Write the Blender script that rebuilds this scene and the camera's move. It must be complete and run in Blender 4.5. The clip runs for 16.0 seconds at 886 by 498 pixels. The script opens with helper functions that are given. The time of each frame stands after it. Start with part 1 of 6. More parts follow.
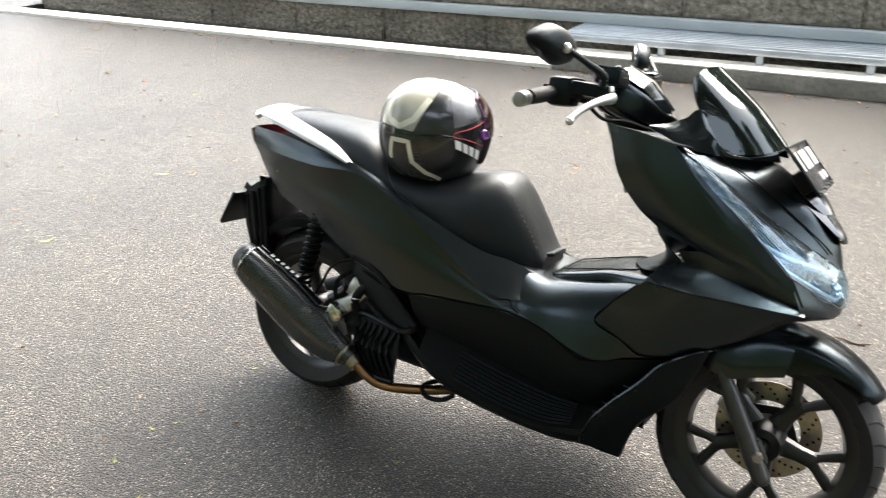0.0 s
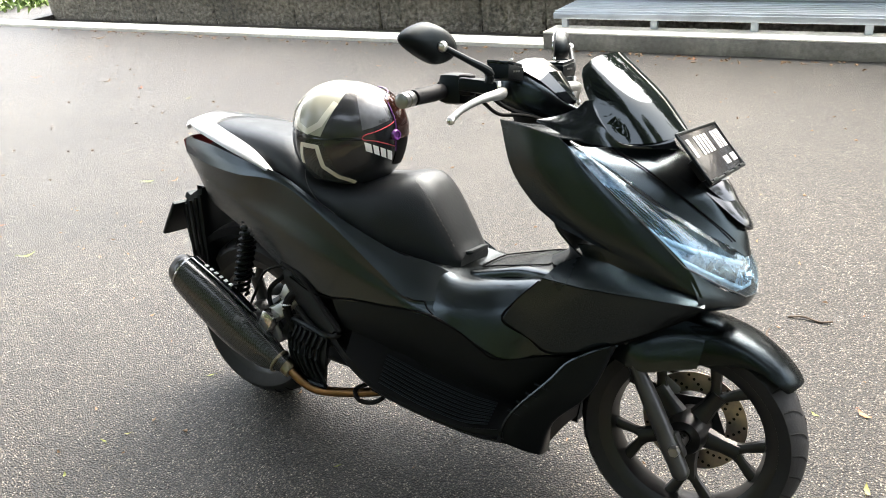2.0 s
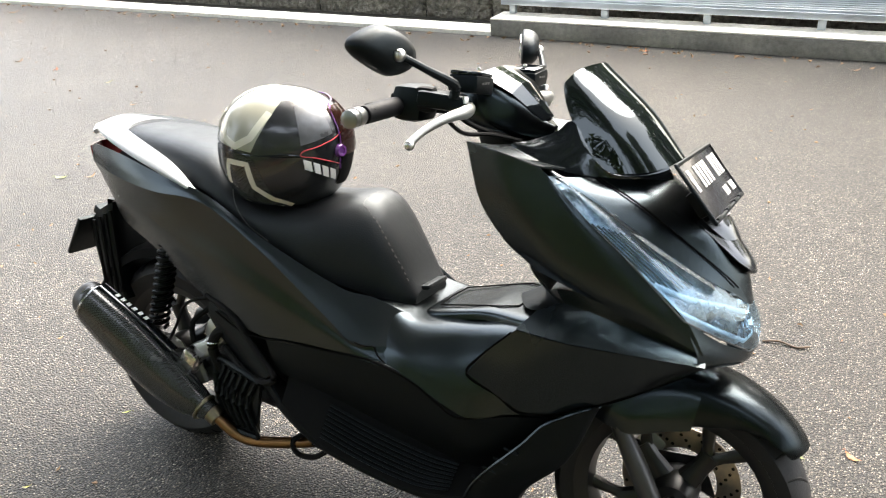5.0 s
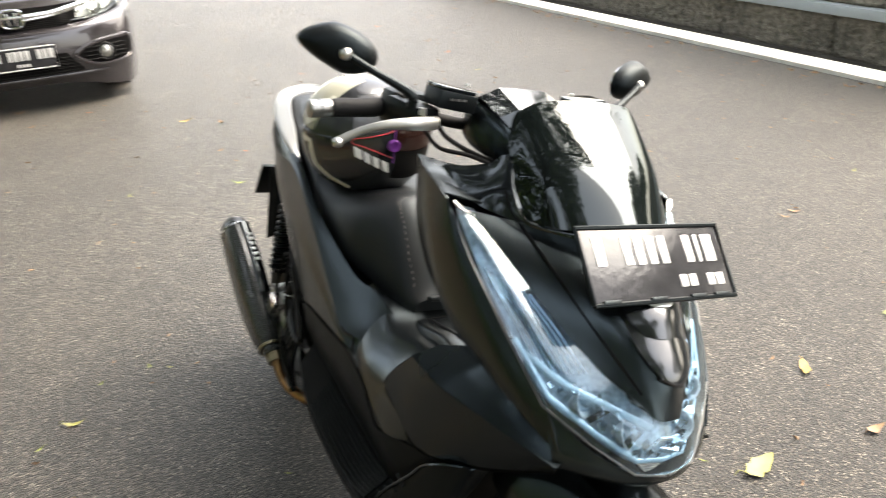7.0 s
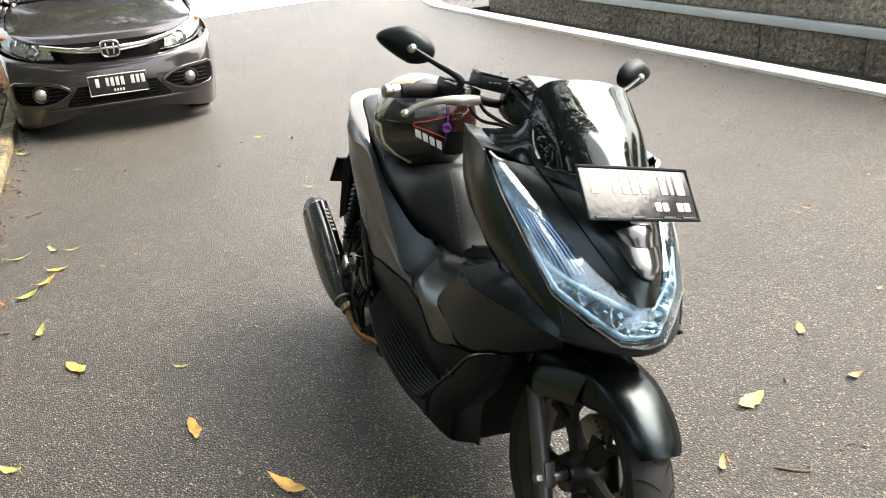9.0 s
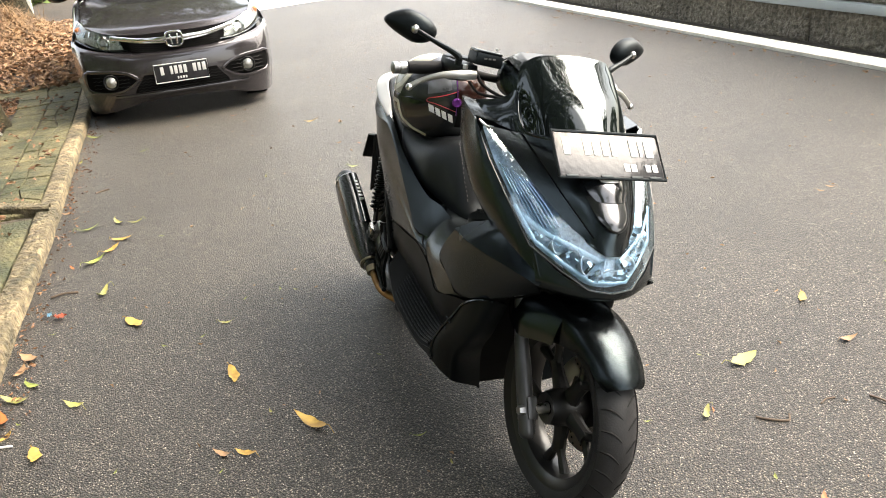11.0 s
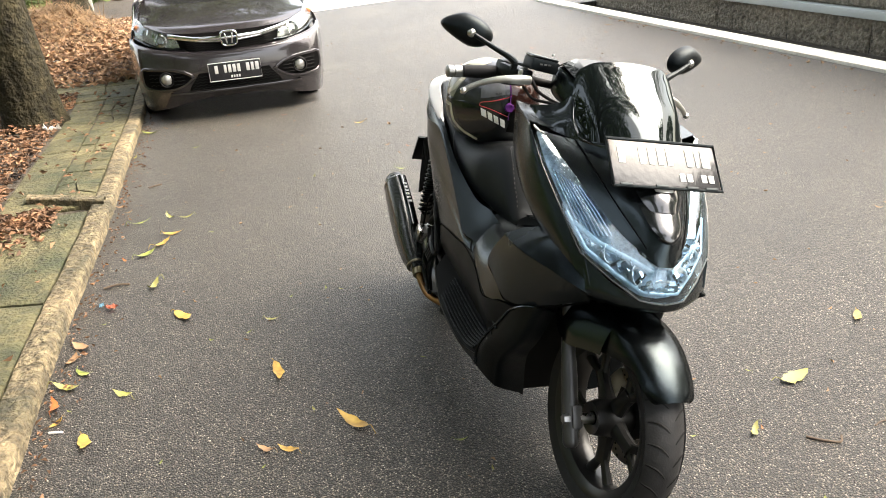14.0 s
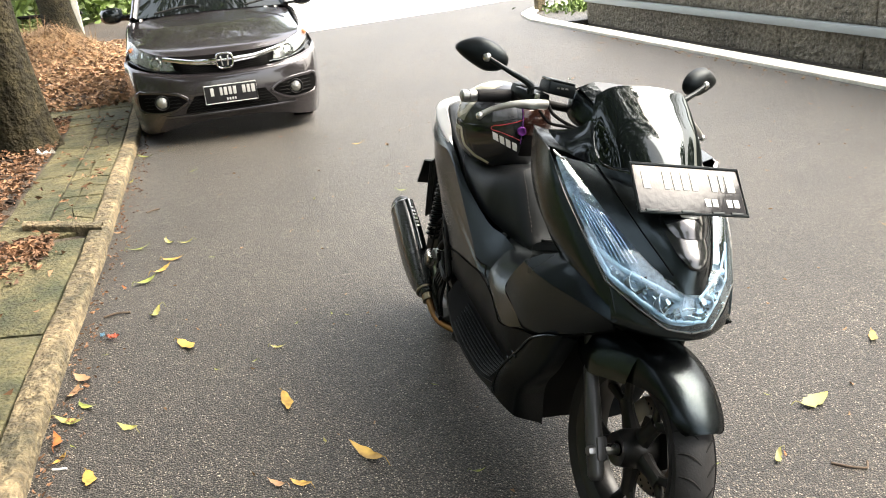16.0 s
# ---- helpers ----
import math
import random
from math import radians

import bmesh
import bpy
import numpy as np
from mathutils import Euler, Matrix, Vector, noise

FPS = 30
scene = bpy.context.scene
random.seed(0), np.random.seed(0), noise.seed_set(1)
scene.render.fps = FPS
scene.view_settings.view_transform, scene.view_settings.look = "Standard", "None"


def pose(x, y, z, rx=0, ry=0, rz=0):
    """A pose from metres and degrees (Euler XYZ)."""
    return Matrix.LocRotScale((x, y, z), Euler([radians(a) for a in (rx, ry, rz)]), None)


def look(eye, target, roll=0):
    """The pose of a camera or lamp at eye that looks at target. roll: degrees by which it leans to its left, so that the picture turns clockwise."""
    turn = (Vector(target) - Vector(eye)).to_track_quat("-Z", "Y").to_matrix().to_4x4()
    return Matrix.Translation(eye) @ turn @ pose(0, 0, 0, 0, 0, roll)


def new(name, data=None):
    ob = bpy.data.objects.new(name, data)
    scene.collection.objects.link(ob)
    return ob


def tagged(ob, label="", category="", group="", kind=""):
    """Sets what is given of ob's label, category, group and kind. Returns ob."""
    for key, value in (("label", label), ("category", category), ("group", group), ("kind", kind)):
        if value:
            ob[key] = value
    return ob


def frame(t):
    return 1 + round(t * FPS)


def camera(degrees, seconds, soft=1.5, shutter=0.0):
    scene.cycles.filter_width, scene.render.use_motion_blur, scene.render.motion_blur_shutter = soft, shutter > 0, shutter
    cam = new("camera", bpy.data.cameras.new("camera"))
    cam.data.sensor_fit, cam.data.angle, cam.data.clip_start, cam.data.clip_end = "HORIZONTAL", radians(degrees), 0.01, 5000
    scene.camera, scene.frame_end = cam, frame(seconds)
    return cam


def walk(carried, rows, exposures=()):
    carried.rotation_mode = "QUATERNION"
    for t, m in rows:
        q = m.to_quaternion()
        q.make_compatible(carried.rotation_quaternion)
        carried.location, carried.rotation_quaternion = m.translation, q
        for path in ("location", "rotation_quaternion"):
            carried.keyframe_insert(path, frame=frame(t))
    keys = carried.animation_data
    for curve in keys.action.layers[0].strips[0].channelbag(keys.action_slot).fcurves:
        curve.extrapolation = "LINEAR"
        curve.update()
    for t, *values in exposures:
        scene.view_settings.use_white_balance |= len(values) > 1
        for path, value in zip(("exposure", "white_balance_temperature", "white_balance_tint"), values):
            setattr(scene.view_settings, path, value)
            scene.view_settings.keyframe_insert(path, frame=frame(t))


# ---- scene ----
cam = camera(57.8, 16.0, soft=1.0, shutter=0.3)
PATH = [
    (0, (0.101, -0.019, 1.483), (0.057, 1.786, 0.622), -1.6),
    (0.5, (0.199, 0.011, 1.495), (0.285, 1.791, 0.587), -3.8),
    (1, (0.307, 0.031, 1.504), (0.352, 1.808, 0.586), -5.5),
    (1.5, (0.364, 0.033, 1.503), (0.274, 1.814, 0.598), -5.6),
    (2, (0.411, 0.025, 1.498), (0.265, 1.808, 0.605), -6.1),
    (2.5, (0.409, 0.033, 1.49), (0.262, 1.8, 0.564), -7.1),
    (3, (0.368, 0.077, 1.5), (0.261, 1.846, 0.573), -6.9),
    (3.5, (0.276, 0.14, 1.519), (0.188, 1.949, 0.671), -5.3),
    (4, (0.236, 0.203, 1.507), (0.158, 2.011, 0.657), -4.7),
    (4.5, (0.256, 0.251, 1.492), (0.258, 2.022, 0.562), -4.3),
    (4.7, (0.288, 0.272, 1.49), (0.306, 2.034, 0.546), -4.0),
    (6.8, (1.122, 0.647, 1.419), (0.304, 2.238, 0.525), -2.1),
    (7, (1.173, 0.576, 1.425), (0.193, 2.087, 0.557), -2.6),
    (7.5, (1.226, 0.427, 1.445), (0.088, 1.854, 0.627), -2.8),
    (8, (1.221, 0.274, 1.432), (0.091, 1.705, 0.609), -2.2),
    (8.5, (1.287, 0.183, 1.438), (0.203, 1.647, 0.613), -3.0),
    (9, (1.46, 0.168, 1.439), (0.358, 1.639, 0.652), -3.8),
    (9.2, (1.543, 0.153, 1.429), (0.42, 1.608, 0.64), -3.7),
    (11.3, (1.735, 0.068, 1.442), (0.5, 1.421, 0.639), -5.5),
    (11.5, (1.734, 0.066, 1.441), (0.49, 1.409, 0.634), -5.6),
    (12, (1.733, 0.048, 1.442), (0.461, 1.372, 0.648), -5.1),
    (12.5, (1.732, 0.047, 1.439), (0.441, 1.361, 0.66), -4.9),
    (13, (1.737, 0.049, 1.444), (0.444, 1.361, 0.666), -4.8),
    (13.5, (1.732, 0.055, 1.443), (0.433, 1.362, 0.665), -4.8),
    (14, (1.718, 0.06, 1.441), (0.416, 1.363, 0.662), -4.5),
    (14.5, (1.676, 0.065, 1.442), (0.389, 1.38, 0.659), -4.2),
    (15, (1.599, 0.073, 1.446), (0.335, 1.408, 0.658), -4.4),
    (15.5, (1.568, 0.076, 1.454), (0.318, 1.432, 0.679), -4.9),
    (16, (1.634, 0.052, 1.454), (0.34, 1.385, 0.713), -4.9),
]
walk(cam, [(t, look(eye, target, roll)) for t, eye, target, roll in PATH], [(0, 2.89, 6430, 8), (4.5, 2.89, 6430, 8), (7, 2.66, 6750, 8), (16, 2.52, 6780, 8)])

# ---- world, sun ----
ROAD = pose(0.779, 1.454, 0, 0, 0, -30)     # u along the road, v towards the stone wall
world = bpy.data.worlds.new("sky")
scene.world = world
world.use_nodes = True
wn = world.node_tree
sky = wn.nodes.new("ShaderNodeTexSky")
sky.sky_type, sky.sun_disc = "NISHITA", False
SUN_TO = ROAD.to_3x3() @ Vector((0.08, 0.62, 0.78)).normalized()
sky.sun_elevation = math.asin(SUN_TO.z)
sky.sun_rotation = math.atan2(SUN_TO.x, SUN_TO.y)
sky.air_density, sky.dust_density, sky.ozone_density = 1.0, 7.0, 0.3
wn.nodes["Background"].inputs["Strength"].default_value = 0.11
haze = wn.nodes.new("ShaderNodeBackground")       # bright even cloud over the blue
haze.inputs["Color"].default_value, haze.inputs["Strength"].default_value = (1.0, 0.985, 0.95, 1), 0.32
both = wn.nodes.new("ShaderNodeAddShader")
wn.links.new(sky.outputs[0], wn.nodes["Background"].inputs["Color"])
wn.links.new(wn.nodes["Background"].outputs[0], both.inputs[0])
wn.links.new(haze.outputs[0], both.inputs[1])
wn.links.new(both.outputs[0], wn.nodes["World Output"].inputs["Surface"])
sun = new("sun", bpy.data.lights.new("sun", "SUN"))
sun.data.energy, sun.data.angle, sun.data.color = 2.1, radians(58), (1.0, 0.97, 0.93)
sun.matrix_world = look((0, 0, 0), -SUN_TO)


# ---- materials ----
def material(name, base, rough=0.5, metal=0.0, vary=0.15, scale=8.0, bump=0.0, bump_scale=200.0, coat=0.0, spec=0.5, vary2=0.0, scale2=60.0, tint=None, sheen=(1, 1, 1)):
    """A surface with two scales of colour variation, rough patches and fine relief. Coordinates are the object's own, in metres."""
    m = bpy.data.materials.new(name)
    m.use_nodes = True
    n, l = m.node_tree.nodes, m.node_tree.links
    p = n["Principled BSDF"]
    co = n.new("ShaderNodeTexCoord")
    a = n.new("ShaderNodeTexNoise")
    a.inputs["Scale"].default_value, a.inputs["Detail"].default_value = scale, 5
    l.new(co.outputs["Object"], a.inputs["Vector"])
    mix = n.new("ShaderNodeMix")
    mix.data_type = "RGBA"
    lo = [max(0.0, c * (1 - vary)) for c in base]
    hi = [min(1.0, c * (1 + vary)) for c in (tint or base)]
    mix.inputs["A"].default_value, mix.inputs["B"].default_value = (*lo, 1), (*hi, 1)
    ramp = n.new("ShaderNodeMapRange")
    ramp.inputs["From Min"].default_value, ramp.inputs["From Max"].default_value = 0.3, 0.7
    l.new(a.outputs["Fac"], ramp.inputs["Value"])
    l.new(ramp.outputs["Result"], mix.inputs["Factor"])
    colour = mix.outputs["Result"]
    if vary2:
        b = n.new("ShaderNodeTexNoise")
        b.inputs["Scale"].default_value, b.inputs["Detail"].default_value = scale2, 6
        l.new(co.outputs["Object"], b.inputs["Vector"])
        r2 = n.new("ShaderNodeMapRange")
        r2.inputs["From Min"].default_value, r2.inputs["From Max"].default_value = 0.3, 0.7
        r2.inputs["To Min"].default_value, r2.inputs["To Max"].default_value = 1 - vary2, 1 + vary2
        l.new(b.outputs["Fac"], r2.inputs["Value"])
        mul = n.new("ShaderNodeVectorMath")
        mul.operation = "SCALE"
        l.new(colour, mul.inputs[0])
        l.new(r2.outputs["Result"], mul.inputs["Scale"])
        colour = mul.outputs["Vector"]
    l.new(colour, p.inputs["Base Color"])
    rr = n.new("ShaderNodeMapRange")
    rr.inputs["From Min"].default_value, rr.inputs["From Max"].default_value = 0.3, 0.7
    rr.inputs["To Min"].default_value, rr.inputs["To Max"].default_value = rough * 0.88, min(1.0, rough * 1.12)
    l.new(a.outputs["Fac"], rr.inputs["Value"])
    l.new(rr.outputs["Result"], p.inputs["Roughness"])
    p.inputs["Metallic"].default_value = metal
    p.inputs["Specular IOR Level"].default_value = spec
    p.inputs["Specular Tint"].default_value = (*sheen, 1)
    p.inputs["Coat Weight"].default_value = coat
    p.inputs["Coat Roughness"].default_value = 0.06
    if bump:
        c = n.new("ShaderNodeTexNoise")
        c.inputs["Scale"].default_value, c.inputs["Detail"].default_value = bump_scale, 4
        l.new(co.outputs["Object"], c.inputs["Vector"])
        bp = n.new("ShaderNodeBump")
        bp.inputs["Strength"].default_value, bp.inputs["Distance"].default_value = bump, 1.5 / bump_scale
        l.new(c.outputs["Fac"], bp.inputs["Height"])
        l.new(bp.outputs["Normal"], p.inputs["Normal"])
    return m


def asphalt_material():
    m = bpy.data.materials.new("asphalt")
    m.use_nodes = True
    n, l = m.node_tree.nodes, m.node_tree.links
    p = n["Principled BSDF"]
    co = n.new("ShaderNodeTexCoord")
    wob = n.new("ShaderNodeTexNoise")
    wob.inputs["Scale"].default_value, wob.inputs["Detail"].default_value = 90, 3
    l.new(co.outputs["Object"], wob.inputs["Vector"])
    push = n.new("ShaderNodeVectorMath")
    push.operation = "MULTIPLY_ADD"
    push.inputs[1].default_value = (0.007, 0.007, 0.007)
    l.new(wob.outputs["Color"], push.inputs[0])
    l.new(co.outputs["Object"], push.inputs[2])
    stones = n.new("ShaderNodeTexVoronoi")
    stones.inputs["Scale"].default_value = 185
    l.new(push.outputs["Vector"], stones.inputs["Vector"])
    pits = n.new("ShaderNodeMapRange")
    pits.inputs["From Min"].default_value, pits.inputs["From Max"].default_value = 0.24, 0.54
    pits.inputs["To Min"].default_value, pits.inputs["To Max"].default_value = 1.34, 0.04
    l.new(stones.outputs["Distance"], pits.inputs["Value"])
    grey = n.new("ShaderNodeSeparateColor")
    l.new(stones.outputs["Color"], grey.inputs["Color"])
    ramp = n.new("ShaderNodeValToRGB")
    e = ramp.color_ramp.elements
    e[0].position, e[0].color = 0.0, (0.015, 0.0135, 0.0115, 1)
    e[1].position, e[1].color = 1.0, (0.34, 0.31, 0.25, 1)
    for at, c in ((0.42, (0.056, 0.0495, 0.0405, 1)), (0.77, (0.103, 0.0905, 0.073, 1)), (0.92, (0.19, 0.166, 0.130, 1))):
        x = e.new(at)
        x.color = c
    l.new(grey.outputs[0], ramp.inputs["Fac"])
    big = n.new("ShaderNodeTexNoise")
    big.inputs["Scale"].default_value, big.inputs["Detail"].default_value, big.inputs["Roughness"].default_value = 0.9, 7, 0.62
    l.new(co.outputs["Object"], big.inputs["Vector"])
    r = n.new("ShaderNodeMapRange")
    r.inputs["From Min"].default_value, r.inputs["From Max"].default_value = 0.32, 0.7
    r.inputs["To Min"].default_value, r.inputs["To Max"].default_value = 0.66, 1.36
    l.new(big.outputs["Fac"], r.inputs["Value"])
    dust = n.new("ShaderNodeTexNoise")
    dust.inputs["Scale"].default_value, dust.inputs["Detail"].default_value = 14, 6
    l.new(co.outputs["Object"], dust.inputs["Vector"])
    r2 = n.new("ShaderNodeMapRange")
    r2.inputs["From Min"].default_value, r2.inputs["From Max"].default_value = 0.35, 0.75
    r2.inputs["To Min"].default_value, r2.inputs["To Max"].default_value = 0.85, 1.2
    l.new(dust.outputs["Fac"], r2.inputs["Value"])
    k = n.new("ShaderNodeMath")
    k.operation = "MULTIPLY"
    l.new(r.outputs["Result"], k.inputs[0])
    l.new(r2.outputs["Result"], k.inputs[1])
    mul = n.new("ShaderNodeVectorMath")
    mul.operation = "SCALE"
    l.new(ramp.outputs["Color"], mul.inputs[0])
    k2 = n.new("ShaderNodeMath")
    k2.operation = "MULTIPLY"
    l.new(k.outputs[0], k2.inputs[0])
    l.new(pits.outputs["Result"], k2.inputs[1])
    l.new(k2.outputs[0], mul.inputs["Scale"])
    l.new(mul.outputs["Vector"], p.inputs["Base Color"])
    p.inputs["Roughness"].default_value = 0.5
    p.inputs["Specular IOR Level"].default_value = 0.45
    bp = n.new("ShaderNodeBump")
    bp.invert = True
    bp.inputs["Strength"].default_value, bp.inputs["Distance"].default_value = 0.95, 0.0055
    l.new(stones.outputs["Distance"], bp.inputs["Height"])
    l.new(bp.outputs["Normal"], p.inputs["Normal"])
    return m


def clear_material(name, tint, see, rough=0.03):
    """Glass or clear plastic: tinted see-through and a dark body, with a full gloss over both."""
    m = bpy.data.materials.new(name)
    m.use_nodes = True
    n, l = m.node_tree.nodes, m.node_tree.links
    p = n["Principled BSDF"]
    p.inputs["Base Color"].default_value = (*[c * 0.08 for c in tint], 1)
    p.inputs["Roughness"].default_value = 0.5
    p.inputs["Specular IOR Level"].default_value = 0.0
    t = n.new("ShaderNodeBsdfTransparent")
    t.inputs["Color"].default_value = (*tint, 1)
    body = n.new("ShaderNodeMixShader")
    body.inputs["Fac"].default_value = see
    l.new(p.outputs[0], body.inputs[1])
    l.new(t.outputs[0], body.inputs[2])
    gloss = n.new("ShaderNodeBsdfGlossy")
    gloss.inputs["Color"].default_value, gloss.inputs["Roughness"].default_value = (0.90, 0.98, 1.0, 1), rough
    fr = n.new("ShaderNodeLayerWeight")     # gloss grows towards grazing views
    fr.inputs["Blend"].default_value = 0.5
    steep = n.new("ShaderNodeMath")
    steep.operation = "POWER"
    steep.inputs[1].default_value = 4.5
    l.new(fr.outputs["Facing"], steep.inputs[0])
    more = n.new("ShaderNodeMath")
    more.operation, more.use_clamp = "MULTIPLY_ADD", True
    more.inputs[1].default_value, more.inputs[2].default_value = 0.75, 0.045
    l.new(steep.outputs[0], more.inputs[0])
    mix = n.new("ShaderNodeMixShader")
    l.new(more.outputs[0], mix.inputs[0])
    l.new(body.outputs[0], mix.inputs[1])
    l.new(gloss.outputs[0], mix.inputs[2])
    l.new(mix.outputs[0], n["Material Output"].inputs["Surface"])
    return m


def carbon_material():
    m = material("carbon_weave", (0.02, 0.022, 0.022), 0.22, vary=0.3, coat=0.35, spec=0.3)
    n, l = m.node_tree.nodes, m.node_tree.links
    co = n.new("ShaderNodeTexCoord")
    turn = n.new("ShaderNodeMapping")
    turn.inputs["Rotation"].default_value = (0.5, 0.62, 0.3)
    l.new(co.outputs["Object"], turn.inputs["Vector"])
    ch = n.new("ShaderNodeTexChecker")
    ch.inputs["Scale"].default_value = 330
    ch.inputs["Color1"].default_value, ch.inputs["Color2"].default_value = (0.004, 0.005, 0.005, 1), (0.042, 0.046, 0.045, 1)
    l.new(turn.outputs["Vector"], ch.inputs["Vector"])
    worn = n.new("ShaderNodeTexNoise")
    worn.inputs["Scale"].default_value, worn.inputs["Detail"].default_value, worn.inputs["Roughness"].default_value = 13, 9, 0.75
    l.new(co.outputs["Object"], worn.inputs["Vector"])
    cut = n.new("ShaderNodeMapRange")
    cut.inputs["From Min"].default_value, cut.inputs["From Max"].default_value = 0.60, 0.70
    l.new(worn.outputs["Fac"], cut.inputs["Value"])
    mix = n.new("ShaderNodeMix")
    mix.data_type = "RGBA"
    mix.inputs["B"].default_value = (0.10, 0.105, 0.10, 1)
    l.new(cut.outputs["Result"], mix.inputs["Factor"])
    l.new(ch.outputs["Color"], mix.inputs["A"])
    l.new(mix.outputs["Result"], n["Principled BSDF"].inputs["Base Color"])
    return m


ASPHALT = asphalt_material()
MATTE = material("matte_black_paint", (0.0018, 0.0021, 0.0023), 0.25, vary=0.12, scale=3, bump=0.04, bump_scale=900, spec=0.60, sheen=(0.74, 0.92, 1.0))
PLASTIC = material("grained_black_plastic", (0.0020, 0.0023, 0.0026), 0.42, vary=0.2, scale=9, bump=0.15, bump_scale=700, spec=0.19, sheen=(0.74, 0.92, 1.0))
JOINT = material("panel_gap", (0.002, 0.002, 0.002), 0.9, spec=0.05)
DARK = material("dark_underside_plastic", (0.005, 0.005, 0.005), 0.7, vary=0.2, spec=0.15)
GLOSS = material("gloss_black", (0.004, 0.005, 0.006), 0.06, vary=0.2, coat=0.3, sheen=(0.85, 0.96, 1.0))
PIANO = material("polished_black_trim", (0.004, 0.005, 0.006), 0.20, vary=0.2, spec=0.9, coat=0.5)
VINYL = material("black_seat_vinyl", (0.0075, 0.008, 0.009), 0.42, vary=0.15, scale=14, bump=0.3, bump_scale=520, spec=0.30, sheen=(0.85, 0.95, 1.0))
TREAD = material("footboard_rubber", (0.0022, 0.0024, 0.0026), 0.62, vary=0.3, scale=16, bump=0.2, bump_scale=400, spec=0.10)
GRIPM = material("grip_rubber", (0.009, 0.009, 0.010), 0.6, vary=0.2, bump=0.2, bump_scale=500, spec=0.12)
RUBBER = material("tyre_rubber", (0.012, 0.012, 0.0125), 0.6, vary=0.25, scale=18, bump=0.1, vary2=0.15, spec=0.3)
SILVER = material("satin_silver_grey_paint", (0.36, 0.37, 0.38), 0.38, metal=0.45, vary=0.06, scale=6)
RIM = material("satin_black_alloy", (0.010, 0.010, 0.010), 0.34, metal=0.2, vary=0.2, scale=12)
STEEL = material("brushed_steel", (0.55, 0.54, 0.52), 0.28, metal=1.0, vary=0.12, scale=30)
DISC = material("brake_disc_steel", (0.30, 0.29, 0.28), 0.35, metal=1.0, vary=0.2, scale=40, tint=(0.36, 0.30, 0.24))
CAST = material("cast_aluminium", (0.42, 0.42, 0.40), 0.42, metal=0.9, vary=0.18, scale=20)
FORK = material("grey_fork_alloy", (0.050, 0.050, 0.050), 0.36, metal=0.4, vary=0.15, scale=16)
PIPE = material("heat_tinted_pipe", (0.20, 0.14, 0.075), 0.36, metal=1.0, vary=0.4, scale=14, tint=(0.30, 0.16, 0.07))
ALU = material("dull_aluminium", (0.26, 0.26, 0.255), 0.32, metal=0.9, vary=0.15, scale=30)
BRASS = material("heat_tinted_bracket", (0.26, 0.225, 0.15), 0.34, metal=1.0, vary=0.2, scale=22)
CARBON = carbon_material()
SCREEN = clear_material("smoked_screen", (0.05, 0.07, 0.07), 0.22, 0.015)
LENS = clear_material("clear_lens", (0.86, 0.94, 1.0), 0.90, 0.02)
CARLENS = clear_material("clear_car_lens", (0.95, 0.96, 0.95), 0.90, 0.02)
REFLECTOR = material("lamp_reflector", (0.46, 0.53, 0.58), 0.18, metal=1.0, vary=0.25, scale=35, vary2=0.25, scale2=160)
LAMPBASE = material("lamp_housing", (0.42, 0.50, 0.56), 0.30, metal=0.25, vary=0.35, scale=24, vary2=0.3, scale2=110, bump=0.25, bump_scale=70)
BLUELINE = material("blue_tinted_light_guide", (0.50, 0.60, 0.66), 0.15, vary=0.12, scale=40, coat=0.6)
LAMPWHITE = material("bright_lamp_bowl", (0.80, 0.81, 0.80), 0.3, metal=0.15, vary=0.25, scale=30, vary2=0.3, scale2=90)
REDLENS = material("red_tail_lens", (0.10, 0.012, 0.012), 0.1, vary=0.2, coat=0.7)
WHITE = material("white_print", (0.78, 0.78, 0.76), 0.4, vary=0.06)
PLATEM = material("black_plate_enamel", (0.022, 0.022, 0.024), 0.17, vary=0.25, scale=20, coat=0.0, spec=0.26, bump=0.05, bump_scale=60)
PLATEBAR = material("plate_silver_paint", (0.50, 0.50, 0.49), 0.3, vary=0.08, coat=0.3)
STITCH = material("grey_thread", (0.11, 0.11, 0.11), 0.7, vary=0.1)
OLIVE = material("helmet_olive_grey", (0.27, 0.265, 0.215), 0.25, vary=0.1, coat=0.4)
SAND = material("helmet_sand", (0.56, 0.54, 0.45), 0.25, vary=0.1, coat=0.4)
GREYSHELL = material("helmet_satin_grey", (0.060, 0.063, 0.068), 0.30, vary=0.45, scale=26, coat=0.3)
HELMET = material("helmet_black", (0.014, 0.015, 0.017), 0.22, vary=0.2, coat=0.4)
REDLINE = material("red_pinstripe", (0.45, 0.03, 0.04), 0.4, vary=0.1)
VISOR = clear_material("brown_visor", (0.42, 0.20, 0.16), 0.55, 0.03)
VISOREDGE = material("iridescent_dark_edge", (0.09, 0.022, 0.14), 0.2, vary=0.4, scale=60, coat=0.5)
CARPAINT = material("grey_metallic_paint", (0.030, 0.0265, 0.029), 0.24, metal=0.5, vary=0.08, scale=5, coat=1.0)
CARGLASS = clear_material("car_glass", (0.08, 0.10, 0.10), 0.12, 0.02)
CHROME = material("chrome", (0.72, 0.72, 0.72), 0.1, metal=1.0, vary=0.05)
CONCRETE = material("weathered_concrete", (0.19, 0.178, 0.148), 0.85, vary=0.3, scale=3, bump=0.5, bump_scale=90, vary2=0.2, scale2=35)
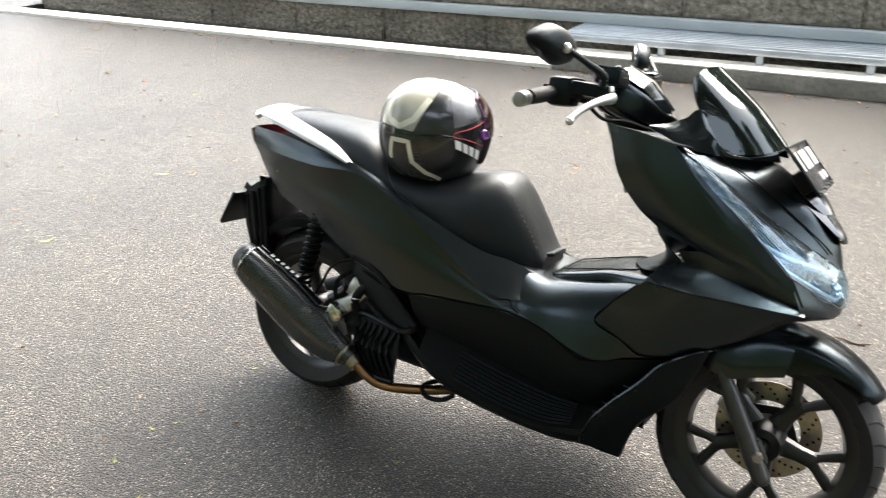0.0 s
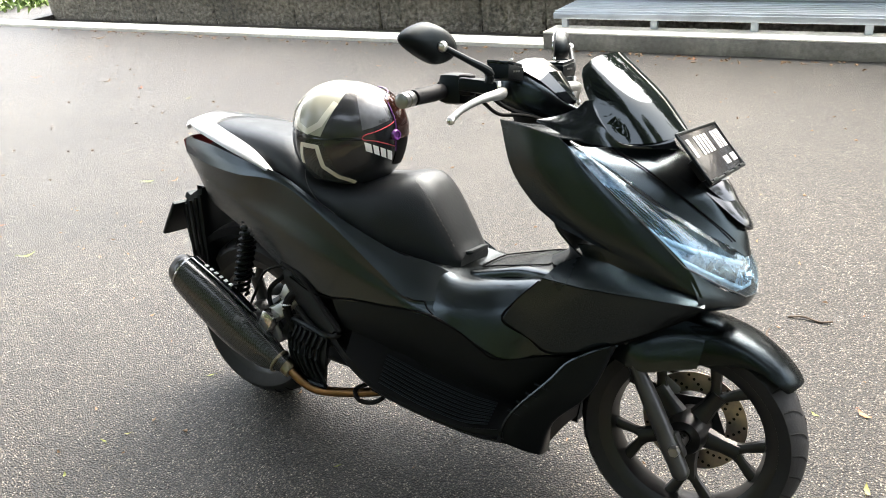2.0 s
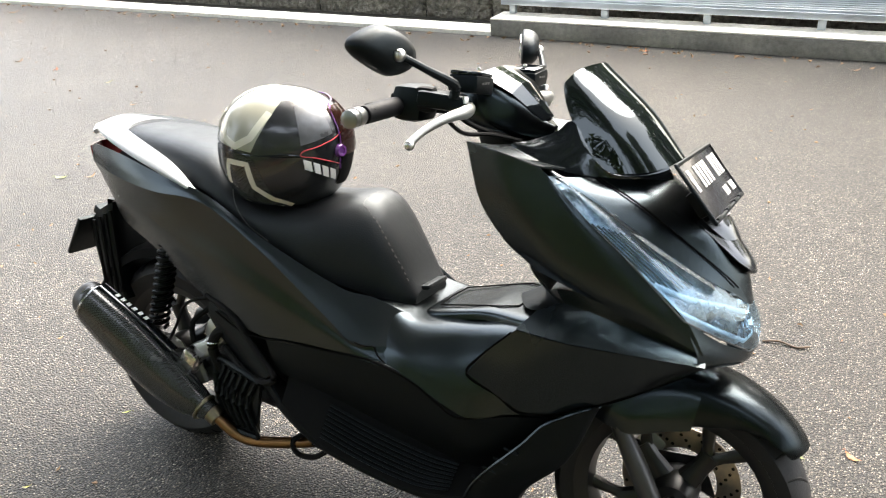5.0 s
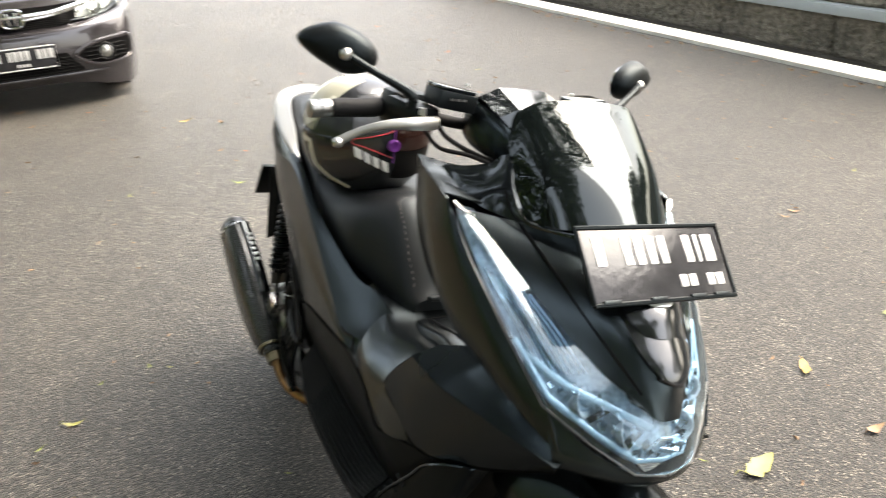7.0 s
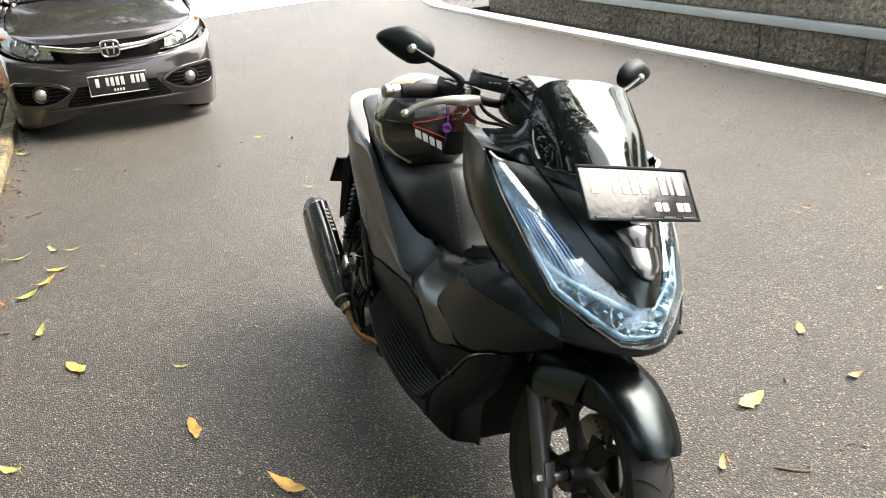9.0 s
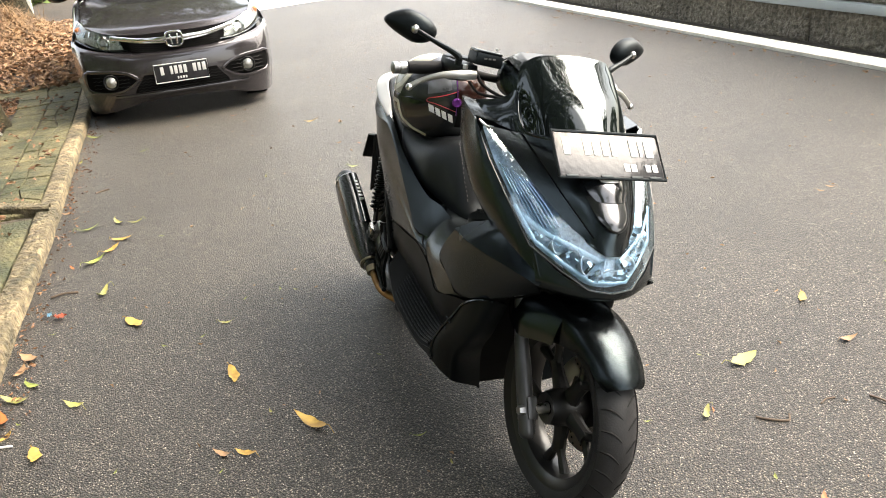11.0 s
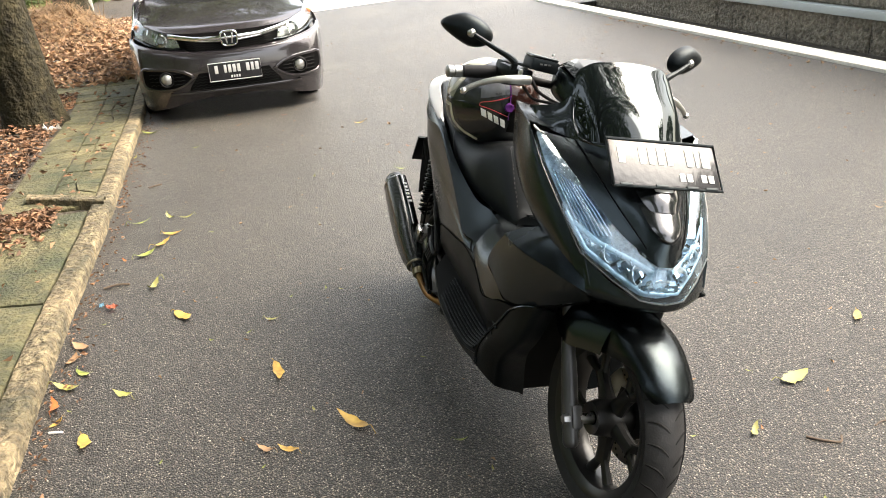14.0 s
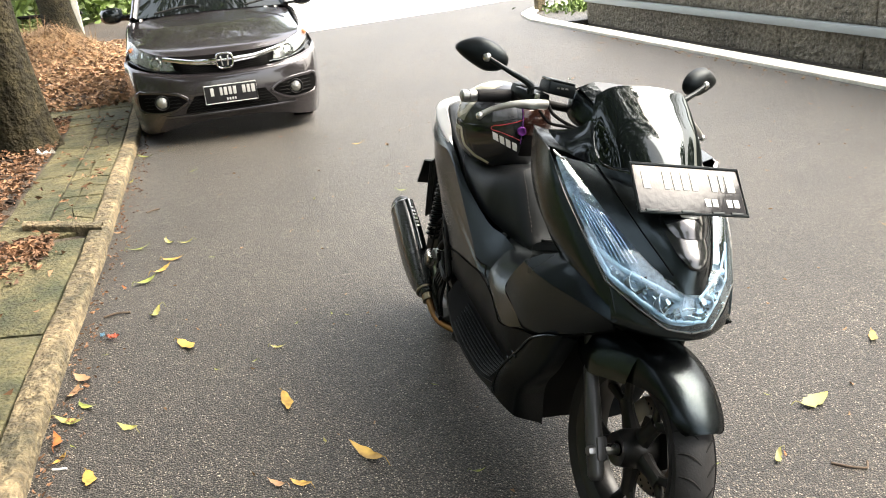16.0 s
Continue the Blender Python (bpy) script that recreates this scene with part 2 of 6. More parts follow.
WHITECON = material("limewashed_concrete", (0.60, 0.575, 0.50), 0.8, vary=0.2, scale=4, bump=0.3, bump_scale=120, vary2=0.12, scale2=40)
MOSS = material("mossy_concrete", (0.032, 0.040, 0.011), 0.9, vary=0.35, scale=3.2, bump=0.8, bump_scale=60, vary2=0.45, scale2=24, tint=(0.085, 0.074, 0.036))
KERBM = material("worn_yellowish_kerb", (0.070, 0.062, 0.031), 0.9, vary=0.35, scale=3.0, bump=1.0, bump_scale=45, vary2=0.55, scale2=24, tint=(0.155, 0.120, 0.070))
SOIL = material("soil", (0.046, 0.036, 0.026), 0.95, vary=0.4, scale=4, bump=0.8, bump_scale=40, vary2=0.4, scale2=30)
STONE = material("rough_grey_stone", (0.20, 0.178, 0.14), 0.88, vary=0.3, scale=1.6, bump=1.0, bump_scale=32, vary2=0.5, scale2=22)
DRAIN = material("damp_dark_concrete", (0.07, 0.062, 0.05), 0.8, vary=0.3, scale=3, bump=0.4, bump_scale=60)
RAILM = material("grey_painted_ledge", (0.30, 0.33, 0.33), 0.5, vary=0.08, scale=3)
GALV = material("galvanised_slat", (0.48, 0.52, 0.56), 0.35, metal=0.75, vary=0.12, scale=6)
BARK = material("tree_bark", (0.0125, 0.0105, 0.0055), 0.95, vary=0.45, scale=9, bump=1.0, bump_scale=26, vary2=0.35, scale2=40, tint=(0.028, 0.024, 0.013), spec=0.2)
GREEN = material("green_foliage", (0.045, 0.085, 0.022), 0.55, vary=0.5, scale=1.4, tint=(0.10, 0.15, 0.03))
STRAW = material("dry_straw", (0.105, 0.062, 0.030), 0.9, vary=0.4, scale=7, tint=(0.20, 0.125, 0.062))
LITTER = material("brown_leaf_litter", (0.048, 0.024, 0.014), 0.85, vary=0.7, scale=9, tint=(0.16, 0.086, 0.045))
# lit copy of the leaf litter: sunlight on the far drift is in the colour
LITTER_LIT = material("sunlit_leaf_litter", (0.085, 0.042, 0.022), 0.85, vary=0.8, scale=11, tint=(0.27, 0.165, 0.095))
LEAF_Y = material("yellow_leaf", (0.25, 0.135, 0.022), 0.6, vary=0.35, scale=30, tint=(0.36, 0.24, 0.05))
LEAF_L = material("lime_yellow_leaf", (0.24, 0.22, 0.08), 0.6, vary=0.35, scale=30, tint=(0.25, 0.25, 0.05))
LEAF_G = material("green_leaf", (0.10, 0.14, 0.022), 0.55, vary=0.35, scale=30, tint=(0.22, 0.24, 0.045))
LEAF_O = material("orange_leaf", (0.30, 0.095, 0.022), 0.6, vary=0.3, scale=30)
LEAF_B = material("dry_tan_leaf", (0.24, 0.145, 0.075), 0.75, vary=0.3, scale=30)
TWIG = material("dark_twig", (0.09, 0.065, 0.045), 0.85, vary=0.3, scale=30)
PAPER = material("crumpled_white_litter", (0.62, 0.61, 0.58), 0.7, vary=0.12, scale=20)


# ---- mesh helpers ----
def part(name, bm, mat, parent=None, label="", sharp=35, kind="", smooth=True):
    """One mesh object, under a thing or a part, or on its own."""
    me = bpy.data.meshes.new(name)
    bmesh.ops.recalc_face_normals(bm, faces=bm.faces)
    bm.to_mesh(me)
    bm.free()
    if smooth:
        me.shade_smooth()
        me.set_sharp_from_angle(angle=radians(sharp))
    me.materials.append(mat)
    ob = new(name, me)
    if parent:
        ob.parent = parent
    return tagged(ob, label, kind=kind)


def thing(name, m, label, category, group=""):
    ob = new(name)
    ob.empty_display_size = 0.1
    ob.matrix_world = m
    return tagged(ob, label, category, group)


def curve_points(pts, n, closed=False):
    """A smooth line through pts, n steps between two of them."""
    p = np.array(pts, float)
    k = len(p)
    if closed:
        ext = np.vstack([p[-1:], p, p[:2]])
        spans = k
    else:
        ext = np.vstack([2 * p[:1] - p[1:2], p, 2 * p[-1:] - p[-2:-1]])
        spans = k - 1
    out = []
    for i in range(spans):
        a, b, c, d = ext[i:i + 4]
        for s in range(n):
            t = s / n
            out.append(0.5 * (2 * b + (c - a) * t + (2 * a - 5 * b + 4 * c - d) * t * t + (3 * b - a - 3 * c + d) * t ** 3))
    if not closed:
        out.append(p[-1])
    return np.array(out)


def grid_faces(bm, g, flip=False):
    vs = [[bm.verts.new(q) for q in row] for row in g]
    for i in range(len(vs) - 1):
        for j in range(len(vs[0]) - 1):
            f = [vs[i][j], vs[i + 1][j], vs[i + 1][j + 1], vs[i][j + 1]]
            try:
                bm.faces.new(f[::-1] if flip else f)
            except ValueError:
                pass
    return vs


def fine(rows, nu=5, nv=5):
    cols = np.array([curve_points(r, nv) for r in rows])
    return np.stack([curve_points(cols[:, j], nu) for j in range(cols.shape[1])], axis=1)


def kinked(rows, nu, nv):
    """Rows joined by straight runs, so that corners stay crisp."""
    r = np.array(rows, float)

    def cut(a, n):
        t = np.linspace(0, len(a) - 1, (len(a) - 1) * n + 1)
        i = np.minimum(t.astype(int), len(a) - 2)
        w = (t - i).reshape((-1,) + (1,) * (a.ndim - 1))
        return a[i] * (1 - w) + a[i + 1] * w
    return np.swapaxes(cut(np.swapaxes(cut(r, nu), 0, 1), nv), 0, 1)


def skin(rows, nu=5, nv=5, thick=0.004, side=1, flip=False, crisp=False):
    """A curved panel through rows of points (x, half width, z), with thickness, on one side of the middle."""
    g = (kinked if crisp else fine)(rows, nu, nv).copy()
    g[..., 1] *= side
    bm = bmesh.new()
    grid_faces(bm, g, flip ^ (side < 0))
    bmesh.ops.remove_doubles(bm, verts=bm.verts, dist=0.0004)
    if thick:
        bmesh.ops.recalc_face_normals(bm, faces=bm.faces)
        bmesh.ops.solidify(bm, geom=bm.faces[:], thickness=thick)
    return bm


def full(rows):
    """Rows from the middle outwards, mirrored to both sides."""
    r = np.array(rows, float)
    m = r[:, ::-1].copy()
    m[..., 1] *= -1
    return np.concatenate([m[:, :-1], r], axis=1)


def loft(rings, cap=True, bm=None, closed=True):
    bm = bm or bmesh.new()
    vs = [[bm.verts.new(q) for q in r] for r in rings]
    n = len(vs[0])
    for i in range(len(vs) - 1):
        for j in range(n if closed else n - 1):
            bm.faces.new((vs[i][j], vs[i][(j + 1) % n], vs[i + 1][(j + 1) % n], vs[i + 1][j]))
    if cap and closed:
        bm.faces.new(vs[0][::-1])
        bm.faces.new(vs[-1])
    return bm


def tube(pts, r, n=10, steps=5, bm=None, flat=1.0, up=(0, 0, 1)):
    """A round bar along a smooth line; r is one radius or one for each point; flat squeezes it along 'up'."""
    p = curve_points(pts, steps) if len(pts) > 2 or steps > 1 else np.array(pts, float)
    rr = np.interp(np.linspace(0, 1, len(p)), np.linspace(0, 1, len(np.atleast_1d(r))), np.atleast_1d(r)) if np.ndim(r) else np.full(len(p), r)
    rings = []
    upv = Vector(up)
    for i, q in enumerate(p):
        t = Vector(p[min(i + 1, len(p) - 1)] - p[max(i - 1, 0)]).normalized()
        a = t.cross(upv)
        if a.length < 0.05:
            a = t.cross(Vector((1, 0, 0)))
        a.normalize()
        b = a.cross(t)
        rings.append([Vector(q) + float(rr[i]) * (math.cos(k * math.tau / n) * a + flat * math.sin(k * math.tau / n) * b) for k in range(n)])
    return loft(rings, True, bm)


def lathe(profile, n=48, centre=(0, 0, 0), axis="y", bm=None, closed=False):
    """A turned body: profile of (radius, height along the axis)."""
    bm = bm or bmesh.new()
    c = Vector(centre)
    vs = []
    for k in range(n):
        a = math.tau * k / n
        ring = []
        for r, h in profile:
            q = {"y": (r * math.cos(a), h, r * math.sin(a)), "z": (r * math.cos(a), r * math.sin(a), h), "x": (h, r * math.cos(a), r * math.sin(a))}[axis]
            ring.append(bm.verts.new(c + Vector(q)))
        vs.append(ring)
    m = len(profile)
    for k in range(n):
        for j in range(m if closed else m - 1):
            a, b = vs[k], vs[(k + 1) % n]
            bm.faces.new((a[j], a[(j + 1) % m], b[(j + 1) % m], b[j]))
    return bm


def block(size, m=Matrix(), bevel=0.0, bm=None, seg=2):
    """A box of that size about the pose m, with rounded edges."""
    bm = bm or bmesh.new()
    made = bmesh.ops.create_cube(bm, size=1.0, matrix=m @ Matrix.Diagonal((*size, 1)))
    if bevel:
        edges = list({e for v in made["verts"] for e in v.link_edges})
        bmesh.ops.bevel(bm, geom=edges, offset=bevel, segments=seg, affect="EDGES", profile=0.6)
    return bm


def slab(poly, z0, z1, bevel=0.0, m=None):
    """A flat piece of that outline between two heights."""
    bm = bmesh.new()
    f = bm.faces.new([bm.verts.new((x, y, z0)) for x, y in poly])
    ext = bmesh.ops.extrude_face_region(bm, geom=[f])
    bmesh.ops.translate(bm, vec=(0, 0, z1 - z0), verts=[v for v in ext["geom"] if isinstance(v, bmesh.types.BMVert)])
    if bevel:
        bmesh.ops.bevel(bm, geom=bm.edges[:], offset=bevel, segments=2, affect="EDGES")
    if m is not None:
        bm.transform(m)
    return bm


# ---- ground, wall, drain ----
def structure(name, bm, mat, label, m=ROAD, sharp=35):
    ob = part(name, bm, mat, None, label, sharp, "structure")
    ob.matrix_world = m
    return ob


def ground_sheet():
    bm = bmesh.new()

    def quad(*q):
        bm.faces.new([bm.verts.new(p) for p in q])
    far, a, b, v0, v1, d = 600, -9.9, 14.0, 4.56, 5.02, -0.24
    quad((-far, -far, 0), (a, -far, 0), (a, far, 0), (-far, far, 0))
    quad((b, -far, 0), (far, -far, 0), (far, far, 0), (b, far, 0))
    quad((a, -far, 0), (b, -far, 0), (b, v0, 0), (a, v0, 0))
    quad((a, v1, 0), (b, v1, 0), (b, far, 0), (a, far, 0))
    quad((a, v0, d), (b, v0, d), (b, v1, d), (a, v1, d))
    quad((a, v0, 0), (b, v0, 0), (b, v0, d), (a, v0, d))
    quad((a, v1, d), (b, v1, d), (b, v1, 0), (a, v1, 0))
    quad((a, v0, 0), (a, v0, d), (a, v1, d), (a, v1, 0))
    quad((b, v0, 0), (b, v1, 0), (b, v1, d), (b, v0, d))
    bmesh.ops.remove_doubles(bm, verts=bm.verts, dist=0.001)
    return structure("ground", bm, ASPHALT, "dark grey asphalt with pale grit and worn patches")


ground_sheet()
# added sheet over the far road: sun glare put into a near-white colour
GLARE_PALE = material("pale_glare_ground", (0.68, 0.66, 0.61), 0.8, vary=0.12, scale=1.2, bump=0.3, bump_scale=60, vary2=0.12, scale2=12)
glare_sheet = slab([(-60, -40), (-14.5, -40), (-13.2, -2.2), (-12.6, 1.2), (-13.6, 4.2), (-16, 9), (-60, 9)], 0.001, 0.006)
structure("far_glare_sheet", glare_sheet, GLARE_PALE, "pale sheet for the sun glare on the road at the end of the lane")

drain = bmesh.new()
block((23.8, 0.015, 0.24), pose(2.05, 4.572, -0.122), bm=drain)
block((23.8, 0.44, 0.015), pose(2.05, 4.79, -0.231), bm=drain)
structure("drain", drain, DRAIN, "open drain of damp dark concrete along the wall")


def stone_panel(u0, u1, z0, z1, seed, step=0.021):
    """A hewn stone panel: an uneven front with edges turned back into the joints."""
    nu, nz = max(2, round((u1 - u0) / step)), max(2, round((z1 - z0) / step))
    verts, faces = [], []
    for j in range(nz + 1):
        for i in range(nu + 1):
            u, z = u0 + (u1 - u0) * i / nu, z0 + (z1 - z0) * j / nz
            q = Vector((u * 11 + seed, z * 16, seed * 3.1))
            h = 0.018 * noise.noise(q) + 0.018 * noise.noise(q * 2.3)
            edge = min(i, nu - i, j, nz - j)
            v = 5.0 - h if edge else 5.016
            verts.append((u, v, z))
    for j in range(nz):
        for i in range(nu):
            k = j * (nu + 1) + i
            faces.append((k, k + 1, k + nu + 2, k + nu + 1))
    me = bpy.data.meshes.new("stone_panel")
    me.from_pydata(verts, [], faces)
    me.shade_smooth()
    me.set_sharp_from_angle(angle=radians(50))
    me.materials.append(STONE)
    ob = new("stone_panel", me)
    return ob


core = bmesh.new()
block((23.7, 0.35, 1.40), pose(1.95, 5.2, 0.45), bm=core)
wall = structure("wall_back", core, STONE, "rough hewn grey stone wall with a grey ledge")
wall_end = lathe([(0.0, -0.25), (0.175, -0.25), (0.175, 1.15), (0.0, 1.15)], 24, (-9.9, 5.2, 0), "z")
part("rounded_end", wall_end, STONE, wall)
LOW = [-9.9, -8.9, -7.85, -6.82, -5.62, -4.5, -3.36, -2.72, -1.5, -0.4, 0.8, 2.0, 3.4]
HIGH = [-9.9, -8.4, -7.0, -5.5, -4.4, -3.0, -1.6, -0.3, 1.0, 2.4]
for i in range(len(LOW) - 1):
    stone_panel(LOW[i] + 0.006, LOW[i + 1] - 0.006, -0.06, 0.262, i * 7.3).parent = wall
for i in range(len(HIGH) - 1):
    stone_panel(HIGH[i] + 0.005, HIGH[i + 1] - 0.005, 0.345, 1.05, 90 + i * 5.1).parent = wall
part("footing", block((23.6, 0.02, 0.19), pose(1.95, 5.012, -0.15)), DRAIN, wall, "damp dark footing in the drain")
ledge = bmesh.new()
block((23.6, 0.13, 0.075), pose(1.95, 4.985, 0.303), 0.006, ledge)
structure("ledge", ledge, RAILM, "smooth grey painted ledge along the stone wall")

# whitened drain edge, turning off round the wall's end
edge_path = curve_points([(13.5, 4.45, 0), (6, 4.45, 0), (-2, 4.45, 0), (-9.6, 4.44, 0), (-10.7, 4.50, 0), (-11.6, 4.80, 0), (-12.3, 5.6, 0), (-12.6, 7.5, 0)], 8)
rings = []
for i, q in enumerate(edge_path):
    t = Vector(edge_path[min(i + 1, len(edge_path) - 1)] - edge_path[max(i - 1, 0)]).normalized()
    s = Vector((-t.y, t.x, 0))
    c = Vector(q)
    rings.append([c + s * -0.115 + Vector((0, 0, z)) for z in (-0.02, 0.028)] + [c + s * -0.105 + Vector((0, 0, 0.034)), c + s * 0.105 + Vector((0, 0, 0.034))]
                 + [c + s * 0.115 + Vector((0, 0, z)) for z in (0.028, -0.02)])
structure("drain_edge", loft(rings), WHITECON, "whitewashed concrete edge of the drain")

plat = bmesh.new()
block((10.0, 0.25, 0.118), pose(2.58, 4.455, 0.059), 0.006, plat)
platform = structure("plinth", plat, CONCRETE, "stained concrete plinth with a whitewashed top")
part("whitewashed_top", block((10.0, 0.25, 0.012), pose(2.58, 4.455, 0.125), 0.003), WHITECON, platform)

# grass and a post where the edge turns off
def leaf_cloud(n, place, size, flat=0.5, seed=1, twist=0.25):
    """n small bent leaves; place(k) gives each one's middle."""
    rng = np.random.default_rng(seed)
    verts, faces = [], []
    for k in range(n):
        c = Vector(place(rng))
        s = size * rng.uniform(0.6, 1.35)
        d = Vector(rng.normal(0, 1, 3)) * Vector((1, 1, flat))
        d.normalize()
        e = d.cross(Vector(rng.normal(0, 1, 3))).normalized() * s * 0.24
        nn = d.cross(e).normalized() * s * twist
        b = len(verts)
        verts += [c - d * s * 0.5, c - d * s * 0.05 + e + nn, c + d * s * 0.5, c - d * s * 0.05 - e + nn]
        faces += [(b, b + 1, b + 2), (b, b + 2, b + 3)]
    return verts, faces


def cloud_mesh(name, vf, mat):
    me = bpy.data.meshes.new(name)
    me.from_pydata([tuple(v) for v in vf[0]], [], vf[1])
    me.materials.append(mat)
    return me


def stuff(name, vf, mat, label, category, m=ROAD):
    ob = new(name, cloud_mesh(name, vf, mat))
    ob.matrix_world = m
    return tagged(ob, label, category, kind="stuff")


def grass_place(rng):
    a = rng.uniform(0, 1)
    return (-11.2 - 1.0 * a + rng.normal(0, 0.25), 5.6 + 2.0 * a + rng.normal(0, 0.35), abs(rng.normal(0.03, 0.05)))


stuff("grass", leaf_cloud(2600, grass_place, 0.11, 1.6, 5), GREEN, "bright green grass tufts beside the drain edge", "grass")
post = thing("garden_post", ROAD @ pose(-11.75, 5.05, 0, 0, 0, 10), "short tan concrete post in the grass", "post")
part("shaft", block((0.14, 0.14, 0.5), pose(0, 0, 0.25), 0.012), KERBM, post)
part("cap", block((0.18, 0.18, 0.05), pose(0, 0, 0.52), 0.01), KERBM, post)


# ---- bench ----
def bench():
    b = thing("slatted_bench", ROAD @ pose(0.55, 4.74, 0.131), "long galvanised metal slatted bench on the plinth", "bench")
    for k in range(8):
        part("slat", block((5.9, 0.042, 0.018), pose(0, -0.21 + k * 0.062, 0.118), 0.004), GALV, b)
    part("front_rail", block((5.9, 0.02, 0.045), pose(0, -0.245, 0.092), 0.004), GALV, b)
    part("back_rail", block((5.9, 0.02, 0.045), pose(0, 0.25, 0.092), 0.004), GALV, b)
    for k in range(8):
        leg = part("leg", block((0.05, 0.035, 0.075), pose(-2.87 + k * 0.72, -0.205, 0.036), 0.004), GALV, b)
        part("crossbar", block((0.035, 0.44, 0.03), pose(-2.87 + k * 0.72, 0, 0.086), 0.003), GALV, leg)
    return b


bench()

# ---- kerb side ----
KERB_U = (-30, -5.83, -5.28, -4.2, -3.4, -2.75, -2.27, -1.88, -1.56, -1.05, -.72, .2, 2, 16)
KERB_V = (-1.30, -1.327, -1.335, -1.368, -1.388, -1.402, -1.427, -1.452, -1.467, -1.481, -1.488, -1.50, -1.55, -2.0)


def at_kerb(u, d, z):
    """A place beside the gently curving kerb: d metres from the foot of its face."""
    return (u, float(sum(np.interp(u + k, KERB_U, KERB_V) for k in (-.4, -.2, 0, .2, .4))) / 5 + d, z)


soil = bmesh.new()
g = [[at_kerb(u, d, 0.040 + 0.03 * noise.noise(Vector((u * 0.8, d * 0.8, 3))) + 0.012 * noise.noise(Vector((u * 5, d * 5, 9)))) for d in np.arange(-12, -0.13, 0.12)] for u in np.arange(-26, 15, 0.12)]
grid_faces(soil, g)
structure("soil_bed", soil, SOIL, "bare brown soil bed under the trees")

foot = bmesh.new()
grid_faces(foot, [[at_kerb(u, -.02, -.01), at_kerb(u, -.02, .03), at_kerb(u, -.10, .03), at_kerb(u, -.10, -.01)] for u in np.arange(-14, 14, .25)])
kerb = structure("kerb", foot, CONCRETE, "low worn concrete kerb with moss and yellowish grime")
KERB_PROFILE = [(.0, -.01), (.0, .02), (-.002, .045), (-.004, .060), (-.009, .068), (-.018, .071), (-.040, .072), (-.065, .072), (-.085, .071), (-.098, .068), (-.103, .060), (-.106, .03)]
u = -13.0
kr = random.Random(4)
while u < 12:
    w = kr.uniform(1.05, 1.35)
    n = max(6, int(w / .035))
    rows = []
    for i in range(n + 1):
        uu = u + .003 + (w - .006) * i / n
        end = .004 if i in (0, n) else 0
        row = []
        for d, z in KERB_PROFILE:
            q = Vector((uu * 6, d * 9, z * 9))
            chip = max(0, noise.noise(q * 1.7 + Vector((0, 0, 5))) - .25) * .02 * (z > .05)
            row.append(at_kerb(uu, d + .006 * noise.noise(q * .7) + .003 * noise.noise(q * 3) - chip - end, z + .004 * noise.noise(q * .6 + Vector((7, 0, 0))) * (z > .05) - chip * .6 - end))
        rows.append(row)
    bm = bmesh.new()
    grid_faces(bm, rows)
    part("kerbstone", bm, KERBM, kerb, sharp=40)
    u += w
base = bmesh.new()
grid_faces(base, [[at_kerb(u, -.125, .035), at_kerb(u, -1.1 if -7.8 < u < -6.3 else -.9, .035)] for u in np.arange(-14, 12, .25)])
paving = structure("pavement", base, SOIL, "mossy concrete footway slabs between kerb and soil")
pr = random.Random(17)


def cracked(u0, u1, d0, d1, nu, nd, high, gap):
    """Paving broken into uneven pieces, with soil in the cracks."""
    knots = [[(u0 + (u1 - u0) * (i + (pr.uniform(-.32, .32) if 0 < i < nu else 0)) / nu, d0 + (d1 - d0) * (j + (pr.uniform(-.28, .28) if 0 < j < nd else 0)) / nd) for j in range(nd + 1)] for i in range(nu + 1)]
    for i in range(nu):
        for j in range(nd):
            q = [Vector((*k, 0)) for k in (knots[i][j], knots[i + 1][j], knots[i + 1][j + 1], knots[i][j + 1])]
            c = sum(q, Vector()) / 4
            h = high + pr.uniform(-.004, .004)
            ring = []
            for a, d in zip(q, q[1:] + q[:1]):
                for k in range(6):
                    e = a.lerp(d, k / 6)
                    ring.append(e + (c - e).normalized() * gap * (.4 + 1.2 * abs(noise.noise(e * 9))))
            rings = [[Vector(at_kerb(*(e + (c - e) * k).to_2d(), z + .005 * noise.noise(e * 4))) for e in ring] for z, k in ((.01, 0), (h - .006, 0), (h, .04), (h, .4), (h - .001, .8))]
            part("paving_slab", loft(rings), MOSS, paving)


cracked(-3.04, 8.0, -.84, -.112, 11, 1, .064, .006)
cracked(-6.4, -3.16, -.36, -.110, 13, 2, .060, .007)
cracked(-6.4, -3.16, -.62, -.37, 7, 1, .058, .010)
cracked(-7.75, -6.42, -1.10, -.112, 4, 3, .060, .007)
cross = bmesh.new()
grid_faces(cross, [[at_kerb(-3.12 - .27 * f + du, -.03 - .45 * f, z + .003 * noise.noise(Vector((f * 9, du * 30, 2)))) for du, z in ((-.045, .02), (-.043, .088), (-.034, .096), (.032, .096), (.042, .088), (.045, .02))] for f in np.linspace(0, 1, 14)])
part("cross_edge", cross, KERBM, paving, "worn concrete cross edge")


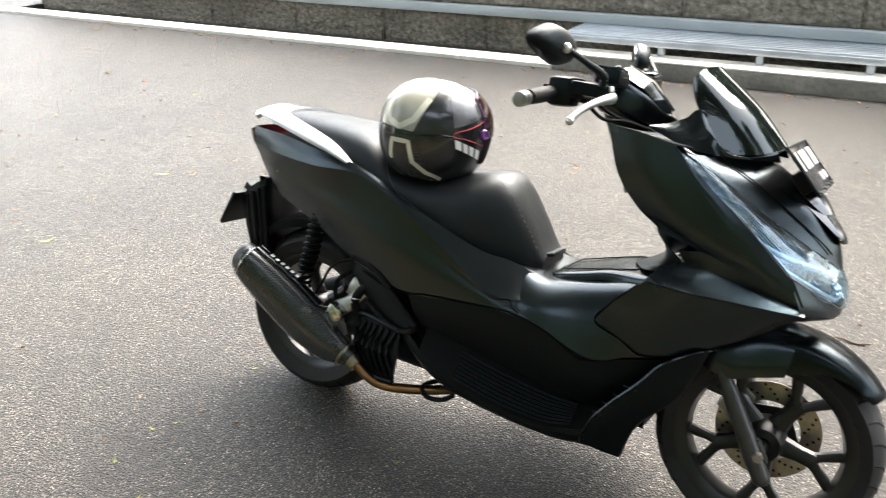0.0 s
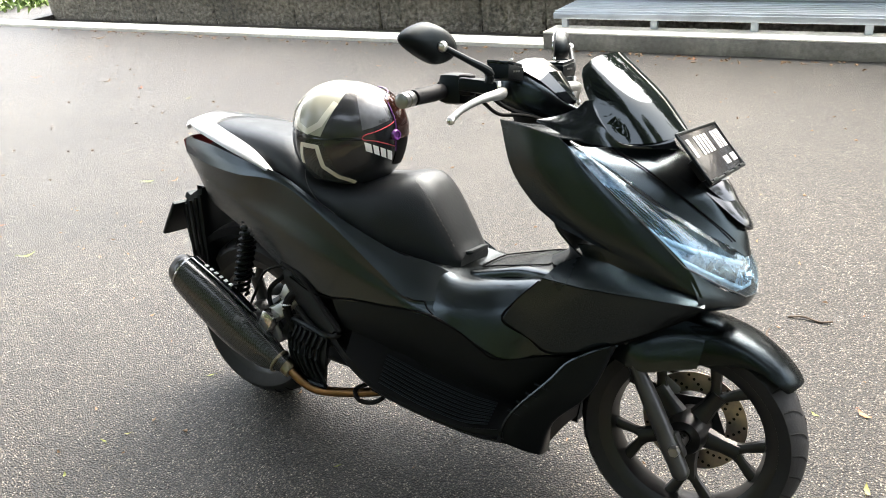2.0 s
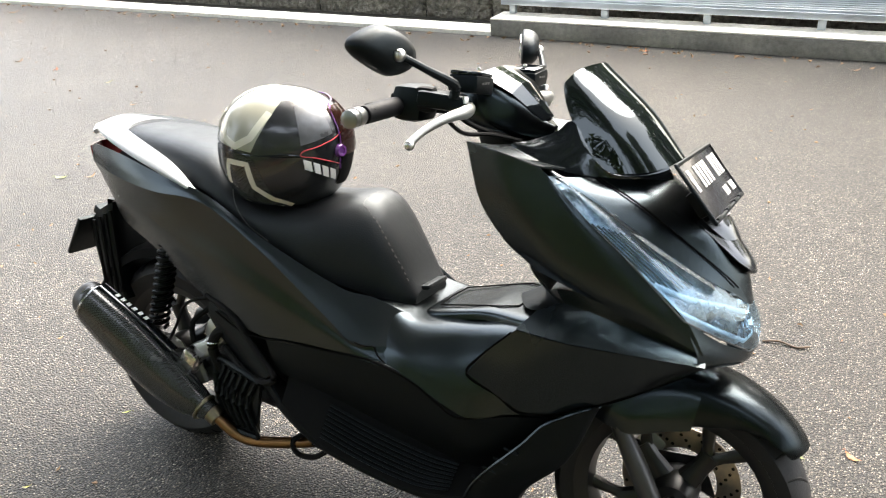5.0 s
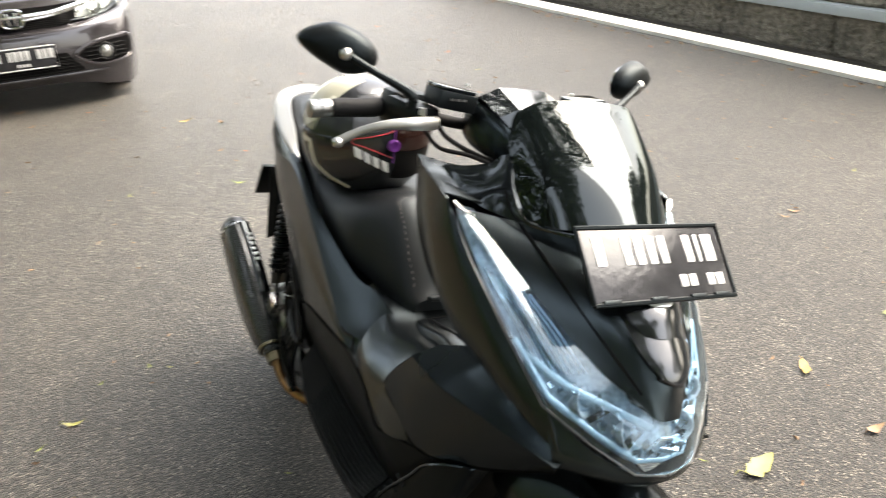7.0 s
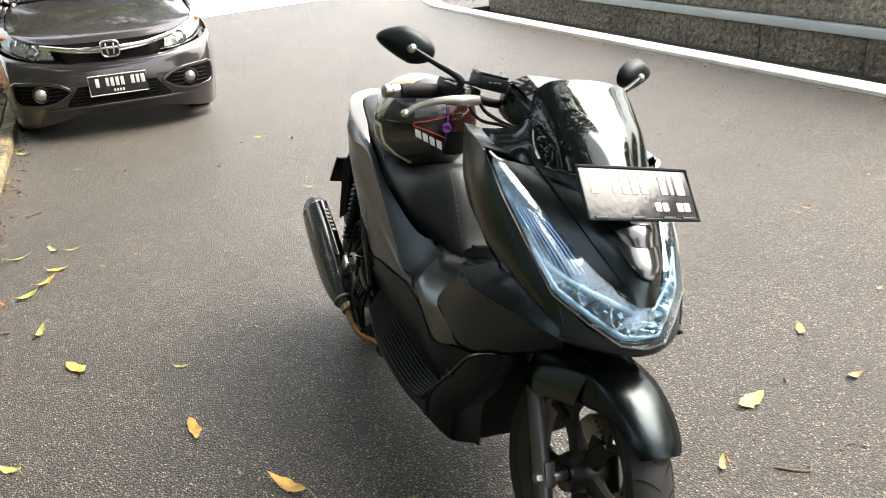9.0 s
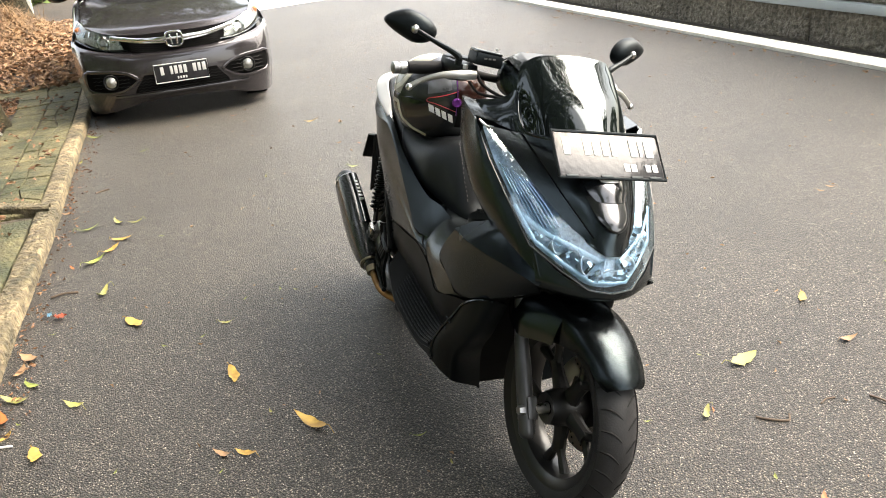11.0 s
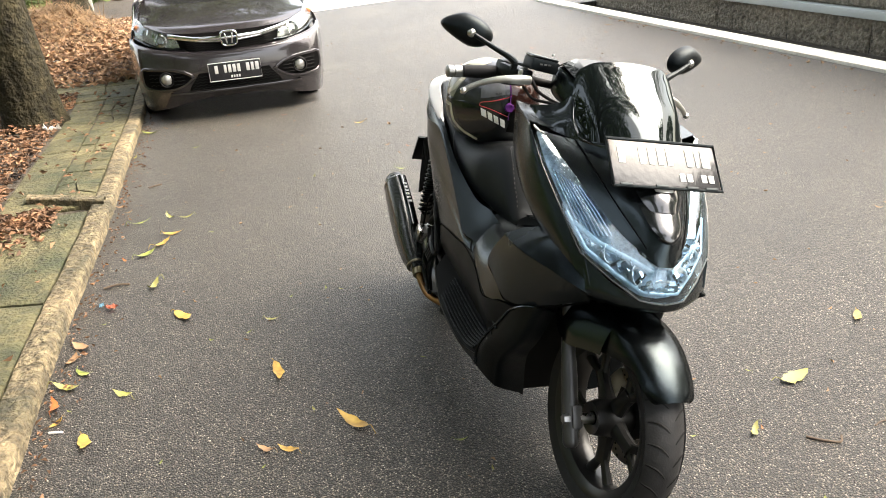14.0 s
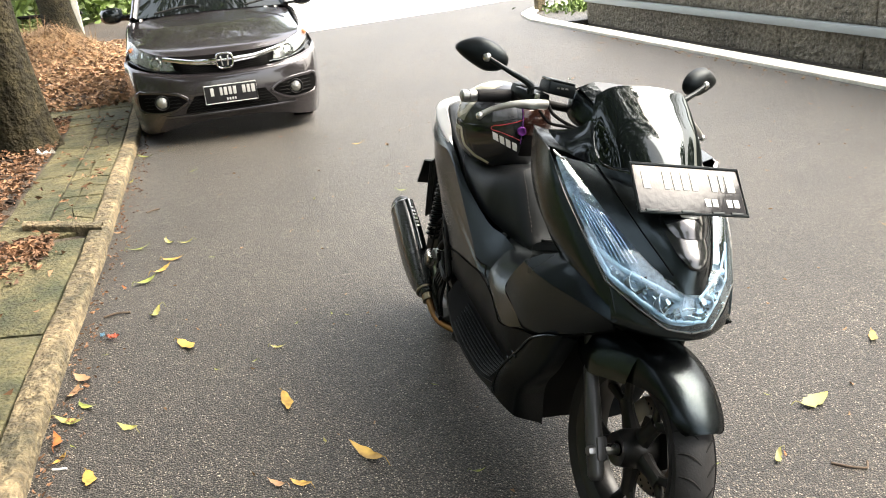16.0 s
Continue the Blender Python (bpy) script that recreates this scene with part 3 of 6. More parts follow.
# ---- trees ----
def trunk_mesh(height, r0, r1, lean, seed):
    rings = []
    for i in range(26):
        t = i / 25
        z = height * t
        r = r0 + (r1 - r0) * t ** 0.7 + 0.26 * r0 * math.exp(-z / 0.16)
        c = Vector((lean[0] * t + 0.05 * math.sin(3 * t + seed), lean[1] * t + 0.05 * math.cos(4 * t + seed), z - 0.06))
        rings.append([c + Vector((math.cos(a), math.sin(a), 0)) * r * (1 + 0.12 * noise.noise(Vector((math.cos(a) * 2.2, math.sin(a) * 2.2, z * 0.9 + seed))) + 0.05 * noise.noise(Vector((math.cos(a) * 9, math.sin(a) * 9, z * 2.5))))
                      for a in np.linspace(0, math.tau, 33)[:-1]])
    return rings


def tree(u, v, height, r0, lean, blobs, leaves, label, seed, size=0.19):
    t = thing("tree", ROAD @ pose(u, v, 0.03), label, "tree", "trees along the lane")
    top = Vector((lean[0], lean[1], height))
    part("trunk", loft(trunk_mesh(height, r0, r0 * 0.62, lean, seed)), BARK, t)
    for c, r in blobs:
        c = Vector(c)
        part("limb", tube([top - Vector((0, 0, 0.3)), top * 0.45 + c * 0.55 + Vector((0.2, 0.1, 0.3)), c], [r0 * 0.5, r0 * 0.3, 0.03], 9), BARK, t)
    total = sum(r ** 2 for _, r in blobs)

    def place(rng):
        k = rng.choice(len(blobs), p=[r ** 2 / total for _, r in blobs])
        c, r = blobs[k]
        d = rng.normal(0, 1, 3)
        d /= np.linalg.norm(d)
        w = rng.uniform(0.25, 1.0) ** 0.6 * (1 + 0.35 * noise.noise(Vector(d * 2.4) + Vector((k, seed, 0))))
        return np.array(c) + d * np.array((r, r, r * 0.55)) * w
    ob = new("crown", cloud_mesh("crown", leaf_cloud(leaves, place, size, 0.6, seed), GREEN))
    ob.parent = t
    return t


tree(-5.72, -2.12, 4.2, 0.23, (-0.25, -0.35), [((1.6, 0.2, 6.4), 1.9), ((-1.4, -0.6, 6.9), 2.1), ((0.4, -2.4, 6.2), 2.0), ((0.9, 2.2, 6.8), 1.8), ((-1.5, 1.9, 7.0), 1.7), ((3.2, 1.4, 6.9), 1.5)], 22000,
     "street tree with mossy grey-brown bark beside the footway", 3)
tree(-15.6, -2.95, 4.0, 0.32, (-0.4, -0.3), [((0.5, -0.4, 6.0), 2.0), ((-1.6, -1.4, 6.2), 2.3), ((1.6, 1.8, 5.6), 2.1), ((0.4, 4.2, 6.2), 2.0), ((-1.0, 2.2, 4.4), 1.8), ((2.6, 0.8, 6.8), 1.9), ((3.4, 3.2, 7.2), 1.8)], 19000, "old dark tree behind the dry heap", 8, 0.24)
tree(0.6, -5.2, 4.6, 0.26, (0.1, 0.9), [((0.5, 3.0, 6.4), 1.9), ((-1.9, 3.2, 6.7), 1.9), ((2.6, 2.4, 6.8), 2.0), ((0.9, 4.9, 6.8), 1.6), ((0.7, 6.5, 6.9), 1.2), ((-1.1, 5.8, 6.9), 1.2), ((-1.4, 7.3, 7.0), 0.8), ((-.2, 7.7, 7.0), 1.0), ((.9, 8.2, 7.1), .8), ((-1.5, 8.5, 7.2), .7), ((2.3, 4.5, 6.6), 1.4), ((-0.5, 4.4, 6.6), 1.3), ((-0.8, 0.6, 7.0), 2.2), ((3.4, 3.4, 7.0), 1.5)], 30000,
     "tall tree whose leafy crown hangs over the lane", 11, 0.17)


def palm(u, v, h, seed):
    t = thing("palm_tree", ROAD @ pose(u, v, 0), "palm with long green fronds behind the stone wall", "palm")
    part("trunk", tube([(0, 0, -0.05), (0.1, 0.05, h * 0.5), (0.0, 0.0, h)], [0.16, 0.13, 0.11], 14, 8), BARK, t)
    rng = np.random.default_rng(seed)
    for k in range(12):
        a = math.tau * k / 12 + rng.uniform(-0.15, 0.15)
        r = rng.uniform(1.5, 2.0)
        d = Vector((math.cos(a), math.sin(a), 0))
        line = curve_points([Vector((0, 0, h)), d * r * 0.45 + Vector((0, 0, h + 0.75)), d * r * 0.85 + Vector((0, 0, h + 0.6)), d * r * 1.15 + Vector((0, 0, h + 0.1))], 7)
        bm = tube(line, [0.03, 0.008], 6, 1)
        s = d.cross(Vector((0, 0, 1)))
        for i in range(2, len(line)):
            q = Vector(line[i])
            w = 0.55 * math.sin(math.pi * i / (len(line) + 2)) + 0.12
            for g in (-1, 1):
                tip = q + s * g * w + d * 0.22 + Vector((0, 0, -0.16))
                bm.faces.new([bm.verts.new(x) for x in (q - d * 0.03, q + d * 0.03, tip)])
        part("frond", bm, GREEN, t)
    return t


palm(-3.5, 7.2, 3.9, 2)
tree(8.2, -3.4, 4.4, 0.25, (-0.3, 0.6), [((0.2, 1.6, 6.0), 2.2), ((-1.6, 0.6, 6.6), 2.0), ((1.6, 2.6, 5.6), 2.0), ((0, -0.8, 4.6), 2.2), ((0.8, 5.4, 7.4), 1.6)], 22000,
     "leafy tree at the bend of the lane", 14, 0.2)


def bush_place(rng):
    v = rng.uniform(-9.5, -2.0)
    return (rng.uniform(-27, -16.5 - max(0, v + 3.8) * 2.4), v, abs(rng.normal(0, 0.75)) * (1.35 if v > -3.6 else 1))


def hedge_place(rng):
    u = rng.uniform(-7, 12)
    return (u, -4.6 - abs(rng.normal(0, 1.3)) - max(0, u - 8) * -0.9, rng.uniform(0.05, 1) ** 1.3 * 5.2)


stuff("hedge", leaf_cloud(15000, hedge_place, 0.34, 0.9, 22), GREEN, "dense dark green undergrowth along the lane", "undergrowth")
for u, v, blobs, seed in ((3.6, 9.0, [((-2.2, -1.6, 3.8), 1.5), ((-0.4, -2.1, 3.9), 1.6), ((0.4, 0.0, 3.6), 2.0), ((-2.6, -0.6, 2.6), 1.5), ((1.0, -1.0, 2.4), 1.6), ((-4.4, -0.4, 2.4), 1.3), ((2.8, -2.0, 4.2), 1.8)], 42),):
    tree(u, v, 3.0, 0.2, (0.1, -0.3), blobs, 14000, "leafy tree behind the stone wall", seed, 0.22)
stuff("shrubbery", leaf_cloud(12000, bush_place, 0.30, 0.9, 21), GREEN, "bright green shrubs behind the trees", "shrubs")


def fence():
    f = thing("fence", ROAD @ pose(-16.6, -4.1, 0.04), "low fence of white posts and dark rails before the shrubs", "fence")
    for k in range(5):
        part("post", block((0.11, 0.11, 0.95), pose(-0.3 * k, 1.3 - 1.5 * k, 0.47), 0.012), WHITECON, f)
    for z in (0.42, 0.8):
        part("rail", tube([(0.0, 1.4, z), (-0.6, -1.7, z), (-1.25, -4.8, z)], 0.035, 8), DARK, f)


fence()


def heap_height(u, v):
    return 0.52 * math.exp(-((u + 10.6) / 1.3) ** 2 - ((v + 2.6) / 0.75) ** 2)


def litter_place(rng):
    while True:
        u, v = rng.uniform(-14, -7.2), rng.uniform(-4.6, -1.2)
        if rng.uniform() < 0.4 + 0.6 * math.exp(-((u + 9) / 1.6) ** 2):
            return (u, v, 0.075 + heap_height(u, v) * 0.9 + abs(rng.normal(0, 0.02)))


stuff("leaf_litter", leaf_cloud(11000, litter_place, 0.078, 0.25, 31), LITTER_LIT, "thick drift of dry brown fallen leaves", "leaves")


def litter_place_near(rng):
    u = rng.uniform(-6.8, 1.8)
    k = rng.uniform()
    if k < 0.03:
        return at_kerb(u, rng.uniform(-.75, -.13), 0.078 + abs(rng.normal(0, 0.004)))
    if k < 0.10:
        u = -3.10 + abs(rng.normal(0, .24))
        return at_kerb(u, -.26 - abs(rng.normal(0, .3)), 0.080 + abs(rng.normal(0, 0.008)))
    return at_kerb(u, (-.62 if u < -3.1 else -.86) - abs(rng.normal(0, 0.45)), 0.072 + abs(rng.normal(0, 0.012)))


stuff("leaf_litter", leaf_cloud(8000, litter_place_near, 0.046, 0.2, 32), LITTER, "scattered dry brown leaves on the soil by the footway", "leaves")


def kerb_crumbs(rng):
    return at_kerb(rng.uniform(-6.5, 1.0), .012 + abs(rng.normal(0, 0.06)), 0.006 + abs(rng.normal(0, 0.004)))


stuff("leaf_crumbs", leaf_cloud(420, kerb_crumbs, 0.020, 0.2, 33), LITTER, "small brown leaf bits gathered along the kerb", "leaves")


def heap():
    h = thing("straw_heap", ROAD @ pose(-10.6, -2.6, 0.04), "heap of dry straw and cut brown stems", "heap")
    bm = bmesh.new()
    grid_faces(bm, [[(x, y, heap_height(x - 10.6, y - 2.6) + 0.05 * noise.noise(Vector((x * 3, y * 3, 1)))) for y in np.linspace(-1.1, 1.1, 24)] for x in np.linspace(-1.9, 1.9, 36)])
    part("core", bm, STRAW, h)
    rng = np.random.default_rng(12)
    vs, fs = [], []
    for k in range(2600):
        x, y = rng.normal(0, 0.75), rng.normal(0, 0.42)
        c = Vector((x, y, heap_height(x - 10.6, y - 2.6) + abs(rng.normal(0.02, 0.04))))
        d = Vector((rng.normal(0, 1), rng.normal(0, 1), rng.normal(0, 0.28))).normalized() * rng.uniform(0.12, 0.4)
        e = d.cross(Vector((0, 0, 1))).normalized() * 0.005
        b = len(vs)
        vs += [c - d + Vector((0, 0, -0.03)), c + e + Vector((0, 0, 0.03)), c + d + Vector((0, 0, -0.02)), c - e + Vector((0, 0, 0.03))]
        fs += [(b, b + 1, b + 2, b + 3)]
    st = new("stem_tangle", cloud_mesh("stem_tangle", (vs, fs), STRAW))
    st.parent = h


heap()


# ---- parked car ----
from mathutils.bvhtree import BVHTree


def wheel_for_car(parent, x, y, side):
    w = part("wheel", lathe([(0.20, -0.09), (0.26, -0.095), (0.285, -0.07), (0.29, 0.0), (0.285, 0.07), (0.26, 0.095), (0.20, 0.09)], 40, (0, 0, 0), closed=True), RUBBER, parent)
    w.location = (x, y, 0.29)
    bm = lathe([(0.0, 0.06 * side), (0.05, 0.065 * side), (0.06, 0.05 * side), (0.19, 0.055 * side), (0.205, 0.085 * side), (0.205, -0.05 * side)], 30)
    part("rim", bm, CAST, w)
    return w


def car():
    c = thing("parked_car", ROAD @ pose(-5.20, -0.545, 0.0), "dark grey small hatchback car parked against the kerb", "car")
    bump = [[(-0.05, 0, 0.175), (-0.06, 0.32, 0.165), (-0.095, 0.56, 0.120), (-0.20, 0.72, 0.095), (-0.40, 0.80, 0.090)],
            [(-0.01, 0, 0.25), (-0.02, 0.32, 0.25), (-0.065, 0.56, 0.25), (-0.18, 0.74, 0.24), (-0.39, 0.825, 0.24)],
            [(0.0, 0, 0.35), (-0.01, 0.32, 0.35), (-0.055, 0.56, 0.355), (-0.165, 0.755, 0.355), (-0.39, 0.835, 0.35)],
            [(-0.005, 0, 0.45), (-0.018, 0.32, 0.45), (-0.07, 0.56, 0.46), (-0.18, 0.76, 0.47), (-0.40, 0.84, 0.48)],
            [(-0.02, 0, 0.515), (-0.035, 0.32, 0.52), (-0.09, 0.56, 0.54), (-0.215, 0.755, 0.575), (-0.43, 0.838, 0.61)],
            [(-0.05, 0, 0.54), (-0.065, 0.32, 0.545), (-0.125, 0.56, 0.57), (-0.265, 0.75, 0.61), (-0.48, 0.832, 0.65)]]
    shape = skin(full(bump), 5, 6, 0.006)
    outside = BVHTree.FromBMesh(shape)
    part("front_bumper", shape, CARPAINT, c)

    def face(y, z, d):
        hit = outside.ray_cast(Vector((.6, y, z)), Vector((-1, 0, 0)))[0]
        return (hit.x if hit else -.42) + d
    hood = [[(-0.095, 0, 0.675), (-0.11, 0.3, 0.677), (-0.19, 0.52, 0.697), (-0.36, 0.69, 0.742)],
            [(-0.20, 0, 0.735), (-0.22, 0.3, 0.737), (-0.31, 0.53, 0.748), (-0.46, 0.715, 0.768)],
            [(-0.60, 0, 0.845), (-0.61, 0.32, 0.838), (-0.66, 0.56, 0.825), (-0.72, 0.735, 0.80)],
            [(-1.12, 0, 0.93), (-1.12, 0.34, 0.925), (-1.13, 0.58, 0.91), (-1.14, 0.72, 0.885)]]
    part("bonnet", skin(full(hood), 6, 6, 0.006), CARPAINT, c)
    glass = [[(-1.10, 0, 0.935), (-1.11, 0.35, 0.93), (-1.18, 0.70, 0.92)], [(-1.50, 0, 1.21), (-1.52, 0.33, 1.20), (-1.60, 0.635, 1.18)], [(-1.86, 0, 1.41), (-1.88, 0.3, 1.40), (-1.95, 0.57, 1.375)]]
    part("windscreen", skin(full(glass), 5, 6, 0.005), CARGLASS, c, "dark windscreen with leaf reflections")
    roof = [[(-1.86, 0, 1.42), (-1.88, 0.3, 1.41), (-1.93, 0.59, 1.375)], [(-2.6, 0, 1.485), (-2.6, 0.3, 1.475), (-2.6, 0.60, 1.43)], [(-3.3, 0, 1.45), (-3.3, 0.3, 1.44), (-3.3, 0.58, 1.40)], [(-3.62, 0, 1.38), (-3.62, 0.3, 1.37), (-3.60, 0.55, 1.34)]]
    part("roof", skin(full(roof), 5, 5, 0.01), CARPAINT, c)
    hatch = [[(-3.62, 0, 1.37), (-3.60, 0.55, 1.33)], [(-3.74, 0, 1.05), (-3.70, 0.68, 1.02)], [(-3.80, 0, 0.75), (-3.70, 0.76, 0.75)], [(-3.82, 0, 0.45), (-3.66, 0.80, 0.45)], [(-3.76, 0, 0.22), (-3.6, 0.78, 0.22)]]
    part("tailgate", skin(full(hatch), 5, 6, 0.01), CARPAINT, c)
    for s in (-1, 1):
        wing = []
        for x in (-.42, -.445, -.47, -.50, -.55, -.61, -.68, -.78, -.88, -.95, -1.01, -1.06, -1.09, -1.125):
            f = (x + .42) / -.705
            arch = .30 + math.sqrt(max(0, .335 ** 2 - (x + .78) ** 2))
            low = arch if abs(x + .78) < .325 else .20
            zm = max(.60 + .08 * f, low + .02)
            wing.append([(x, .826, low), (x - .003, .834, low * .5 + zm * .5), (x - .015 * (1 - f), .832, zm), (x - .06 * (1 - f), .800, .715 + .125 * f), (x - .17 * (1 - f) - .03 * f, .742, .785 + .12 * f)])
        part("front_wing", skin(wing, 1, 5, 0.006, s), CARPAINT, c)
        side = [[(-1.13, 0.835, 0.22), (-1.13, 0.842, 0.46), (-1.13, 0.838, 0.68), (-1.14, 0.80, 0.86), (-1.20, 0.73, 0.92)],
                [(-2.0, 0.835, 0.22), (-2.0, 0.842, 0.46), (-2.0, 0.838, 0.68), (-2.0, 0.80, 0.88), (-2.0, 0.74, 0.95)],
                [(-2.75, 0.835, 0.24), (-2.75, 0.842, 0.46), (-2.75, 0.838, 0.68), (-2.75, 0.80, 0.88), (-2.75, 0.74, 0.97)],
                [(-3.1, 0.838, 0.62), (-3.1, 0.842, 0.66), (-3.1, 0.838, 0.72), (-3.1, 0.80, 0.90), (-3.1, 0.73, 0.99)],
                [(-3.68, 0.79, 0.26), (-3.68, 0.80, 0.46), (-3.68, 0.80, 0.68), (-3.68, 0.76, 0.88), (-3.66, 0.69, 1.0)]]
        part("side_panel", skin(side, 6, 4, 0.01, s), CARPAINT, c)
        window = [[(-1.24, 0.725, 0.93), (-1.62, 0.65, 1.18), (-1.98, 0.585, 1.36)], [(-2.3, 0.735, 0.96), (-2.3, 0.66, 1.2), (-2.3, 0.60, 1.39)], [(-3.4, 0.71, 1.0), (-3.4, 0.64, 1.2), (-3.35, 0.575, 1.37)]]
        part("side_window", skin(window, 5, 5, 0.006, s), CARGLASS, c)
        part("roof_pillar", tube([(-1.17, 0.725 * s, 0.915), (-1.58, 0.645 * s, 1.19), (-1.94, 0.58 * s, 1.385)], 0.032, 10), CARPAINT, c)
        mir = part("door_mirror", loft([[Vector((-1.42 + dx, s * (0.93 + 0.105 * math.cos(a) * k), 0.955 + 0.072 * math.copysign(abs(math.sin(a)) ** .7, math.sin(a)) * k)) for a in np.linspace(0, math.tau, 21)[:-1]] for dx, k in ((0.07, 0.35), (0.06, 0.75), (0.02, 1.0), (-0.04, 0.98), (-0.05, 0.85))]), GLOSS, c)
        part("mirror_arm", tube([(-1.36, 0.745 * s, 0.93), (-1.40, 0.86 * s, 0.93)], [0.03, 0.025], 8, 1), GLOSS, mir)
        # head lamp
        lamp = [[(-0.105, 0.37, 0.572), (-0.165, 0.52, 0.574), (-0.285, 0.68, 0.605), (-0.47, 0.805, 0.665)], [(-0.106, 0.37, 0.612), (-0.178, 0.525, 0.628), (-0.305, 0.685, 0.668), (-0.50, 0.80, 0.722)], [(-0.125, 0.37, 0.650), (-0.205, 0.52, 0.684), (-0.345, 0.67, 0.735), (-0.55, 0.78, 0.785)]]
        hl = part("headlamp", skin(lamp, 5, 6, 0.004, s), CARLENS, c, "clear headlamp")
        inner = [[(x - 0.05, y - 0.020, z) for x, y, z in r] for r in lamp]
        part("reflector", skin(inner, 5, 6, 0.004, s), LAMPWHITE, hl)
        for k in range(7):
            x, y, z = [a * (1 - k / 6) + q * k / 6 for a, q in zip((-0.160, 0.43, 0.625), (-0.40, 0.715, 0.692))]
            part("reflector_facet", block((0.045, 0.030, 0.004), Matrix.Translation((x, y * s, z + .012 * (k % 2))) @ pose(0, 0, 0, 20 * (k % 3 - 1), 62, 30 * s), 0.001), CHROME, hl)
        part("bulb_ring", lathe([(0.022, -0.02), (0.034, 0.0), (0.045, 0.012), (0.05, 0.02), (.053, .018)], 24, (-0.225, s * 0.565, 0.632), "x"), CHROME, hl)
        part("lamp_edge", tube([(x + .004, (y + .002) * s, z - .004) for x, y, z in lamp[0]], .006, 8, 6), GLOSS, hl)
        part("turn_lamp", block((.05, .03, .05), Matrix.Translation((-.47, .755 * s, .72)) @ pose(0, 0, 0, 0, 20, 40 * s), .01), LEAF_O, hl, "small amber turn lamp")
        # fog lamp in its surround
        ys = (.36, .42, .50, .60, .70, .76)
        tops, lows = (.362, .398, .418, .428, .432, .425), (.340, .300, .272, .264, .272, .300)
        fog = part("fog_lamp_surround", skin([[(face(y, z, .006), y, z) for y, z in zip(ys, (np.array(tops) * (1 - f) + np.array(lows) * f).tolist())] for f in (0, .25, .5, .75, 1)], 3, 3, 0.004, s), JOINT, c)
        for k in range(4):
            part("mesh_rib", tube([(face(y, .35, .012), y * s, .306 + .028 * k + .006 * (i % 2)) for i, y in enumerate(np.linspace(.42, .71, 15))], .0028, 5, 1), DARK, fog)
        part("fog_bezel", lathe([(.052, -.02), (.062, .010), (.056, .020), (.048, .012)], 28, (face(.57, .35, .010), s * .57, .352), "x"), DARK, fog)
        part("fog_lamp", lathe([(0.0, 0.020), (0.03, 0.017), (0.044, 0.008), (0.048, -0.02)], 24, (face(.57, .35, .010), s * 0.57, .352), "x"), CAST, fog, "clear round fog lamp")
        hexa = list(zip(ys, tops)) + list(zip(ys, lows))[::-1] + [(ys[0], tops[0])]
        part("surround_trim", tube([(face(y, z, .006), y * s, z) for y, z in hexa], 0.014, 8, 2, flat=.7, up=(1, 0, 0)), CARPAINT, fog)
        wheel_for_car(c, -0.78, s * 0.68, s)
        wheel_for_car(c, -3.10, s * 0.735, s)
        part("wheel_arch_lining", lathe([(0.325, -0.12), (0.325, 0.07)], 36, (-0.75, s * 0.70, 0.30)), DARK, c)
        part("wiper", tube([(-1.10, s * 0.42 - 0.1, 0.955), (-1.17, s * 0.42 + 0.2, 0.99), (-1.15, s * 0.42 + 0.32, 0.975)], 0.009, 6), DARK, c)
    part("upper_grille", skin(full([[(-0.050, 0, 0.530), (-0.066, 0.30, 0.535), (-0.125, 0.42, 0.580)], [(-0.050, 0, 0.60), (-0.070, 0.31, 0.605), (-0.130, 0.43, 0.63)], [(-0.095, 0, 0.672), (-0.110, 0.31, 0.674), (-0.165, 0.46, 0.69)]]), 4, 6, 0.004), JOINT, c)
    for k, (drop, thick, d) in enumerate(((0, .017, .0), (-.026, .007, .004))):
        line = [(-.155 + d, .50, .668), (-.112 + d, .40, .652), (-.066 + d, .27, .634), (-.040 + d, .12, .630), (-.034 + d, 0, .630)]
        line = line + [(x, -y, z) for x, y, z in line[-2::-1]]
        part("grille_bar", tube([(x, y, z + drop * (1 - abs(y) / .62)) for x, y, z in line], thick, 10, 5, flat=.6, up=(1, 0, 0)), CHROME, c, "chrome grille bar")
    for row in range(5):          # wavy mesh of the upper grille
        z = 0.536 + 0.0145 * row
        pts = [(np.interp(abs(y), (0, .3, .4), (-.046, -.062, -.092)) + .004, y, z + .040 * (abs(y) / .4) ** 2 + .0045 * (1 if k % 2 else -1)) for k, y in enumerate(np.linspace(-.36, .36, 35))]
        part("grille_rib", tube(pts, 0.0026, 5, 1), DARK, c)
    ring = [(-.028, .068 * math.copysign(abs(math.cos(a)) ** .5, math.cos(a)) * (1 - .12 * (math.sin(a) < 0) * -math.sin(a)), .622 + .055 * math.copysign(abs(math.sin(a)) ** .5, math.sin(a))) for a in np.linspace(0, math.tau, 33)]
    part("badge", tube(ring, .0085, 8, 1), CHROME, c, "chrome badge frame")
    part("badge_plate", slab([(y * .92, (z - .622) * .92) for _, y, z in ring[:-1]], -.004, .004, 0, pose(-.030, 0, .622, 90, 0, 90)), GLOSS, c)
    for y in (-.026, .026):
        part("badge_bar", block((.010, .013, .082), pose(-.024, y, .622, -8 * (1 if y > 0 else -1), 0, 0), .003), CHROME, c)
    part("lower_grille", skin(full([[(face(y * w, z, .007), y * w, z) for y in (0, .12, .22, .30)] for z, w in ((.378, 1.0), (.345, 1.08), (.31, 1.18), (.275, 1.28), (.248, 1.32))]), 3, 3, 0.004), JOINT, c)
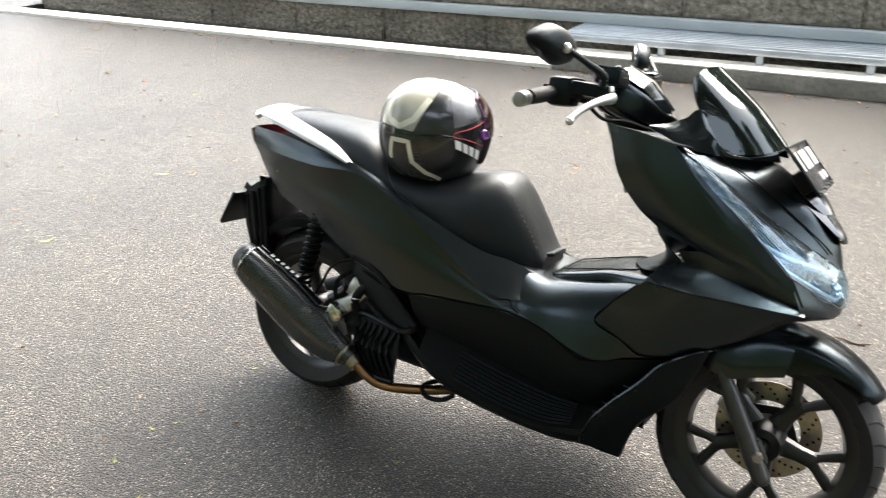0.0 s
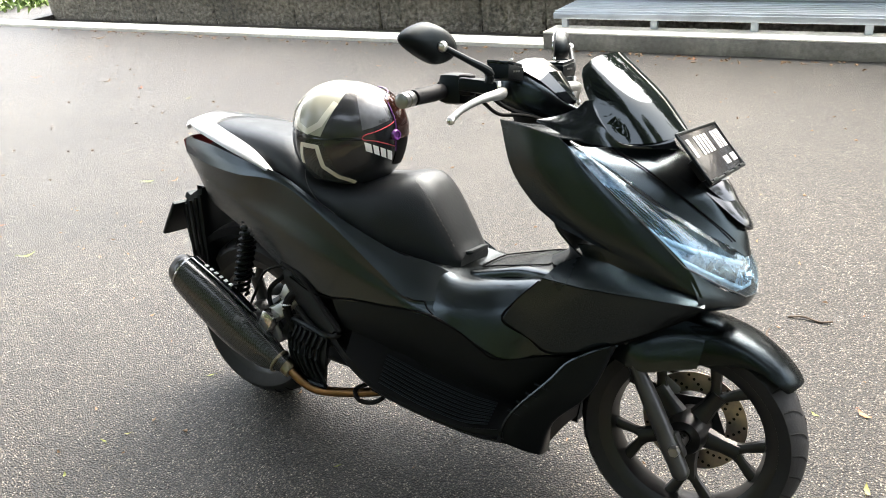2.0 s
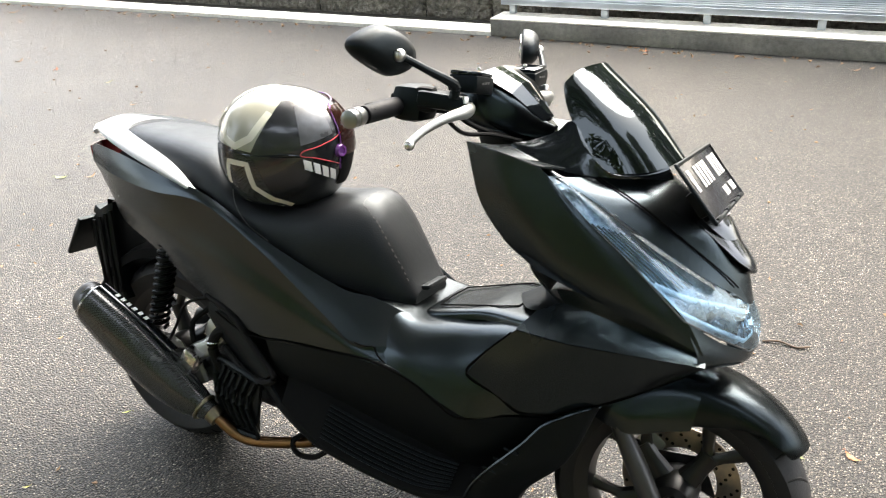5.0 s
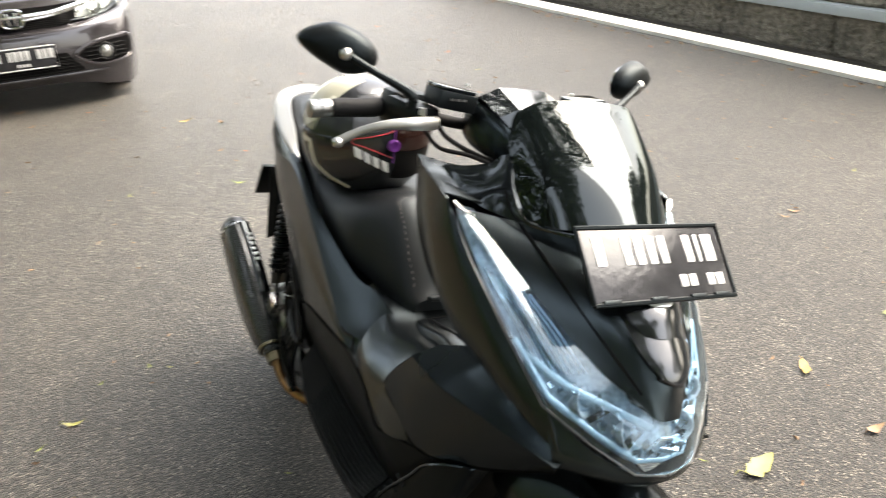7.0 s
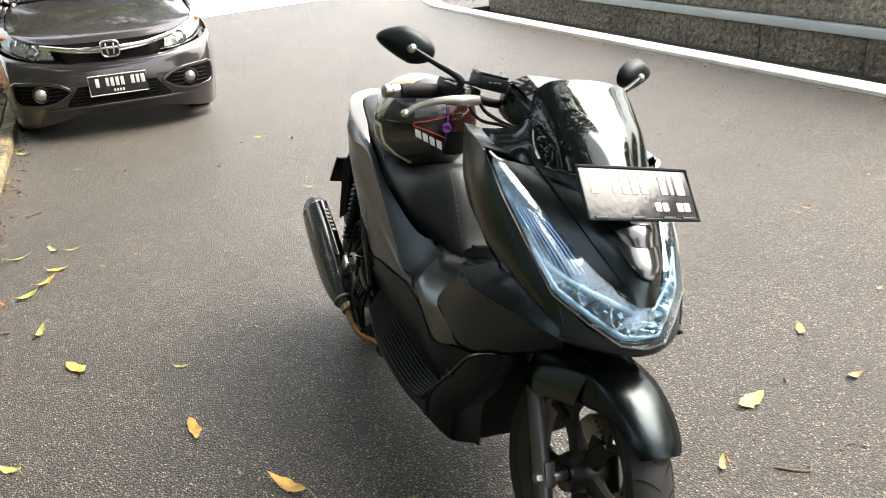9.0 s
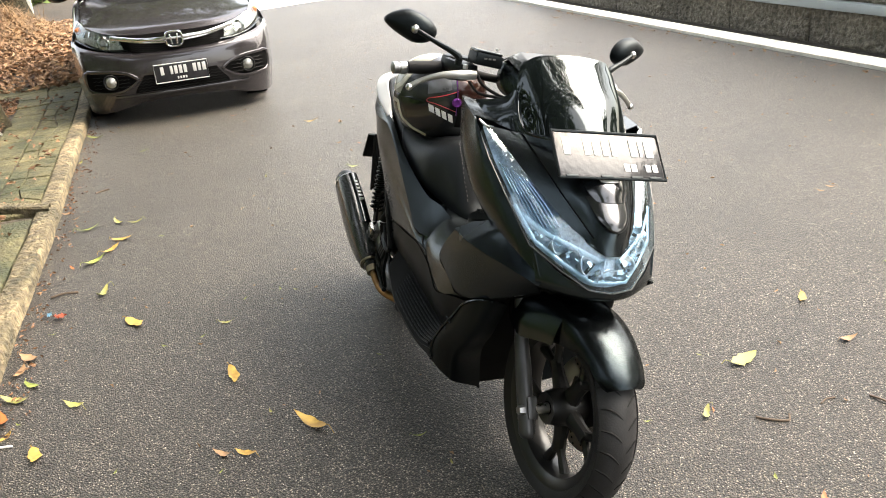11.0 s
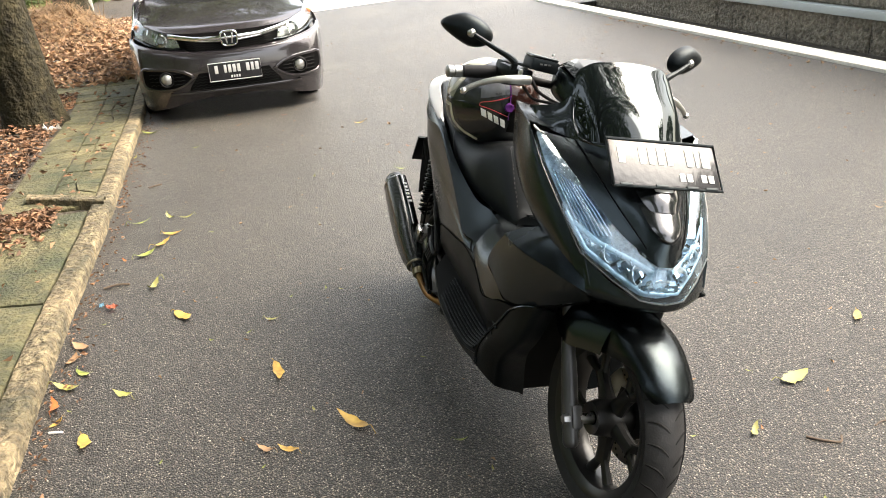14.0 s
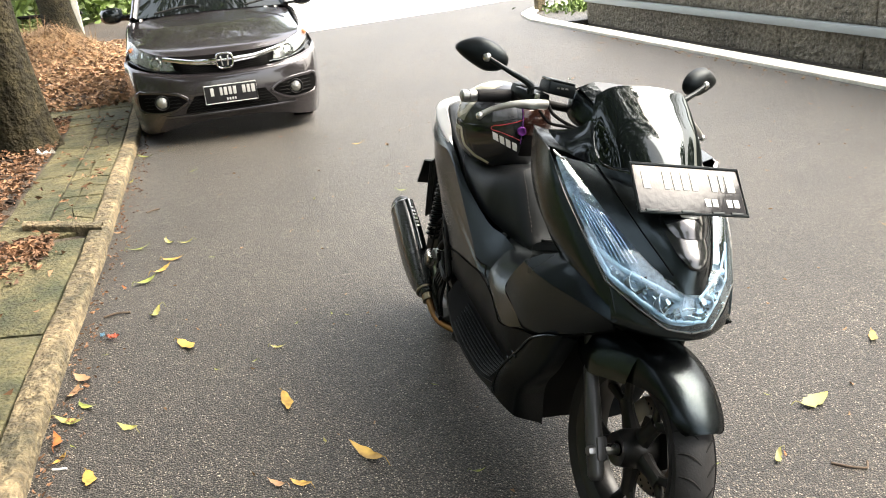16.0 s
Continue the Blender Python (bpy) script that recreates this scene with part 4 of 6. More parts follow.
    for row in range(5):
        z = 0.262 + 0.022 * row
        pts = [(face(y, z, .014), y, z + .006 * (1 if k % 2 else -1)) for k, y in enumerate(np.linspace(-.37, .37, 33))]
        part("grille_rib", tube(pts, 0.003, 5, 1), DARK, c)
    part("lip", tube([(face(y, .228, .006), y, .228) for y in (-.56, -.46, -.36, -.24, -.12, 0, .12, .24, .36, .46, .56)], .013, 8, 4, flat=.7, up=(1, 0, 0)), CARPAINT, c)
    under = slab([(-0.1, -0.6), (-0.1, 0.6), (-0.45, 0.76), (-3.5, 0.76), (-3.5, -0.76), (-0.45, -0.76)], 0.17, 0.20)
    part("floor_pan", under, DARK, c)
    pl = part("number_plate", block((0.008, 0.43, 0.135), pose(0.016, 0.005, 0.375, 0, 0, 0), 0.003), PLATEM, c, "black number plate")
    part("plate_frame", tube([(0.022, -0.215, 0.305), (0.022, 0.225, 0.305), (0.022, 0.225, 0.445), (0.022, -0.215, 0.445), (0.022, -0.215, 0.306)], 0.004, 6, 1), PLATEBAR, pl)
    x = -0.165
    for w in (0.028, 0, 0.022, 0.026, 0.026, 0.026, 0, 0.028, 0.024, 0.030):
        if w:
            part("plate_bar", block((0.003, w, 0.062), pose(0.0215, x + w / 2, 0.395), 0.001), PLATEBAR, pl)
        x += (w or 0.026) + 0.0125
    for k in range(4):
        part("plate_bar", block((0.003, 0.014, 0.02), pose(0.0215, -0.03 + k * 0.022, 0.332), 0.001), PLATEBAR, pl)
    narrow = Matrix.Diagonal((1, 0.925, 1, 1))
    for ob in c.children_recursive:
        ob.data.transform(narrow)
        ob.location.y *= 0.925
    return c


car()


# ---- scooter: x ahead, y to its left, z up along its own upright ----
BIKE = pose(0.779, 1.454, 0.001, -12.8, 0, -30)
bike = thing("scooter", BIKE, "matte black maxi scooter leaning on its side stand", "scooter")
PIVOT, AXIS = Vector((-0.42, 0, 0.95)), Vector((-0.48, 0, 0.877)).normalized()
STEER = Matrix.Translation(PIVOT) @ Matrix.Rotation(radians(2), 4, AXIS) @ Matrix.Translation(-PIVOT)


def fixed(name, bm, mat, parent=bike, label="", sharp=35):
    return part(name, bm, mat, parent, label, sharp)


def steered(name, bm, mat, parent=bike, label="", sharp=35):
    bm.transform(STEER)
    return part(name, bm, mat, parent, label, sharp)


SIDES = (-1, 1)

# front cowl
COWL_SIDE = [[(-.41, .212, .950), (-.376, .216, .850), (-.325, .214, .785), (-.290, .209, .757), (-.262, .202, .735)],
             [(-.335, .232, .940), (-.290, .238, .85), (-.228, .235, .775), (-.190, .226, .735), (-.158, .213, .708)],
             [(-.262, .237, .926), (-.205, .236, .85), (-.125, .221, .768), (-.072, .205, .707), (-.035, .187, .664)],
             [(-.235, .232, .905), (-.170, .224, .845), (-.090, .203, .775), (-.002, .168, .690), (.036, .152, .624)]]
CHIN = [[(-.004, .168, .688), (.055, .117, .642), (.097, .052, .613), (.104, 0, .609)],
        [(.030, .156, .608), (.066, .108, .600), (.090, .052, .589), (.095, 0, .586)],
        [(-.01, .135, .585), (.025, .095, .577), (.050, .045, .572), (.055, 0, .571)]]
LAMP_LOW = [(-.232, .229, .900), (-.168, .220, .843), (-.088, .200, .775), (-.004, .168, .690), (.052, .112, .650), (.097, .055, .618), (.107, 0, .612)]
LAMP_HIGH = [(-.218, .206, .906), (-.141, .170, .853), (-.060, .131, .792), (.014, .088, .741), (.054, .053, .711), (.082, .026, .688), (.089, 0, .685)]
mid_lamp = [((a[0] + b[0]) / 2 + 0.006, (a[1] + b[1]) / 2 + 0.005 * (k < 5), (a[2] + b[2]) / 2 + 0.003) for k, (a, b) in enumerate(zip(LAMP_LOW, LAMP_HIGH))]
COWL_MID = [[(-.115, 0, .912), (-.150, .08, .908), (-.190, .14, .904), (-.236, .214, .910)],
            [(-.045, 0, .868), (-.080, .072, .868), (-.118, .125, .864), (-.152, .172, .856)],
            [(.030, 0, .808), (.006, .056, .808), (-.030, .095, .800), (-.064, .130, .793)],
            [(.068, 0, .748), (.053, .036, .746), (.036, .060, .742), (.015, .086, .740)],
            [(.086, 0, .690), (.084, .018, .690), (.076, .030, .695), (.058, .048, .712)]]
for s in SIDES:
    fixed("front_side_cowl", skin(COWL_SIDE, 6, 6, 0.004, s), MATTE)
    hl = fixed("headlight", skin([LAMP_LOW, mid_lamp, LAMP_HIGH], 6, 4, 0.003, s), LENS, label="clear headlight lens with a cool blue tint", sharp=60)
    inner = [[(x - 0.030, y * 0.93 - 0.004, z) for x, y, z in r] for r in (LAMP_LOW, [(x - 0.012, y, z) for x, y, z in mid_lamp], LAMP_HIGH)]
    fixed("housing", skin(inner, 5, 6, 0.003, s), LAMPBASE, hl)
    edge = [(x + 0.001, (y + 0.002) * s, z - 0.003) for x, y, z in LAMP_LOW]
    fixed("lamp_trim", tube(edge, 0.0016, 6, 1), FORK, hl, "grey lower trim")
    pairs = list(zip(LAMP_LOW, LAMP_HIGH))

    def inside(t, f, back):
        """A place behind the lens: t along the lamp, f from its lower to its upper edge."""
        i = min(int(t), 5)
        g = t - i
        a = np.array(pairs[i][0]) * (1 - g) + np.array(pairs[i + 1][0]) * g
        c = np.array(pairs[i][1]) * (1 - g) + np.array(pairs[i + 1][1]) * g
        q = a * (1 - f) + c * f + (-back, -back * .5, 0)
        return (q[0], q[1] * s, q[2])
    for k in range(8):          # long ribs of the upper reflector
        f = .20 + .09 * k
        fixed("reflector_rib", tube([inside(1.15 + .07 * k, f, .022), inside(2.35, f, .022), inside(2.75 + .04 * k, f * .92, .020)], 0.0019, 6, 1), REFLECTOR, hl)
    fixed("light_guide", tube([inside(2.45, .10, .012), inside(3.0, .42, .010), inside(4.0, .66, .010), inside(5.1, .80, .010)], .0060, 8, 1, flat=.4, up=(1, 0, 0)), BLUELINE, hl, "pale blue light guide")
    fixed("light_guide", tube([inside(2.2, .06, .010), inside(3.0, .10, .010), inside(4.0, .12, .010), inside(5.0, .14, .010), inside(5.9, .20, .010)], .0045, 8, 1, flat=.4, up=(1, 0, 0)), BLUELINE, hl)
    # main bowls with dark shutters between
    for t, f, r in ((3.5, .36, .020), (4.6, .42, .022)):
        q = Vector(inside(t, f, .018))
        bowl = lathe([(0.004, -0.022), (r * 0.6, -0.014), (r, 0.002), (r + 0.003, 0.002)], 20, (0, 0, 0), "x")
        bowl.transform(Matrix.Translation(q) @ pose(0, 0, 0, 0, -25, -32 * s))
        fixed("lamp_bowl", bowl, LAMPWHITE, hl)
    for t in (3.8, 4.7):
        fixed("lamp_shutter", tube([inside(t, .18, .016), inside(t + .12, .62, .016)], .0075, 6, 1, flat=.4), GLOSS, hl)
    rng = random.Random(31)
    for k in range(26):
        q = Vector(inside(2.9 + 2.8 * k / 25, rng.uniform(.22, .66), .013))
        fixed("reflector_facet", block((.002, rng.uniform(.008, .022), rng.uniform(.006, .018)), Matrix.Translation(q) @ pose(0, 0, 0, rng.uniform(-25, 25), rng.uniform(-60, 0), -s * rng.uniform(0, 70)), .0006, seg=1), REFLECTOR, hl)
    chip = [(-.240, .230 * s, .922), (-.230, .222 * s, .914), (-.216, .208 * s, .908)]
    fixed("trim_chip", tube(chip, [.004, .006, .002], 8, 3, flat=.5), STEEL, hl)
fixed("chin", skin(full([[q for q in reversed(r)] for r in CHIN]), 5, 6, 0.004), MATTE)
fixed("front_centre_cowl", skin(full(COWL_MID), 6, 6, 0.004), MATTE)
for s in SIDES:
    line = [(-.190, .141, .9055), (-.117, .1255, .8655), (-.029, .0955, .8015), (.0345, .0625, .7490), (.060, .046, .7235)]
    fixed("panel_joint", tube([(x + .001, y * s, z + .001) for x, y, z in line], .0017, 6, 6), JOINT)
# gloss insert under the number plate
ins = [[(.000, 0, .850), (-.012, .034, .847), (-.034, .062, .842)], [(.030, 0, .819), (.020, .032, .818), (.000, .057, .815)], [(.057, 0, .789), (.049, .029, .789), (.033, .050, .789)], [(.076, 0, .765), (.070, .024, .766), (.056, .040, .769)], [(.084, 0, .747), (.081, .013, .749), (.074, .025, .754)], [(.078, 0, .742), (.075, .013, .744), (.066, .027, .749)]]
fixed("front_insert", skin(full(ins), 5, 5, 0.003), PIANO, label="gloss black nose insert")
badge = skin(full([[(.0150, 0, .8520), (.0115, .012, .8515), (.0030, .026, .8505)], [(.0225, 0, .8445), (.0195, .012, .8440), (.0105, .025, .8430)]]), 3, 4, 0.001)
fixed("badge", badge, PLATEBAR, label="small silver badge")
upper = [[(.005, 0, .857), (-.006, .032, .855), (-.024, .060, .848)], [(.030, 0, .831), (.022, .030, .829), (.005, .054, .824)], [(.047, 0, .804), (.042, .022, .804), (.030, .038, .803)]]
fixed("badge_cover", skin(full(upper), 5, 5, 0.003), PIANO)

# screen
SCREEN_UP = [[(-.068, 0, .930), (-.085, .060, .924), (-.116, .106, .916), (-.170, .138, .912)],
             [(-.132, 0, 1.000), (-.143, .060, .997), (-.170, .112, .984), (-.218, .143, .962)],
             [(-.198, 0, 1.054), (-.206, .060, 1.051), (-.225, .110, 1.040), (-.250, .140, 1.012)],
             [(-.232, 0, 1.080), (-.238, .057, 1.077), (-.250, .103, 1.068), (-.264, .132, 1.046)],
             [(-.243, 0, 1.090), (-.248, .053, 1.087), (-.257, .096, 1.079), (-.268, .124, 1.060)]]
fixed("windscreen", skin(full(SCREEN_UP), 7, 7, 0.004), SCREEN, label="dark smoked windscreen", sharp=60)
for s in SIDES:
    low_edge = [(-.326, .210, .952), (-.285, .206, .937), (-.240, .188, .917), (-.192, .156, .908), (-.145, .124, .905), (-.072, .062, .903)]
    high_edge = [(-.325, .208, .956), (-.292, .183, .964), (-.262, .160, .978), (-.236, .1425, .994), (-.175, .139, .917), (-.085, .0600, .926)]
    mid_edge = [tuple((p + q) / 2 + d for p, q, d in zip(a, c, (.001, .004 * (k not in (0, 5)), .001))) for k, (a, c) in enumerate(zip(low_edge, high_edge))]
    ear = [low_edge, mid_edge, high_edge]
    fixed("screen_wing", skin(ear, 5, 6, 0.003, s), GLOSS, sharp=60)
    # inner side of the leg shield
    shield = [[(-.402, .200, .945), (-.366, .209, .85), (-.290, .205, .773), (-.270, .197, .727), (-.236, .183, .688), (-.200, .150, .645)],
              [(-.39, .13, .935), (-.350, .13, .85), (-.292, .125, .765), (-.272, .125, .710), (-.270, .120, .662), (-.305, .112, .624)],
              [(-.37, 0, .925), (-.335, 0, .84), (-.290, 0, .76), (-.276, 0, .705), (-.292, 0, .655), (-.365, 0, .608)]]
    fixed("leg_shield", skin(shield, 5, 5, 0.004, s), PLASTIC)
    top = [[(-.41, .211, .950), (-.37, .12, .935), (-.36, .0, .93)], [(-.335, .230, .942), (-.30, .15, .935), (-.29, 0, .93)], [(-.262, .234, .928), (-.22, .15, .918), (-.20, 0, .915)]]
    fixed("dash_top", skin(top, 4, 4, 0.003, s), MATTE)
    # fin along the flank and the panel under it
    CREST = [(-.278, .238, .628), (-.19, .231, .621), (-.08, .198, .613), (.040, .157, .603)]
    fin = [[(-.228, .176, .700), (-.17, .181, .707), (-.06, .160, .668), (.032, .132, .632)], [(-.215, .166, .672), (-.160, .172, .667), (-.066, .152, .640), (.036, .130, .612)], [(-.258, .196, .654), (-.178, .194, .649), (-.073, .173, .628), (.038, .146, .607)], CREST]
    fixed("flank_fin", skin(fin, 4, 6, 0.004, s, crisp=True), MATTE, sharp=25)
    flank = [CREST, [(-.338, .239, .565), (-.245, .228, .545), (-.10, .192, .560), (.028, .147, .592)], [(-.371, .231, .516), (-.250, .215, .462), (-.12, .178, .503), (.015, .130, .577)]]
    fixed("flank_panel", skin(flank, 6, 6, 0.010, s), MATTE)
    fixed("panel_joint", tube([(x - .004, (y - .003) * s, z - .003) for x, y, z in ((-.284, .236, .622), (-.338, .237, .565), (-.371, .229, .514), (-.31, .220, .484), (-.250, .214, .458), (-.12, .177, .499), (.010, .130, .573))], .003, 6, 5), JOINT)
    tunnel = [[(-.740, 0, .560), (-.740, .080, .560), (-.735, .110, .550), (-.725, .150, .510), (-.710, .170, .474)],
              [(-.630, 0, .568), (-.630, .088, .567), (-.628, .122, .559), (-.620, .172, .508), (-.600, .200, .468)],
              [(-.540, 0, .552), (-.540, .094, .551), (-.537, .146, .544), (-.530, .196, .500), (-.510, .211, .455)],
              [(-.440, 0, .566), (-.440, .096, .566), (-.437, .150, .557), (-.430, .199, .500), (-.425, .215, .425)],
              [(-.350, 0, .588), (-.350, .104, .588), (-.347, .160, .578), (-.345, .203, .515), (-.365, .217, .415)],
              [(-.265, 0, .606), (-.265, .110, .606), (-.262, .166, .597), (-.258, .200, .545), (-.290, .205, .440)],
              [(-.180, 0, .635), (-.180, .110, .635), (-.178, .155, .628), (-.175, .182, .560), (-.190, .175, .455)]]
    fixed("centre_cover", skin(tunnel, 6, 6, 0.004, s), MATTE)
    front_skirt = [[(-.222, .214, .440), (-.188, .210, .466), (-.152, .197, .486), (-.126, .176, .492), (-.150, .120, .470)],
                   [(-.283, .222, .363), (-.245, .220, .366), (-.188, .206, .376), (-.172, .186, .372), (-.205, .120, .365)],
                   [(-.347, .2235, .283), (-.315, .224, .285), (-.266, .207, .285), (-.251, .187, .280), (-.285, .105, .270)],
                   [(-.374, .2150, .206), (-.338, .207, .197), (-.300, .190, .186), (-.285, .170, .178), (-.303, .085, .146)]]
    ls = fixed("leg_skirt", skin(front_skirt, 5, 6, 0.004, s), PLASTIC)
    fixed("skirt_lip", tube([(x, y * s, z) for x, y, z in ((-.374, .215, .206), (-.366, .2205, .240), (-.347, .2225, .283), (-.312, .2225, .330), (-.283, .221, .363), (-.250, .217, .402), (-.222, .213, .440), (-.188, .209, .466), (-.152, .196, .486), (-.126, .174, .492))], [.005, .006, .007, .006, .004], 8, 4, flat=.6), MATTE, ls)
    fixed("belly_pan", skin([[(-.30, .085, .147), (-.45, .09, .150), (-.62, .10, .165), (-.78, .11, .19)], [(-.372, .210, .203), (-.46, .200, .190), (-.61, .202, .202), (-.76, .198, .225)]], 4, 6, .004, s), DARK, ls)
    for k in range(4):
        fixed("tread_rib", tube([(-.352 + .021 * k, .2215 * s, .296 + .027 * k), (-.322 + .021 * k, .2235 * s, .292 + .027 * k)], .0026, 6, 2), PLASTIC, ls)
    lowpanel = [[(-.180, .185, .455), (-.290, .203, .434), (-.388, .213, .412), (-.500, .209, .455), (-.600, .207, .474), (-.740, .204, .464), (-.890, .196, .447)], [(-.190, .160, .400), (-.290, .186, .370), (-.385, .200, .345), (-.50, .199, .375), (-.60, .200, .395), (-.74, .200, .405), (-.87, .197, .405)], [(-.220, .130, .340), (-.290, .155, .302), (-.375, .172, .284), (-.48, .174, .296), (-.60, .178, .320), (-.74, .185, .352), (-.85, .192, .372)]]
    fixed("lower_side_cover", skin(lowpanel, 5, 6, 0.004, s), PLASTIC)
    OUT = [(-.285, .205, .300), (-.365, .2195, .238), (-.48, .2245, .217), (-.60, .2265, .227), (-.72, .2250, .252), (-.83, .2155, .312)]
    INN = [(-.270, .140, .330), (-.365, .150, .283), (-.48, .150, .294), (-.60, .155, .317), (-.72, .165, .349), (-.83, .180, .380)]
    fb = fixed("footboard", skin([[a, tuple((p + q) / 2 for p, q in zip(a, c)), c] for a, c in zip(OUT, INN)], 5, 4, 0.006, s), TREAD, label="black footboard with rubber ribs")
    for k in range(8):
        f = .10 + .088 * k
        rib = [tuple(p * (1 - f) + q * f + d for p, q, d in zip(a, c, (0, .002, .0045))) for a, c in zip(OUT, INN)]
        rib = [tuple(rib[1][i] * .65 + rib[2][i] * .35 for i in range(3))] + rib[2:5]
        fixed("tread_rib", tube([(x, y * s, z) for x, y, z in rib], 0.0026, 6, 3), PLASTIC, fb)
    skirt = [[*OUT[1:], (-.90, .20, .370)], [(-.363, .220, .220), (-.47, .2225, .205), (-.60, .2245, .215), (-.73, .221, .238), (-.83, .212, .285), (-.90, .195, .325)], [(-.362, .205, .204), (-.45, .200, .190), (-.60, .203, .202), (-.74, .200, .222), (-.83, .19, .255), (-.88, .175, .29)]]
    fixed("side_skirt", skin(skirt, 5, 6, 0.005, s), PLASTIC)
    rear = [[(-.552, .112, .546), (-.560, .176, .503), (-.556, .200, .472), (-.552, .205, .460)],
            [(-.640, .138, .580), (-.645, .2010, .500), (-.640, .2075, .485), (-.635, .2095, .470)],
            [(-.715, .162, .596), (-.720, .199, .541), (-.722, .207, .505), (-.725, .206, .466)],
            [(-.893, .180, .668), (-.897, .194, .650), (-.902, .203, .545), (-.890, .198, .449)],
            [(-1.066, .176, .744), (-1.068, .185, .728), (-1.060, .190, .580), (-1.052, .176, .478)],
            [(-1.220, .168, .770), (-1.235, .176, .730), (-1.250, .166, .632), (-1.255, .142, .562)],
            [(-1.380, .138, .792), (-1.400, .140, .738), (-1.415, .126, .672), (-1.410, .112, .612)],
            [(-1.530, .092, .796), (-1.535, .090, .752), (-1.505, .085, .692), (-1.470, .080, .630)]]
    crest = [(x, y + .005, z) for x, y, z in (r[1] for r in rear)]
    fixed("rear_upper_panel", skin([[a[0], ((a[0][0] + c[0]) / 2, (a[0][1] + c[1]) / 2 + .002, (a[0][2] + c[2]) / 2), c] for a, c in zip(rear, crest)], 6, 4, 0.005, s), MATTE)
    fixed("rear_side_panel", skin([[c, ((c[0] + a[2][0]) / 2, (c[1] + a[2][1]) / 2 - .002, (c[2] + a[2][2]) / 2), a[2], a[3]] for a, c in zip(rear, crest)], 6, 5, 0.005, s), MATTE)
    split = BVHTree.FromBMesh(skin([[c, ((c[0] + a[2][0]) / 2, (c[1] + a[2][1]) / 2 - .002, (c[2] + a[2][2]) / 2), a[2], a[3]] for a, c in zip(rear, crest)], 6, 5, 0.005, s))
    cut = [split.find_nearest(Vector((x, y * s, z)))[:2] for x, y, z in curve_points([(-.672, .200, .590), (-.655, .208, .565), (-.625, .214, .530), (-.590, .216, .497), (-.570, .214, .478)], 5)]
    fixed("panel_joint", tube([p + (n if n.y * s > 0 else -n) * .0008 for p, n in cut], .0019, 6, 1), JOINT)
    # seam lines
    seam = curve_points([(-1.05, .180 * s, .470), (-.96, .197 * s, .448), (-.89, .2005 * s, .4475), (-.83, .2035 * s, .458), (-.72, .2085 * s, .4655), (-.60, .2115 * s, .4735), (-.50, .2125 * s, .452), (-.44, .2165 * s, .425), (-.39, .218 * s, .409), (-.30, .206 * s, .438)], 6)
    fixed("panel_joint", tube(seam, 0.0022, 6, 1), JOINT)
    # grab rail
    rail = [[(-1.095, .176, .733), (-1.19, .188, .762), (-1.32, .174, .792), (-1.45, .132, .814), (-1.545, .075, .826), (-1.585, 0, .830)],
            [(-1.100, .174, .744), (-1.19, .182, .782), (-1.32, .164, .814), (-1.445, .122, .834), (-1.535, .068, .842), (-1.575, 0, .846)],
            [(-1.110, .166, .750), (-1.19, .156, .800), (-1.32, .132, .838), (-1.42, .094, .854), (-1.495, .050, .860), (-1.52, 0, .863)]]
    rail[0] = [tuple(.45 * p + .55 * q for p, q in zip(a, c)) for a, c in zip(rail[0], rail[1])]
    fixed("grab_rail", skin(rail, 4, 6, 0.012, s), SILVER, label="broad satin grey grab rail ending in a point")
    fixed("tail_lamp", skin([[(-1.555, .085, .785), (-1.575, .04, .79), (-1.58, 0, .79)], [(-1.545, .085, .755), (-1.572, .04, .757), (-1.577, 0, .757)], [(-1.52, .082, .725), (-1.553, .04, .725), (-1.558, 0, .725)]], 4, 4, 0.004, s), REDLENS, label="dark red tail lamp lens")
fixed("tail_top", skin(full([[(-1.578, 0, .840), (-1.565, .05, .838), (-1.54, .085, .826)], [(-1.52, 0, .856), (-1.51, .055, .853), (-1.50, .088, .838)], [(-1.43, 0, .858), (-1.42, .06, .854), (-1.41, .098, .838)]]), 5, 5, 0.012), SILVER, label="satin grey tail top")
lid = [[(x, 0, z - .001), (x, w * .6, z - .002), (x - .003, w * .95, z - .006), (x - .006, w, z - .024)] for x, w, z in ((-.150, .158, .672), (-.20, .156, .650), (-.25, .152, .630), (-.30, .142, .615), (-.35, .122, .607), (-.40, .111, .600), (-.46, .103, .583), (-.515, .095, .568), (-.540, .084, .562), (-.550, .066, .554))]
cover_lid = fixed("centre_lid", skin(full(lid), 5, 4, .004), MATTE, label="flat matte black lid on the tunnel")
fixed("lid_joint", tube([(-.520, -.066, 0.5687), (-.440, -.076, 0.5887), (-.375, -.084, 0.6037), (-.340, -.070, 0.6077), (-.340, .070, 0.6077), (-.375, .084, 0.6037), (-.440, .076, 0.5887), (-.520, .066, 0.5687), (-.524, 0, 0.5687), (-.520, -.066, 0.5687)], .0016, 6, 1), JOINT, cover_lid)

